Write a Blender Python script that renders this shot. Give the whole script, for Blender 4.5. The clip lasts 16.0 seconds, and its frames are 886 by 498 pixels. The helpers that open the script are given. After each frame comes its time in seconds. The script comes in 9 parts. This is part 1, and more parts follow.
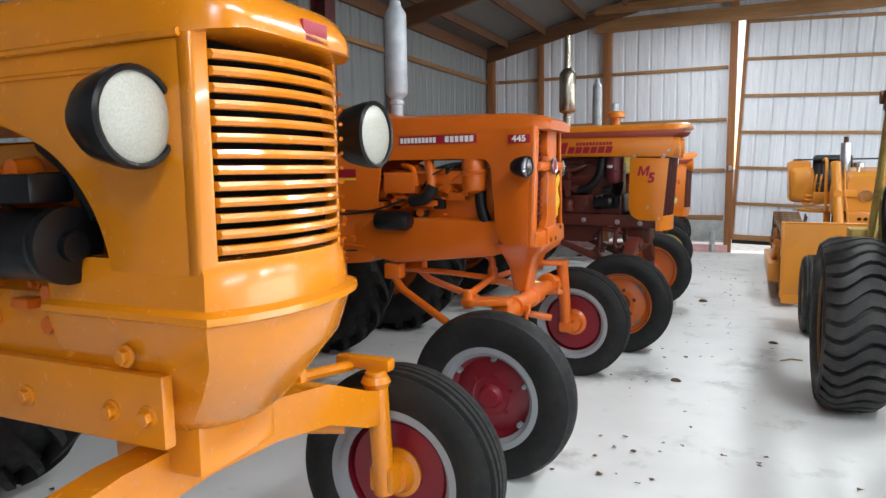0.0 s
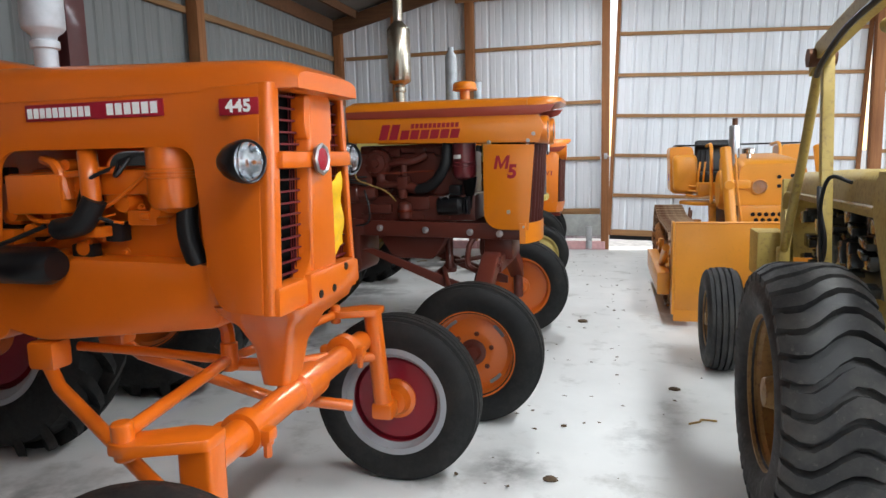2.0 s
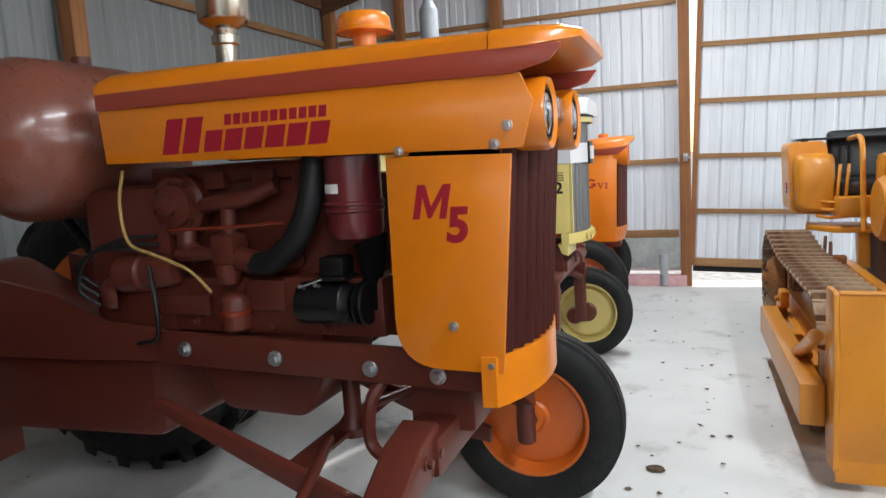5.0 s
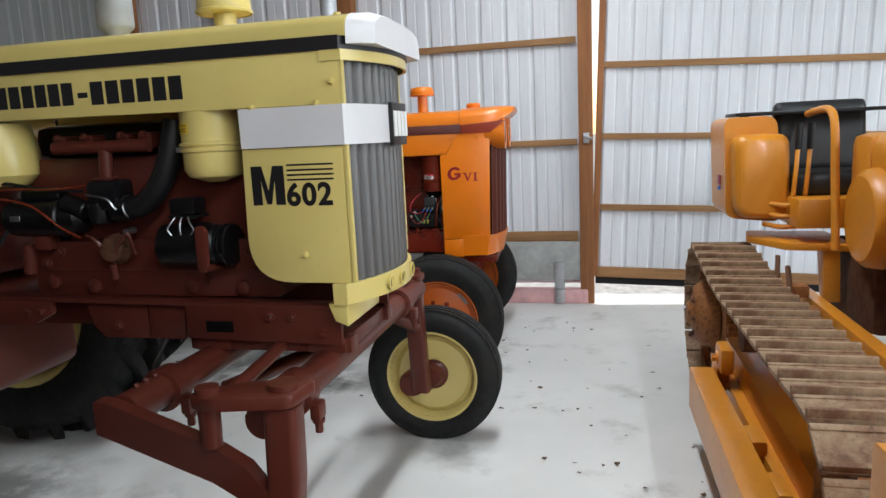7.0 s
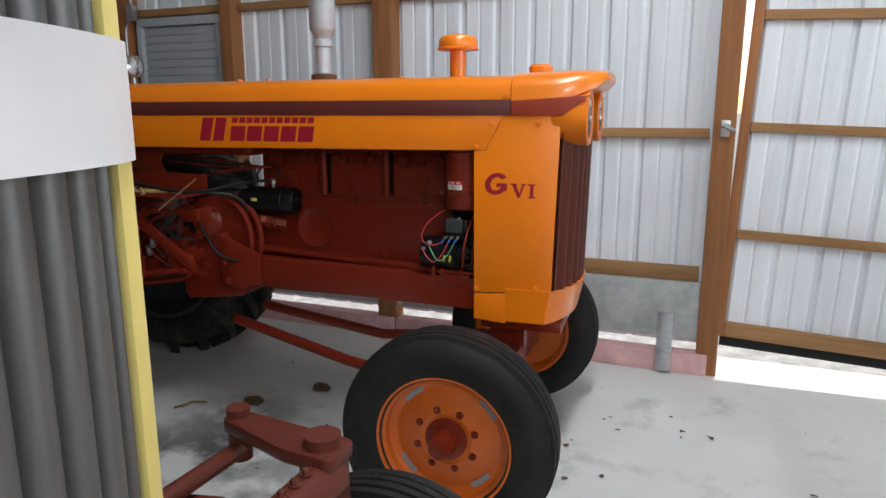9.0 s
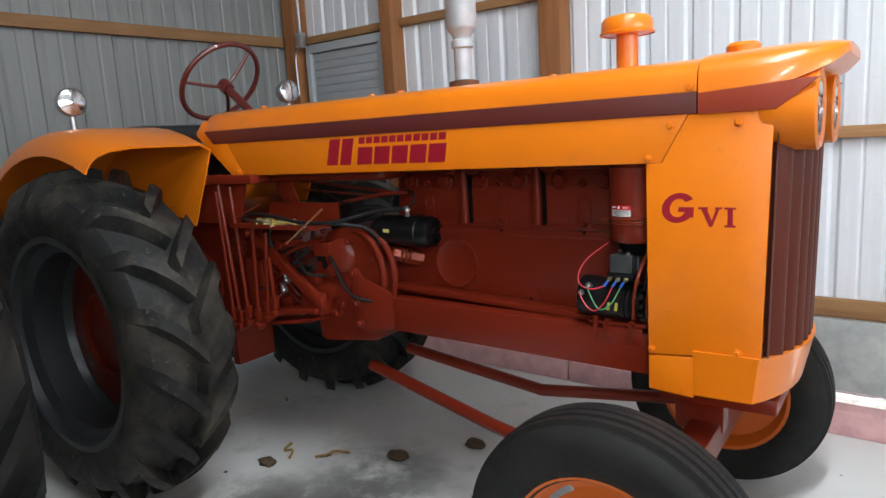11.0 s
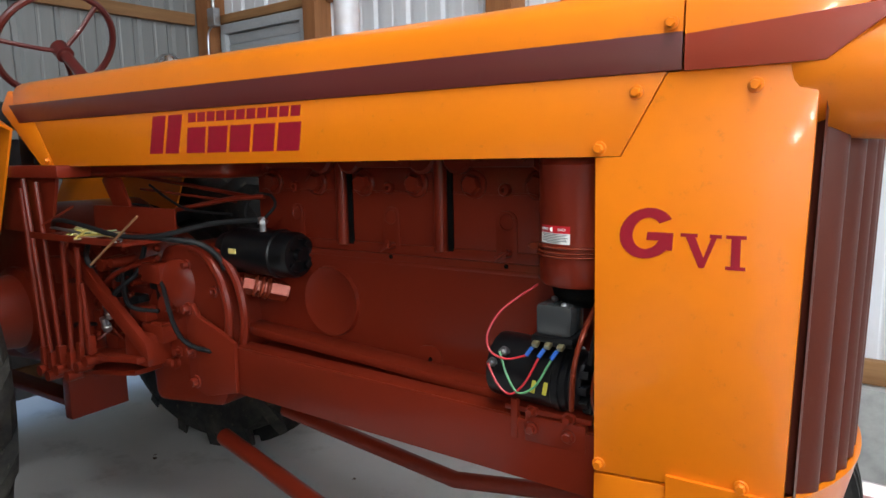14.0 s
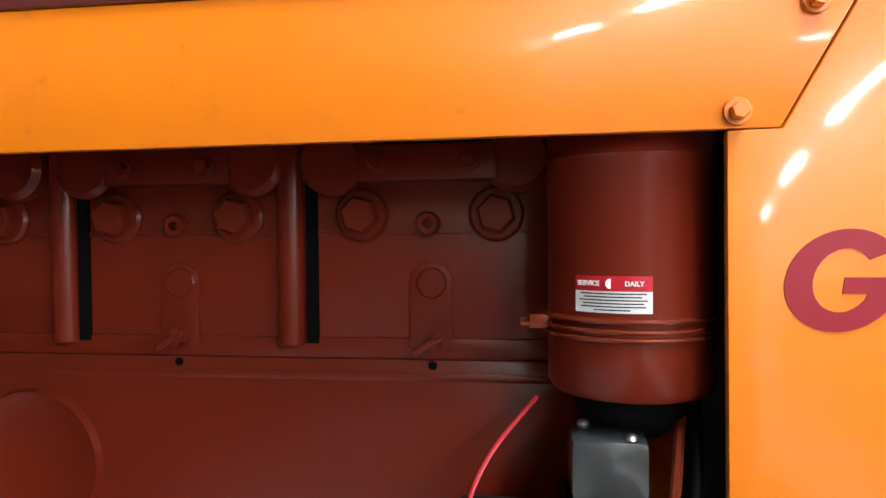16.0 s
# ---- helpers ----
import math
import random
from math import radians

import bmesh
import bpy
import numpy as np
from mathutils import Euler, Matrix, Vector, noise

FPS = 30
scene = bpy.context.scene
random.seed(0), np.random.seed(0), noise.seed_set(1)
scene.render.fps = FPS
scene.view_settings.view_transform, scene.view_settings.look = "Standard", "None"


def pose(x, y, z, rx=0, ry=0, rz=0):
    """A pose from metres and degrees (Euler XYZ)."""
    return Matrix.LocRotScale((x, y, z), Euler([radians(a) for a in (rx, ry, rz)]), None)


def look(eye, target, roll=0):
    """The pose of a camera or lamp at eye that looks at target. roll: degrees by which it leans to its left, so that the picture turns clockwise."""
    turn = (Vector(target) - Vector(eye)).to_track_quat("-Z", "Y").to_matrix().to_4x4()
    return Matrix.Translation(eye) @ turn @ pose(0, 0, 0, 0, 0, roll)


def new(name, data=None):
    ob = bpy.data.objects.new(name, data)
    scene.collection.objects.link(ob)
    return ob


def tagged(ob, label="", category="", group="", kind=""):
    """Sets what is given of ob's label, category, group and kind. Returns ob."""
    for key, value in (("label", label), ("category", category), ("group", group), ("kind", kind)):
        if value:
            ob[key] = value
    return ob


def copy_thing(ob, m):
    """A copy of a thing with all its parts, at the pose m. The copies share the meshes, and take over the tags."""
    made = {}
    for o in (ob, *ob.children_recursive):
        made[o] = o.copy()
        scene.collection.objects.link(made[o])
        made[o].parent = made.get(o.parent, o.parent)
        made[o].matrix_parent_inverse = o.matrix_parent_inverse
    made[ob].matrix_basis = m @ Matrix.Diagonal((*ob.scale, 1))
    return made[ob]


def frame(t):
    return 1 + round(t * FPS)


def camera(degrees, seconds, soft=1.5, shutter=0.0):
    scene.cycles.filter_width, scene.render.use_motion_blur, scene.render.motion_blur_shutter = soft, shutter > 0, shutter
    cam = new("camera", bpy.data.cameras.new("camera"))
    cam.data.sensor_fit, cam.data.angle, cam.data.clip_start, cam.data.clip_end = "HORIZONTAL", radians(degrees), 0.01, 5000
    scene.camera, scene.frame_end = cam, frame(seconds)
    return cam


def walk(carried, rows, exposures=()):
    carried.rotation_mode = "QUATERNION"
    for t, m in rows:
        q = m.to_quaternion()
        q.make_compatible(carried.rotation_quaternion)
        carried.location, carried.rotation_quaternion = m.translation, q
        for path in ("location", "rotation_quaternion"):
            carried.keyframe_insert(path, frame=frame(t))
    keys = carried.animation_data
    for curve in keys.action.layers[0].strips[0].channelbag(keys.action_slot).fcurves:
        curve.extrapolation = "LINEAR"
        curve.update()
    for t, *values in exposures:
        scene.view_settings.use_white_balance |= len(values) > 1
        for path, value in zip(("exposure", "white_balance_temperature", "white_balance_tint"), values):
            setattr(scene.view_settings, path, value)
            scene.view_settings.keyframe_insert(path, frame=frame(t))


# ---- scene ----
cam = camera(66.7, 16.0)
PATH = [
    (0, (5.349, -0.819, 1.5), (4.529, 0.99, 1.268), -0.8),
    (0.5, (5.316, -0.372, 1.501), (4.595, 1.48, 1.274), -1.4),
    (1, (5.25, 0.099, 1.538), (4.619, 1.985, 1.325), -2.1),
    (1.5, (5.243, 0.599, 1.522), (4.697, 2.508, 1.282), -1.8),
    (2, (5.22, 1.05, 1.51), (4.722, 2.968, 1.241), -1.5),
    (2.5, (5.176, 1.536, 1.537), (4.694, 3.457, 1.257), -3.1),
    (3, (5.154, 2.028, 1.535), (4.633, 3.939, 1.26), -2.0),
    (3.2, (5.147, 2.211, 1.542), (4.599, 4.116, 1.274), -2.0),
    (5.3, (5.116, 4.146, 1.567), (4.417, 6.003, 1.313), -3.4),
    (5.5, (5.137, 4.364, 1.545), (4.587, 6.268, 1.276), -2.7),
    (6, (5.234, 4.869, 1.56), (4.8, 6.8, 1.27), -1.2),
    (6.5, (5.189, 5.4, 1.543), (4.763, 7.329, 1.232), -2.2),
    (7, (5.175, 5.896, 1.527), (4.715, 7.815, 1.202), -2.7),
    (7.5, (5.235, 6.335, 1.568), (4.695, 8.229, 1.217), -1.4),
    (8, (5.163, 6.839, 1.567), (4.595, 8.718, 1.184), -2.4),
    (8.5, (5.118, 7.311, 1.55), (4.52, 9.176, 1.148), -2.1),
    (9, (5.004, 7.781, 1.57), (4.275, 9.601, 1.167), -0.1),
    (9.5, (4.881, 8.15, 1.521), (3.982, 9.907, 1.2), -1.2),
    (10, (4.866, 8.323, 1.539), (3.836, 10.008, 1.218), -1.3),
    (10.2, (4.872, 8.354, 1.538), (3.79, 10.005, 1.214), -2.0),
    (12.3, (4.954, 8.417, 1.526), (3.636, 9.88, 1.175), -2.7),
    (12.5, (4.971, 8.464, 1.523), (3.664, 9.936, 1.169), -2.5),
    (13, (4.953, 8.637, 1.507), (3.668, 10.127, 1.147), -2.8),
    (13.5, (4.781, 8.894, 1.478), (3.529, 10.415, 1.131), -2.9),
    (14, (4.621, 9.194, 1.435), (3.432, 10.776, 1.144), -1.2),
    (14.5, (4.464, 9.42, 1.445), (3.285, 11.009, 1.154), 0.2),
    (15, (4.259, 9.548, 1.383), (3.268, 11.274, 1.183), -2.8),
    (15.5, (4.063, 9.631, 1.35), (3.489, 11.543, 1.239), -2.0),
    (16, (4.006, 9.682, 1.332), (3.616, 11.642, 1.285), -0.5),
]
walk(cam, [(t, look(eye, target, roll)) for t, eye, target, roll in PATH], [(0.0, -0.2), (1.0, -0.2), (1.5, -0.1), (3.0, -0.1), (5.5, -0.05), (6.5, -0.25), (9.0, -0.25), (10.0, 0.05), (12.5, 0.4), (13.5, 0.45), (14.5, 0.3), (15.2, 0.35), (16.0, 0.85)])

# ---- world and light ----
world = bpy.data.worlds.new("world")
scene.world = world
world.use_nodes = True
_sky = world.node_tree.nodes.new("ShaderNodeTexSky")
_sky.sky_type, _sky.sun_disc = "NISHITA", False
_sky.sun_elevation, _sky.sun_rotation = radians(30), radians(20)
world.node_tree.links.new(_sky.outputs[0], world.node_tree.nodes["Background"].inputs[0])
world.node_tree.nodes["Background"].inputs[1].default_value = 0.15
SUN = bpy.data.lights.new("sun", "SUN")
SUN.energy, SUN.angle, SUN.color = 5.0, radians(0.5), (1.0, 0.96, 0.9)
_el, _az = radians(30), radians(20)
new("sun", SUN).matrix_world = look((0, 0, 30), Vector((0, 0, 30)) - Vector((math.sin(_az) * math.cos(_el), math.cos(_az) * math.cos(_el), math.sin(_el))))


def area(name, eye, target, sx, sy, watts, colour=(1, 1, 1)):
    """A soft rectangle of daylight in an opening, or a tube."""
    d = bpy.data.lights.new(name, "AREA")
    d.shape, d.size, d.size_y, d.energy, d.color = "RECTANGLE", sx, sy, watts, colour
    ob = new(name, d)
    ob.matrix_world = look(eye, target)
    return ob


# daylight through unseen doorways; the one behind is added as fill
area("daylight_back", (6.0, -8.3, 2.1), (6.0, 10, 1.6), 7.6, 4.0, 45, (0.84, 0.94, 1.0))
area("daylight_side", (16.9, 5.6, 2.0), (0, 5.6, 1.5), 10.6, 3.6, 600, (0.84, 0.94, 1.0))
# strip lights out of view, placed for fill; the x 13.35 row is added
TUBES = [(7.0, -3.3), (7.0, 0.6), (7.0, 4.5), (4.9, 9.3), (13.35, -1.0), (13.35, 3.0), (13.35, 7.0)]
for _x, _y in TUBES:
    area("tube_light", (_x, _y, 4.06), (_x, _y, 0), 0.14, 2.3, (125 if _y > 9 else 185) if _x < 9 else 430, (0.90, 0.96, 1.0))


# ---- materials ----
def nodes_of(name):
    m = bpy.data.materials.new(name)
    m.use_nodes = True
    n = m.node_tree
    return m, n, n.nodes["Principled BSDF"]


def tex(n, kind, scale, detail=4.0, rough=0.55, coords="Object", stretch=None):
    c = n.nodes.new("ShaderNodeTexCoord")
    t = n.nodes.new(kind)
    t.inputs["Scale"].default_value = scale
    if kind == "ShaderNodeTexNoise":
        t.inputs["Detail"].default_value = detail
        t.inputs["Roughness"].default_value = rough
    src = c.outputs[coords]
    if stretch:
        mp = n.nodes.new("ShaderNodeMapping")
        mp.inputs["Scale"].default_value = stretch
        n.links.new(src, mp.inputs[0])
        src = mp.outputs[0]
    n.links.new(src, t.inputs["Vector"])
    return t.outputs[0]


def ramp(n, src, stops):
    r = n.nodes.new("ShaderNodeValToRGB")
    e = r.color_ramp.elements
    while len(e) < len(stops):
        e.new(0.5)
    for el, (p, c) in zip(e, stops):
        el.position = p
        el.color = (*c, 1) if len(c) == 3 else c
    n.links.new(src, r.inputs[0])
    return r.outputs[0]


def mixc(n, fac, a, b, mode="MIX"):
    m = n.nodes.new("ShaderNodeMix")
    m.data_type, m.blend_type = "RGBA", mode
    for sock, v in ((m.inputs[0], fac), (m.inputs[6], a), (m.inputs[7], b)):
        if isinstance(v, (int, float)):
            sock.default_value = v
        elif isinstance(v, tuple):
            sock.default_value = (*v, 1)
        else:
            n.links.new(v, sock)
    return m.outputs[2]


def bump(n, bsdf, src, strength, dist=0.01):
    b = n.nodes.new("ShaderNodeBump")
    b.inputs["Strength"].default_value = strength
    b.inputs["Distance"].default_value = dist
    n.links.new(src, b.inputs["Height"])
    n.links.new(b.outputs[0], bsdf.inputs["Normal"])


def g3(v):
    return (v, v, v)


def paint(name, col, rough=0.32, coat=0.35, dirt=0.25, dirt_col=(0.10, 0.07, 0.045), metallic=0.0, grime=0.62, waves=0.02, spec=0.5):
    """Sprayed enamel on sheet metal or casting, with thin dust and small scuffs."""
    m, n, b = nodes_of(name)
    big = tex(n, "ShaderNodeTexNoise", 2.3, 5, 0.6)
    fine = tex(n, "ShaderNodeTexNoise", 38, 5, 0.7)
    tone = mixc(n, ramp(n, big, [(0.3, g3(0.0)), (0.75, g3(1.0))]), tuple(c * 0.86 for c in col), col)
    spots = ramp(n, fine, [(grime, g3(0.0)), (grime + 0.16, g3(dirt))])
    n.links.new(mixc(n, spots, tone, dirt_col), b.inputs["Base Color"])
    rr = ramp(n, fine, [(0.3, g3(rough * 0.92)), (0.8, g3(min(1, rough * 1.25)))])
    n.links.new(rr, b.inputs["Roughness"])
    b.inputs["Metallic"].default_value = metallic
    b.inputs["Coat Weight"].default_value = coat
    b.inputs["Specular IOR Level"].default_value = spec
    b.inputs["Coat Roughness"].default_value = 0.07
    bump(n, b, mixc(n, 0.25, big, fine), waves, 0.02)
    return m


def plain(name, col, rough=0.5, metallic=0.0, grain=0.12, scale=60.0, bumps=0.1):
    m, n, b = nodes_of(name)
    t = tex(n, "ShaderNodeTexNoise", scale, 4, 0.65)
    n.links.new(ramp(n, t, [(0.3, tuple(c * (1 - grain) for c in col)), (0.7, tuple(min(1, c * (1 + grain)) for c in col))]), b.inputs["Base Color"])
    b.inputs["Roughness"].default_value = rough
    b.inputs["Metallic"].default_value = metallic
    bump(n, b, t, bumps, 0.004)
    return m


GOLD = paint("gold_enamel", (0.72, 0.200, 0.004), 0.3, 0.4, 0.15, waves=0.012)
ORANGE = paint("orange_enamel", (0.68, 0.132, 0.006), 0.3, 0.4, 0.15, waves=0.012)
DEEP_ORANGE = paint("deep_orange_enamel", (0.82, 0.205, 0.006))
BRIGHT_GOLD = paint("bright_gold_enamel", (0.86, 0.215, 0.005))
CREAM = paint("cream_yellow_enamel", (0.74, 0.60, 0.20), dirt=0.15)
CREAM_RIM = paint("cream_rim_enamel", (0.70, 0.56, 0.20), dirt=0.3)
BROWN = paint("brick_red_casting", (0.175, 0.0175, 0.007), 0.30, 0.12, 0.30, (0.05, 0.022, 0.014), waves=0.08, spec=0.30)
MAROON = paint("maroon_casting", (0.105, 0.023, 0.015), 0.34, 0.10, 0.40, (0.035, 0.020, 0.014), waves=0.10, spec=0.30)
BROWN_SHEET = paint("dark_red_sheet", (0.105, 0.018, 0.016), 0.35, 0.3, 0.15)
RED_STRIPE = paint("red_stripe_enamel", (0.33, 0.045, 0.022), 0.35, 0.3, 0.15)
COPPER_RED = paint("copper_red_canister", (0.25, 0.036, 0.014), 0.24, 0.4, 0.03, metallic=0.4, waves=0.01)
CRIMSON = paint("crimson_wheel", (0.23, 0.006, 0.018), 0.4, 0.2, 0.3)
GRILLE_RED = paint("maroon_mesh", (0.050, 0.010, 0.008), 0.5, 0.0, 0.3, waves=0.3, spec=0.15)
ORANGE_RIM = paint("orange_rim", (0.60, 0.125, 0.012), 0.4, 0.2, 0.45)
DOZER = paint("dozer_amber", (0.72, 0.275, 0.020), 0.38, 0.2, 0.35, (0.34, 0.14, 0.035), grime=0.58)
RUSTY_PAINT = paint("rusty_orange_paint", (0.34, 0.125, 0.030), 0.6, 0.0, 0.85, (0.075, 0.032, 0.016), grime=0.50, waves=0.3)
KHAKI = paint("khaki_yellow", (0.40, 0.285, 0.070), 0.5, 0.1, 0.60, (0.15, 0.085, 0.04), grime=0.52)
KHAKI_RIM = paint("rusty_yellow_rim", (0.33, 0.19, 0.06), 0.55, 0.0, 0.7, (0.15, 0.07, 0.03), grime=0.5)
WHITE = paint("white_enamel", (0.78, 0.78, 0.80), 0.35, 0.2, 0.05)
GREY_RIM = paint("grey_rim", (0.30, 0.31, 0.33), 0.4, 0.1, 0.4)
BLACK = paint("black_enamel", (0.005, 0.005, 0.006), 0.32, 0.05, 0.1, (0.03, 0.027, 0.024), spec=0.35)
# flat black for radiator cores, and for shade in bays, gaps and holes
CORE_SHADE = plain("core_and_shade_black", (0.005, 0.005, 0.005), 0.9, 0, 0.3, 200)
DULL_RIM = paint("dull_grey_rim", (0.040, 0.043, 0.047), 0.38, 0.1, 0.4, metallic=0.3)
GREY_BOX = paint("grey_regulator", (0.040, 0.043, 0.045), 0.22, 0.6, 0.15)
CORE_SHADE.node_tree.nodes["Principled BSDF"].inputs["Specular IOR Level"].default_value = 0.05
MAROON_RIB = paint("maroon_ribs", (0.105, 0.022, 0.013), 0.42, 0.05, 0.3, waves=0.1, spec=0.3)
SEAT = plain("black_vinyl", (0.017, 0.018, 0.02), 0.42, bumps=0.25)
HOSE = plain("black_hose", (0.008, 0.008, 0.009), 0.5)
HOSE.node_tree.nodes["Principled BSDF"].inputs["Specular IOR Level"].default_value = 0.3
CHROME = plain("chrome", (0.75, 0.76, 0.78), 0.14, 1.0, 0.04)
STEEL = plain("galvanised_steel", (0.52, 0.53, 0.55), 0.36, 1.0, 0.12)
DULL_STEEL = plain("aluminised_steel", (0.42, 0.44, 0.47), 0.55, 0.35, 0.18, 9)
TAN_STEEL = plain("heat_stained_steel", (0.42, 0.37, 0.30), 0.26, 1.0, 0.22, 7)
RUST = plain("rusty_steel", (0.12, 0.05, 0.025), 0.8, 0.3, 0.4, 24, 0.5)
DECAL_RED = plain("red_decal", (0.30, 0.006, 0.020), 0.4, 0, 0.06)
DECAL_BLACK = plain("black_decal", (0.010, 0.010, 0.012), 0.4, 0, 0.05)
DECAL_WHITE = plain("white_decal", (0.78, 0.78, 0.76), 0.45, 0, 0.04)
DECAL_YELLOW = plain("yellow_decal", (0.80, 0.55, 0.03), 0.45, 0, 0.04)
WIRE_RED = plain("red_wire", (0.45, 0.02, 0.03), 0.45)
WIRE_GREEN = plain("green_wire", (0.10, 0.30, 0.14), 0.45)
WIRE_BLUE = plain("blue_sleeve", (0.02, 0.10, 0.42), 0.45)
YELLOW_BAG = plain("yellow_plastic", (0.74, 0.42, 0.01), 0.4, 0, 0.2, 14, 0.4)
LEAF = plain("dry_leaf", (0.085, 0.055, 0.030), 0.9, 0, 0.5, 40)
STRAW = plain("dry_stalk", (0.32, 0.20, 0.06), 0.9, 0, 0.3, 40)
GREY_MESH = plain("grey_grille_mesh", (0.125, 0.122, 0.122), 0.45, 0.4, 0.06, 320, 0.05)
GREY_FLAP = plain("dusty_glass_wool", (0.16, 0.16, 0.15), 0.8)


def rubber(name, col=0.008, dust=(0.045, 0.040, 0.032), amount=0.4):
    """Black rubber with dust in broad patches and caked specks."""
    m, n, b = nodes_of(name)
    big = tex(n, "ShaderNodeTexNoise", 5, 6, 0.65)
    mid = tex(n, "ShaderNodeTexNoise", 26, 8, 0.75)
    fine = tex(n, "ShaderNodeTexNoise", 90, 3, 0.6)
    f = ramp(n, big, [(0.45, g3(0.0)), (0.80, g3(amount))])
    base = mixc(n, f, (col, col, col * 1.04), dust)
    specks = ramp(n, mid, [(0.58, g3(0.0)), (0.72, g3(amount * 0.9))])
    n.links.new(mixc(n, specks, base, tuple(min(1, d * 1.7) for d in dust)), b.inputs["Base Color"])
    n.links.new(ramp(n, mid, [(0.35, g3(0.48)), (0.65, g3(0.8))]), b.inputs["Roughness"])
    b.inputs["Specular IOR Level"].default_value = 0.35
    bump(n, b, mixc(n, 0.5, mid, fine), 0.2, 0.006)
    return m


RUBBER = rubber("tyre_rubber")
RUBBER_DIRTY = rubber("dirty_tyre_rubber", 0.013, (0.14, 0.122, 0.092), 0.6)
RUBBER_GREY = rubber("aged_grey_rubber", 0.024, (0.10, 0.092, 0.082), 0.7)


def glass(name, col=(0.95, 0.97, 1.0), rough=0.05, trans=1.0):
    m, n, b = nodes_of(name)
    b.inputs["Base Color"].default_value = (*col, 1)
    b.inputs["Roughness"].default_value = rough
    b.inputs["Transmission Weight"].default_value = trans
    b.inputs["IOR"].default_value = 1.45
    w = n.nodes.new("ShaderNodeTexWave")
    c = n.nodes.new("ShaderNodeTexCoord")
    w.inputs["Scale"].default_value = 28
    n.links.new(c.outputs["Object"], w.inputs["Vector"])
    bump(n, b, w.outputs[0], 0.5, 0.004)
    return m


LENS = glass("ribbed_lens")
OLD_LENS = plain("frosted_old_lens", (0.36, 0.35, 0.30), 0.2, 0, 0.12, 200, 0.3)


# oil drips: x, y, reach, strength
STAINS = [(3.45, 9.75, 0.42, 0.85), (4.72, 4.15, 0.30, 0.6), (3.35, 7.35, 0.35, 0.7), (3.2, 3.3, 0.5, 0.6), (2.75, 10.5, 0.35, 0.7), (3.4, 5.6, 0.5, 0.5), (2.6, 9.9, 0.55, 0.8), (3.0, 10.15, 0.5, 0.85), (4.55, 7.15, 0.28, 0.4), (5.35, 4.55, 0.22, 0.5), (2.4, 8.2, 0.6, 0.7), (2.7, 5.9, 0.6, 0.7), (2.6, 3.2, 0.6, 0.7), (4.45, 8.95, 0.25, 0.5)]


def concrete():
    m, n, b = nodes_of("concrete_floor")
    big = tex(n, "ShaderNodeTexNoise", 0.55, 6, 0.6)
    mid = tex(n, "ShaderNodeTexNoise", 2.6, 6, 0.65)
    fine = tex(n, "ShaderNodeTexNoise", 60, 4, 0.7)
    base = mixc(n, ramp(n, big, [(0.32, g3(0.0)), (0.7, g3(1.0))]), (0.60, 0.60, 0.59), (0.78, 0.78, 0.77))
    stain = ramp(n, mid, [(0.56, g3(0.0)), (0.74, g3(0.6))])
    base = mixc(n, stain, base, (0.26, 0.25, 0.225))
    for sx, sy, sr, amount in STAINS:
        c = n.nodes.new("ShaderNodeTexCoord")
        d = n.nodes.new("ShaderNodeVectorMath")
        d.operation = "DISTANCE"
        d.inputs[1].default_value = (sx, sy, 0)
        n.links.new(c.outputs["Object"], d.inputs[0])
        near = ramp(n, d.outputs["Value"], [(sr * 0.25, g3(1.0)), (sr, g3(0.0))])
        patch = mixc(n, 1.0, near, ramp(n, mid, [(0.40, g3(0.0)), (0.56, g3(amount))]), "MULTIPLY")
        base = mixc(n, patch, base, (0.045, 0.042, 0.038))
    speck = ramp(n, fine, [(0.66, g3(0.0)), (0.80, g3(0.35))])
    n.links.new(mixc(n, speck, base, (0.22, 0.20, 0.17)), b.inputs["Base Color"])
    n.links.new(ramp(n, mid, [(0.3, g3(0.34)), (0.7, g3(0.62))]), b.inputs["Roughness"])
    bump(n, b, fine, 0.10, 0.004)
    return m


def sheet_metal(name, col, streak):
    m, n, b = nodes_of(name)
    s = tex(n, "ShaderNodeTexNoise", 1.0, 5, 0.65, stretch=(9, 9, 0.7))
    fine = tex(n, "ShaderNodeTexNoise", 30, 4, 0.6)
    c1 = mixc(n, ramp(n, s, [(0.42, g3(0.0)), (0.8, g3(streak))]), col, tuple(c * 0.62 for c in col))
    n.links.new(mixc(n, ramp(n, fine, [(0.6, g3(0)), (0.8, g3(0.12))]), c1, (0.25, 0.22, 0.18)), b.inputs["Base Color"])
    b.inputs["Roughness"].default_value = 0.42
    bump(n, b, s, 0.06, 0.01)
    return m


def wood(name, c0, c1, axis):
    m, n, b = nodes_of(name)
    st = [22, 22, 22]
    st["xyz".index(axis)] = 1.4
    g = tex(n, "ShaderNodeTexNoise", 1.0, 8, 0.7, stretch=tuple(st))
    big = tex(n, "ShaderNodeTexNoise", 0.9, 3, 0.5)
    c = mixc(n, ramp(n, g, [(0.3, g3(0.0)), (0.72, g3(1.0))]), c0, c1)
    n.links.new(mixc(n, ramp(n, big, [(0.35, g3(0.0)), (0.75, g3(0.4))]), c, tuple(v * 0.5 for v in c0)), b.inputs["Base Color"])
    b.inputs["Roughness"].default_value = 0.75
    bump(n, b, g, 0.25, 0.006)
    return m


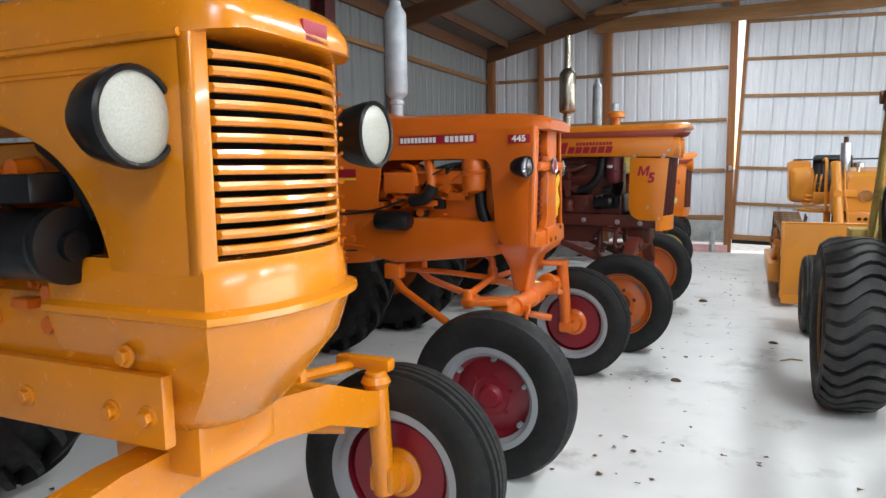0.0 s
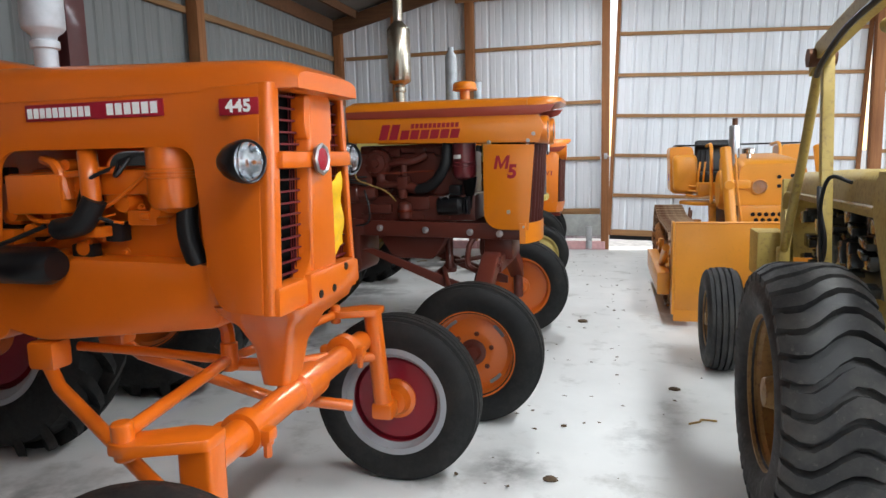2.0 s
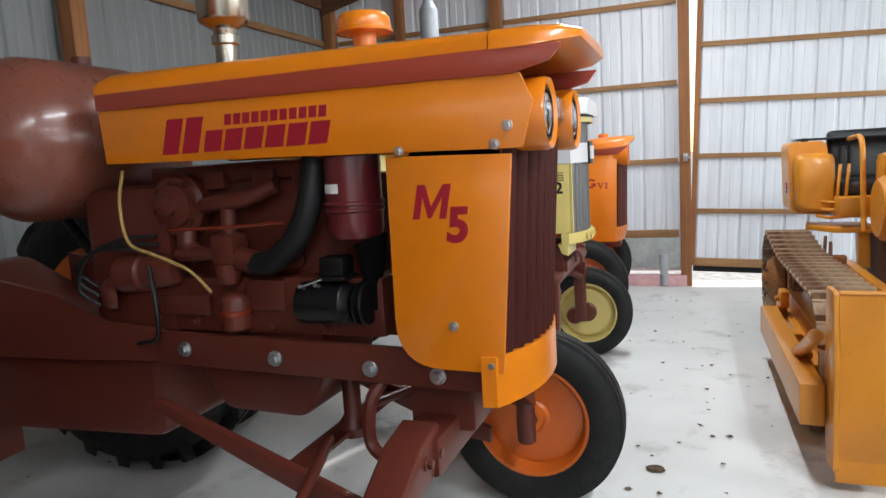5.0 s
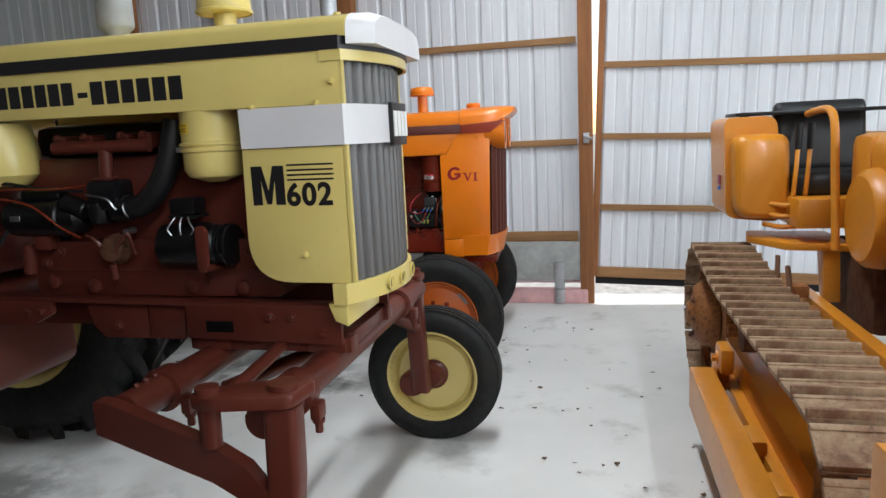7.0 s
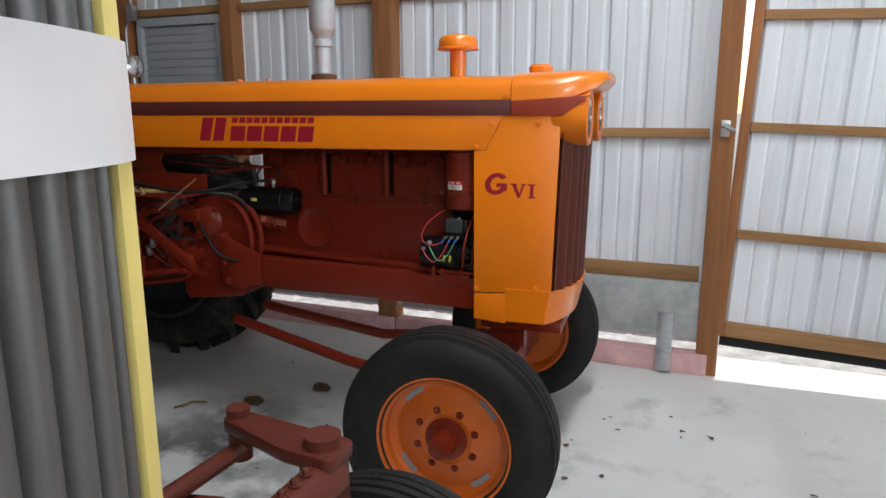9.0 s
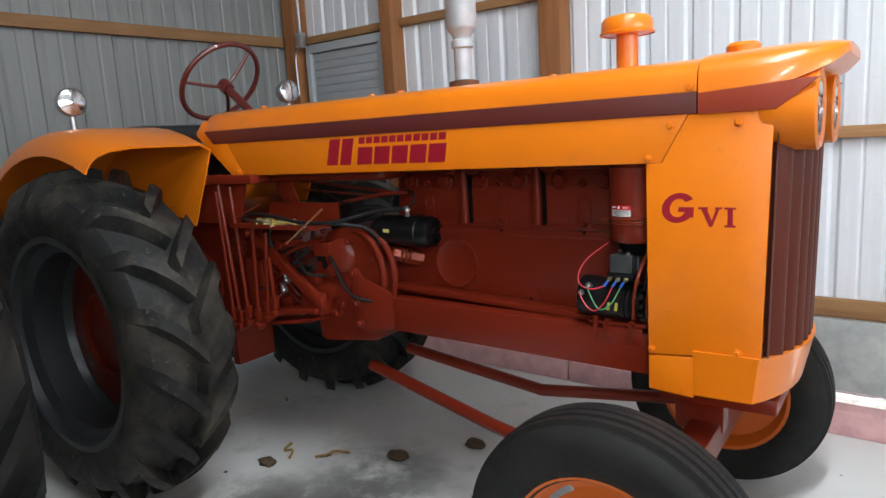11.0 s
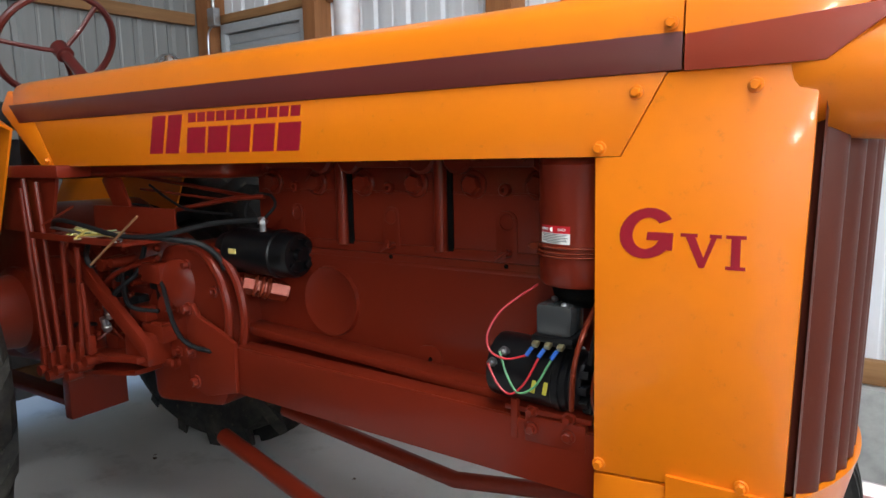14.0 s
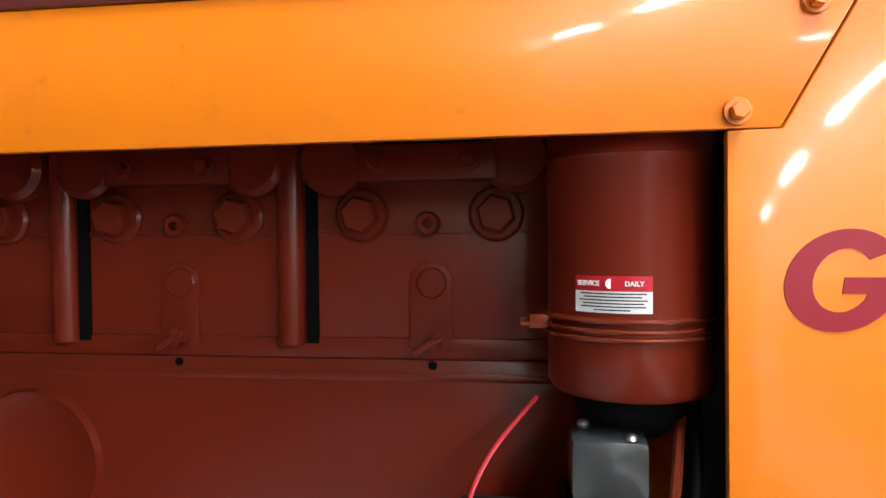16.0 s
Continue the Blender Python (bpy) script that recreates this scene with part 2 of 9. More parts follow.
FLOOR = concrete()
WALL_METAL = sheet_metal("white_steel_siding", (0.74, 0.765, 0.81), 0.5)
# base darkened so that the long wall's shade sits in its colour
SHADED_METAL = sheet_metal("shaded_steel_siding", (0.225, 0.23, 0.23), 0.6)
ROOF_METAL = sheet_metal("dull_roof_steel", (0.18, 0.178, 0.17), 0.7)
WOOD_X = wood("pine_girt", (0.246, 0.117, 0.043), (0.470, 0.254, 0.108), "x")
WOOD_Y = wood("pine_girt_long", (0.213, 0.103, 0.040), (0.403, 0.216, 0.094), "y")
WOOD_Z = wood("pine_post", (0.224, 0.080, 0.025), (0.403, 0.169, 0.061), "z")
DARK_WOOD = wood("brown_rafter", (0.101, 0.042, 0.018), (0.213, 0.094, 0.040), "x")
GREY_BOARD = plain("weathered_grey_board", (0.36, 0.37, 0.36), 0.8, 0, 0.2, 9, 0.3)
PINK_BOARD = plain("faded_pink_board", (0.62, 0.36, 0.36), 0.8, 0, 0.15, 12, 0.3)
MAROON_POST = paint("maroon_steel_column", (0.10, 0.014, 0.014), 0.45, 0.1, 0.3)
GRAVEL = plain("pale_gravel", (0.50, 0.48, 0.45), 0.95, 0, 0.35, 8, 0.6)
VINYL = plain("grey_window_vinyl", (0.38, 0.40, 0.42), 0.6, 0, 0.1)


# ---- mesh kit ----
def join(bm, tmp):
    vm = {v: bm.verts.new(v.co) for v in tmp.verts}
    for f in tmp.faces:
        try:
            bm.faces.new([vm[v] for v in f.verts])
        except ValueError:
            pass
    tmp.free()
    return bm


def bevelled(tmp, bev, seg=2):
    if bev > 0:
        edges = [e for e in tmp.edges if len(e.link_faces) == 2 and e.calc_face_angle(0) > 0.6]
        bmesh.ops.bevel(tmp, geom=edges, offset=bev, segments=seg, affect="EDGES", profile=0.6, clamp_overlap=True)
    return tmp


def box(bm, c, s, bev=0.0, rot=None, seg=2):
    t = bmesh.new()
    bmesh.ops.create_cube(t, size=1.0)
    bmesh.ops.scale(t, vec=s, verts=t.verts)
    bevelled(t, bev, seg)
    m = Matrix.Translation(c) @ (Euler([radians(a) for a in rot]).to_matrix().to_4x4() if rot else Matrix())
    bmesh.ops.transform(t, matrix=m, verts=t.verts)
    return join(bm, t)


def prism(bm, pts, axis, a0, a1, bev=0.0, seg=2):
    """A polygon pushed along an axis. y: pts are (x, z); x: (y, z); z: (x, y)."""
    t = bmesh.new()

    def at(p, a):
        return {"y": (p[0], a, p[1]), "x": (a, p[0], p[1]), "z": (p[0], p[1], a)}[axis]
    lo, hi = [t.verts.new(at(p, a0)) for p in pts], [t.verts.new(at(p, a1)) for p in pts]
    t.faces.new(lo)
    t.faces.new(hi[::-1])
    for i in range(len(pts)):
        j = (i + 1) % len(pts)
        t.faces.new((lo[j], lo[i], hi[i], hi[j]))
    bmesh.ops.recalc_face_normals(t, faces=t.faces)
    bevelled(t, bev, seg)
    return join(bm, t)


def rounded(pts, radii, n=5):
    """The polygon with each corner rounded by its radius."""
    out = []
    for i, p in enumerate(pts):
        r = radii[i] if isinstance(radii, (list, tuple)) else radii
        p = Vector(p)
        a, b = Vector(pts[i - 1]) - p, Vector(pts[(i + 1) % len(pts)]) - p
        if r <= 0:
            out.append(tuple(p))
            continue
        r = min(r, a.length * 0.49, b.length * 0.49)
        p0, p1 = p + a.normalized() * r, p + b.normalized() * r
        for k in range(n + 1):
            u = k / n
            out.append(tuple(p0 * (1 - u) ** 2 + p * 2 * u * (1 - u) + p1 * u * u))
    return out


def frame_of(d):
    d = Vector(d).normalized()
    u = d.orthogonal().normalized()
    return d, u, d.cross(u)


def cyl(bm, p0, p1, r0, r1=None, seg=16, bev=0.0):
    p0, p1 = Vector(p0), Vector(p1)
    r1 = r0 if r1 is None else r1
    d, u, w = frame_of(p1 - p0)
    rings = []
    stations = [(p0, r0), (p1, r1)]
    if bev:
        stations = [(p0, r0 - bev), (p0 + d * bev, r0), (p1 - d * bev, r1), (p1, r1 - bev)]
    for p, r in stations:
        rings.append([bm.verts.new(p + (u * math.cos(2 * math.pi * k / seg) + w * math.sin(2 * math.pi * k / seg)) * r) for k in range(seg)])
    for a, b in zip(rings, rings[1:]):
        for k in range(seg):
            bm.faces.new((a[k], a[(k + 1) % seg], b[(k + 1) % seg], b[k]))
    bm.faces.new(rings[0][::-1])
    bm.faces.new(rings[-1])
    return bm


def smooth_path(pts, n=6):
    pts = [Vector(p) for p in pts]
    q = [pts[0] * 2 - pts[1]] + pts + [pts[-1] * 2 - pts[-2]]
    out = []
    for i in range(1, len(q) - 2):
        for k in range(n):
            t = k / n
            a, b, c, d = q[i - 1:i + 3]
            out.append(0.5 * (2 * b + (c - a) * t + (2 * a - 5 * b + 4 * c - d) * t * t + (3 * b - a - 3 * c + d) * t ** 3))
    return out + [pts[-1]]


def tube(bm, pts, r, seg=8, smooth=True, closed=False):
    """A round bar along a line of points."""
    pts = [Vector(p) for p in pts]
    if smooth and len(pts) > 2 and not closed:
        pts = smooth_path(pts)
    u = None
    rings = []
    n = len(pts)
    for i, p in enumerate(pts):
        if closed:
            d = pts[(i + 1) % n] - pts[i - 1]
        else:
            d = pts[min(i + 1, n - 1)] - pts[max(i - 1, 0)]
        d.normalize()
        u = d.orthogonal() if u is None else u - d * u.dot(d)
        u.normalize()
        w = d.cross(u)
        rings.append([bm.verts.new(p + (u * math.cos(2 * math.pi * k / seg) + w * math.sin(2 * math.pi * k / seg)) * r) for k in range(seg)])
    pairs = list(zip(rings, rings[1:])) + ([(rings[-1], rings[0])] if closed else [])
    for a, b in pairs:
        for k in range(seg):
            bm.faces.new((a[k], a[(k + 1) % seg], b[(k + 1) % seg], b[k]))
    if not closed:
        bm.faces.new(rings[0][::-1])
        bm.faces.new(rings[-1])
    return bm


def lathe(bm, prof, origin, axis, seg=32, cap=True):
    """A profile of (radius, distance along the axis) turned round it."""
    o = Vector(origin)
    d, u, w = frame_of(axis)
    rings = []
    for r, a in prof:
        rings.append([bm.verts.new(o + d * a + (u * math.cos(2 * math.pi * k / seg) + w * math.sin(2 * math.pi * k / seg)) * max(r, 0.0005)) for k in range(seg)])
    for a, b in zip(rings, rings[1:]):
        for k in range(seg):
            bm.faces.new((a[k], a[(k + 1) % seg], b[(k + 1) % seg], b[k]))
    if cap:
        bm.faces.new(rings[0][::-1])
        bm.faces.new(rings[-1])
    return bm


def loft(bm, sections, closed=True, caps=True):
    rings = [[bm.verts.new(p) for p in s] for s in sections]
    for a, b in zip(rings, rings[1:]):
        n = len(a)
        for k in range(n if closed else n - 1):
            bm.faces.new((a[k], a[(k + 1) % n], b[(k + 1) % n], b[k]))
    if caps and closed:
        bm.faces.new(rings[0][::-1])
        bm.faces.new(rings[-1])
    return bm


def solidify(bm, t):
    bmesh.ops.recalc_face_normals(bm, faces=bm.faces)
    bmesh.ops.solidify(bm, geom=list(bm.faces), thickness=t)
    return bm


def mesh_of(name, bm, mat, sharp=38):
    bmesh.ops.recalc_face_normals(bm, faces=bm.faces)
    me = bpy.data.meshes.new(name)
    for f in bm.faces:
        f.smooth = True
    bm.to_mesh(me)
    bm.free()
    me.materials.append(mat)
    me.set_sharp_from_angle(angle=radians(sharp))
    return me


def part(name, bm, mat, parent, label="", sharp=38):
    """Links a bmesh as one mesh object under a thing or a part."""
    ob = new(name, mesh_of(name, bm, mat, sharp))
    ob.parent = parent
    if label:
        ob["label"] = label
    return ob


def each(name, bm, mat, parent, label="", sharp=38):
    """Links every separate piece of a bmesh as a part of its own."""
    bm.verts.index_update()
    seen = set()
    groups = []
    for v in bm.verts:
        if v in seen:
            continue
        stack, group = [v], []
        seen.add(v)
        while stack:
            a = stack.pop()
            group.append(a)
            for e in a.link_edges:
                b = e.other_vert(a)
                if b not in seen:
                    seen.add(b)
                    stack.append(b)
        groups.append(group)
    for group in groups:
        t = bmesh.new()
        vm = {v: t.verts.new(v.co) for v in group}
        for f in {f for v in group for f in v.link_faces}:
            t.faces.new([vm[v] for v in f.verts])
        part(name, t, mat, parent, label, sharp)
    bm.free()


def thing(name, label, category, at=(0, 0, 0), rz=0.0, group="", kind=""):
    e = new(name)
    e.empty_display_size = 0.2
    e.matrix_world = pose(*at, 0, 0, rz)
    return tagged(e, label, category, group, kind)


def solo(name, bm, mat, label, category, group="", kind="", sharp=38):
    return tagged(new(name, mesh_of(name, bm, mat, sharp)), label, category, group, kind)


def lettering(name, text, size, mat, parent, m, bold=0.0, shear=0.0, spacing=1.0, label="", thick=0.0006):
    """Raised letters with the built-in face; m puts the text's plane (x right, y up) in the parent's space."""
    c = bpy.data.curves.new(name, "FONT")
    c.body, c.size, c.shear, c.offset, c.extrude, c.space_character = text, size, shear, bold, thick, spacing
    c.align_x, c.align_y, c.resolution_u = "CENTER", "CENTER", 5
    ob = bpy.data.objects.new(name, c)
    scene.collection.objects.link(ob)
    bpy.context.view_layer.update()
    me = bpy.data.meshes.new_from_object(ob.evaluated_get(bpy.context.evaluated_depsgraph_get()))
    bpy.data.objects.remove(ob)
    bpy.data.curves.remove(c)
    me.materials.clear()
    me.materials.append(mat)
    out = new(name, me)
    out.parent = parent
    out.matrix_basis = m
    if label:
        out["label"] = label
    return out


def SIDE(x, y, z, rz=0.0):
    """The plane of a tractor's near side: text runs forwards, faces -y."""
    return pose(x, y, z, 90, 0, rz)


def blocks(bm, x0, x1, z0, z1, y, n, gap=0.22, lean=0.0, t=0.0015):
    """A row of plain slanted bars in place of brand lettering, on a side that faces -y."""
    w = (x1 - x0) / n
    for i in range(n):
        a, b = x0 + i * w, x0 + (i + 1 - gap) * w
        prism(bm, [(a, z0), (b, z0), (b + lean, z1), (a + lean, z1)], "y", y - t, y)
    return bm


def bolt(bm, p, axis, r=0.011, h=0.008):
    p = Vector(p)
    d, u, w = frame_of(axis)
    rings = []
    for rad, a, hexed in ((r * 1.5, 0.0, 0), (r * 1.5, 0.3, 0), (r * 1.4, 0.38, 0), (r, 0.38, 1), (r, 1.2, 1), (r * 0.85, 1.35, 1)):
        ring = []
        for k in range(12):
            ang = math.pi * k / 6
            q = rad * (math.cos(math.pi / 6) / math.cos((ang % (math.pi / 3)) - math.pi / 6) if hexed else 1)
            ring.append(bm.verts.new(p + d * a * h + (u * math.cos(ang) + w * math.sin(ang)) * q))
        rings.append(ring)
    for a, b in zip(rings, rings[1:]):
        for k in range(12):
            bm.faces.new((a[k], a[(k + 1) % 12], b[(k + 1) % 12], b[k]))
    bm.faces.new(rings[-1])
    return bm


# ---- the barn ----
X0, X1, Y0, Y1 = 0.55, 17.4, -8.0, 12.06
EAVE, SLOPE, RIDGE = 3.86, 0.24, 9.0


def roof_z(x):
    return EAVE + SLOPE * (x - X0) if x <= RIDGE else EAVE + SLOPE * (X1 - x) * (RIDGE - X0) / (X1 - RIDGE)


bm = bmesh.new()
box(bm, (9.0, 2.0, -0.10), (17.6, 20.6, 0.20), 0.0)
floor = solo("floor", bm, FLOOR, "pale grey concrete barn floor with dust and oil stains", "floor", kind="structure")
bm = bmesh.new()
bmesh.ops.create_grid(bm, x_segments=4, y_segments=4, size=400, matrix=Matrix.Translation((0, 0, -0.12)))
solo("ground", bm, GRAVEL, "pale gravel yard outside the barn", "ground", kind="structure")


def ribbed(x0, x1, top, z0, pitch=0.229, depth=0.018, off=0.0):
    """Points along a ribbed sheet: (across, out) pairs."""
    pts = []
    k = math.floor(x0 / pitch) - 1
    while k * pitch < x1 + pitch:
        c = k * pitch + off
        for dx, d in ((-0.030, 0.0), (-0.014, depth), (0.014, depth), (0.030, 0.0), (pitch / 2 - 0.012, 0.0), (pitch / 2 - 0.006, depth * 0.22), (pitch / 2 + 0.006, depth * 0.22), (pitch / 2 + 0.012, 0.0)):
            if x0 <= c + dx <= x1:
                pts.append((c + dx, d))
        k += 1
    return [(x0, 0.0)] + pts + [(x1, 0.0)]


def siding(bm, pts, place, z_low, z_high):
    """One sheet, bent along pts; place(a, d, z) gives the point."""
    lo = [bm.verts.new(place(a, d, z_low(a))) for a, d in pts]
    hi = [bm.verts.new(place(a, d, z_high(a))) for a, d in pts]
    for i in range(len(pts) - 1):
        bm.faces.new((lo[i], lo[i + 1], hi[i + 1], hi[i]))
    return bm


# end wall: steel on horizontal girts and square posts, with a door opening
bm = bmesh.new()
for a, b, zl, zh in ((X0, 5.10, lambda x: 0.16, roof_z), (5.10, 8.70, lambda x: 4.10, roof_z), (8.70, X1, lambda x: 0.16, roof_z)):
    cut = [(p, d) for p, d in ribbed(a, b, 0, 0)]
    if a < RIDGE < b:
        cut = sorted(cut + [(RIDGE, 0.0)])
    siding(bm, cut, lambda p, d, z: (p, 12.055 + d, z), zl, zh)
solidify(bm, 0.006)
wall_end = solo("wall_end", bm, WALL_METAL, "white ribbed steel end wall of the barn", "wall", kind="structure", sharp=20)

GIRTS = (0.60, 1.44, 2.31, 3.20)


def timber(name, c, s, mat, parent, bev=0.006):
    return part(name, box(bmesh.new(), c, s, bev), mat, parent)


for a, b in ((0.72, 1.60), (1.71, 2.84), (2.99, 4.97)):
    for z in GIRTS:
        timber("girt", ((a + b) / 2, 12.022, z), (b - a - 0.004, 0.042, 0.055 if z > 0.7 else 0.09), WOOD_X, wall_end)
for a, b in ((8.86, 11.4), (11.55, 14.4), (14.55, 17.2)):
    for z in GIRTS:
        timber("girt", ((a + b) / 2, 12.022, z), (b - a - 0.004, 0.042, 0.055), WOOD_X, wall_end)
for a, b in ((0.58, 0.715), (1.605, 1.705), (2.845, 2.985), (4.985, 5.105), (8.71, 8.855), (11.405, 11.545), (14.405, 14.545)):
    x = (a + b) / 2
    timber("post", (x, 11.985, (roof_z(x) - 0.10) / 2), (b - a, 0.13, roof_z(x) - 0.10), WOOD_Z, wall_end)
timber("header", (5.9, 11.93, 4.06), (6.4, 0.05, 0.24), WOOD_X, wall_end)
timber("header", (5.9, 11.90, 4.34), (6.4, 0.05, 0.16), WOOD_X, wall_end)
for a, b in ((0.58, RIDGE), (RIDGE, X1)):
    bm = bmesh.new()
    prism(bm, [(a, roof_z(a) - 0.30), (b, roof_z(b) - 0.30), (b, roof_z(b) - 0.05), (a, roof_z(a) - 0.05)], "y", 11.90, 11.95, 0.004)
    part("rafter", bm, DARK_WOOD, wall_end)
timber("skirt_board", (4.05, 11.965, 0.385), (2.05, 0.05, 0.345), GREY_BOARD, wall_end, 0.004)
timber("skirt_board", (1.8, 11.965, 0.385), (2.40, 0.05, 0.345), GREY_BOARD, wall_end, 0.004)
timber("base_board", (4.02, 11.955, 0.065), (2.06, 0.11, 0.13), PINK_BOARD, wall_end, 0.012)
timber("base_board", (1.8, 11.955, 0.065), (2.36, 0.11, 0.13), PINK_BOARD, wall_end, 0.012)
bm = bmesh.new()
box(bm, (4.80, 11.925, 0.24), (0.09, 0.03, 0.26), 0.004)
cyl(bm, (4.80, 11.90, 0.14), (4.80, 11.90, 0.02), 0.05, seg=14)
part("floor_bracket", bm, STEEL, wall_end)
bm = bmesh.new()
box(bm, (5.05, 11.90, 1.47), (0.05, 0.03, 0.09), 0.004)
cyl(bm, (5.03, 11.88, 1.49), (5.10, 11.88, 1.46), 0.012, seg=10)
part("hasp", bm, STEEL, wall_end)

# the sliding door hangs a little askew, daylight showing under and beside it
door = thing("door_1", "large white ribbed steel sliding door on a pine frame, hanging askew", "door", (5.075, 12.05, 0.22), 0, kind="structure")
door.matrix_world = pose(5.075, 12.05, 0.22, 0, 2.2, 0)
bm = bmesh.new()
siding(bm, ribbed(0.02, 3.50, 0, 0, off=0.05), lambda p, d, z: (p, 0.045 + d, z), lambda x: 0.0, lambda x: 3.98)
part("sheet", solidify(bm, 0.005), WALL_METAL, door, sharp=20)
for i, z in enumerate((0.045, 0.635, 1.26, 1.87, 2.485, 3.10, 3.72)):
    timber("rail", (1.76, 0.02, z), (3.40, 0.040, 0.09 if i == 0 else 0.052), WOOD_X, door, 0.004)
for x in (0.03, 3.49):
    timber("stile", (x, 0.02, 1.98), (0.055, 0.044, 3.96), WOOD_Z, door, 0.004)
timber("brush_strip", (1.76, 0.05, -0.035), (3.44, 0.02, 0.07), HOSE, door, 0.003)

# grey vinyl window, shut, near the corner
win = thing("window_1", "small grey framed shuttered window in the end wall", "window", (1.17, 11.99, 2.0), kind="structure")
for nm, c, s in (("window_frame", (0, 0, 0.235), (0.80, 0.05, 0.06)), ("window_frame", (-0.38, 0, -0.06), (0.05, 0.05, 0.55)), ("window_frame", (0.38, 0, -0.06), (0.05, 0.05, 0.55)), ("window_sill", (0, -0.01, -0.36), (0.82, 0.07, 0.05))):
    part(nm, box(bmesh.new(), c, s, 0.006), VINYL, win)
for i in range(9):
    part("slat", box(bmesh.new(), (0, 0.012, 0.17 - i * 0.06), (0.71, 0.012, 0.056), 0.002, (12, 0, 0)), VINYL, win)
bm = bmesh.new()
box(bm, (0.80, 11.90, 2.30), (0.07, 0.05, 0.11), 0.006)
tube(bm, [(0.80, 11.90, 2.36), (0.80, 11.90, 3.2)], 0.011)
tube(bm, [(0.78, 11.90, 2.25), (0.74, 11.89, 2.18), (0.73, 11.90, 1.9)], 0.006)
solo("switch_box", bm, STEEL, "galvanised electrical box with conduit on a corner post", "switch box")

# long wall behind the tractors
bm = bmesh.new()
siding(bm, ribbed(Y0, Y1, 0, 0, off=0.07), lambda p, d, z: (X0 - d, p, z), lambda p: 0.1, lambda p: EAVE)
wall_long = solo("wall_long", solidify(bm, 0.006), SHADED_METAL, "ribbed steel long wall, its grey darkened for shade", "wall", kind="structure", sharp=20)
for z in (0.25,) + GIRTS[1:]:
    timber("girt", (X0 + 0.03, 2.0, z), (0.042, 19.8, 0.075), WOOD_Y, wall_long)
timber("girt", (X0 + 0.03, 2.0, EAVE - 0.12), (0.045, 19.8, 0.20), DARK_WOOD, wall_long)
for y in (-4.6, 0.4, 7.9):
    timber("post", (X0 + 0.12, y, EAVE / 2), (0.14, 0.14, EAVE - 0.1), WOOD_Z, wall_long)
COL = (1.0, 5.65)
bm = bmesh.new()
for dx in (-0.09, 0.09):
    box(bm, (COL[0] + dx, COL[1], 1.98), (0.016, 0.20, 3.96), 0.002)
box(bm, (*COL, 1.98), (0.17, 0.014, 3.96))
solo("steel_column", bm, MAROON_POST, "maroon painted steel column beside the long wall", "column", kind="structure")

# the other two walls are unseen, added to close the place; both have open doorways
bm = bmesh.new()
for a, b, zl in ((Y0, 0.2, 0.1), (0.2, 11.0, 3.9), (11.0, Y1, 0.1)):
    siding(bm, ribbed(a, b, 0, 0), lambda p, d, z: (X1 + d, p, z), lambda p: zl, lambda p: EAVE + 0.04)
solo("wall_side", solidify(bm, 0.006), WALL_METAL, "unseen white ribbed steel side wall, added with an open doorway", "wall", kind="structure", sharp=20)
bm = bmesh.new()
for a, b, zl in ((X0, 2.2, 0.1), (2.2, 9.8, 4.15), (9.8, X1, 0.1)):
    cut = ribbed(a, b, 0, 0)
    if a < RIDGE < b:
        cut = sorted(cut + [(RIDGE, 0.0)])
    siding(bm, cut, lambda p, d, z: (p, Y0 - d, z), lambda p: zl, roof_z)
solo("wall_back", solidify(bm, 0.006), WALL_METAL, "unseen white ribbed steel back wall, added with an open doorway", "wall", kind="structure", sharp=20)

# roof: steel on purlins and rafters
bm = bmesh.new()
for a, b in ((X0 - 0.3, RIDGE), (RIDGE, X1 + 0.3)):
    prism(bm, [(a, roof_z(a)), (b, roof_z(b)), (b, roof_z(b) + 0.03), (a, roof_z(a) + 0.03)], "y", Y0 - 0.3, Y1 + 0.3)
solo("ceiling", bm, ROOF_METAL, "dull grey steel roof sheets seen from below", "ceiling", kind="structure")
bm = bmesh.new()
x = 1.0
while x < 17:
    box(bm, (x, 2.0, roof_z(x) - 0.075), (0.045, 20.0, 0.13))
    x += 0.75
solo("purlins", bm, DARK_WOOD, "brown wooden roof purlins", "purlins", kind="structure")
for y in (-4.6, -0.4, 4.15, 8.0):
    bm = bmesh.new()
    for a, b in ((X0, RIDGE), (RIDGE, X1)):
        prism(bm, [(a, roof_z(a) - 0.40), (b, roof_z(b) - 0.40), (b, roof_z(b) - 0.142), (a, roof_z(a) - 0.142)], "y", y - 0.04, y + 0.04, 0.004)
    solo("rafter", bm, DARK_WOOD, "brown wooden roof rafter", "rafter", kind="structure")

# unseen fluorescent fittings under the roof, one over each tube light
fit_proto = None
for _x, _y in TUBES:
    if fit_proto is None:
        fit_proto = thing("ceiling_light", "white fluorescent strip light, unseen, hanging from the roof", "ceiling light", (_x, _y, 0), group="strip lights")
        part("housing", box(bmesh.new(), (0, 0, 4.14), (0.14, 2.40, 0.06), 0.01), WHITE, fit_proto)
        for dx in (-0.035, 0.035):
            part("tube", cyl(bmesh.new(), (dx, -1.16, 4.09), (dx, 1.16, 4.09), 0.013, seg=12), DECAL_WHITE, fit_proto)
        for dy in (-0.5, 0.5):
            part("hanger", cyl(bmesh.new(), (0, dy, 4.17), (0, dy, roof_z(7.0) - 0.05), 0.004, seg=6), STEEL, fit_proto)
    else:
        copy_thing(fit_proto, pose(_x, _y, 0))


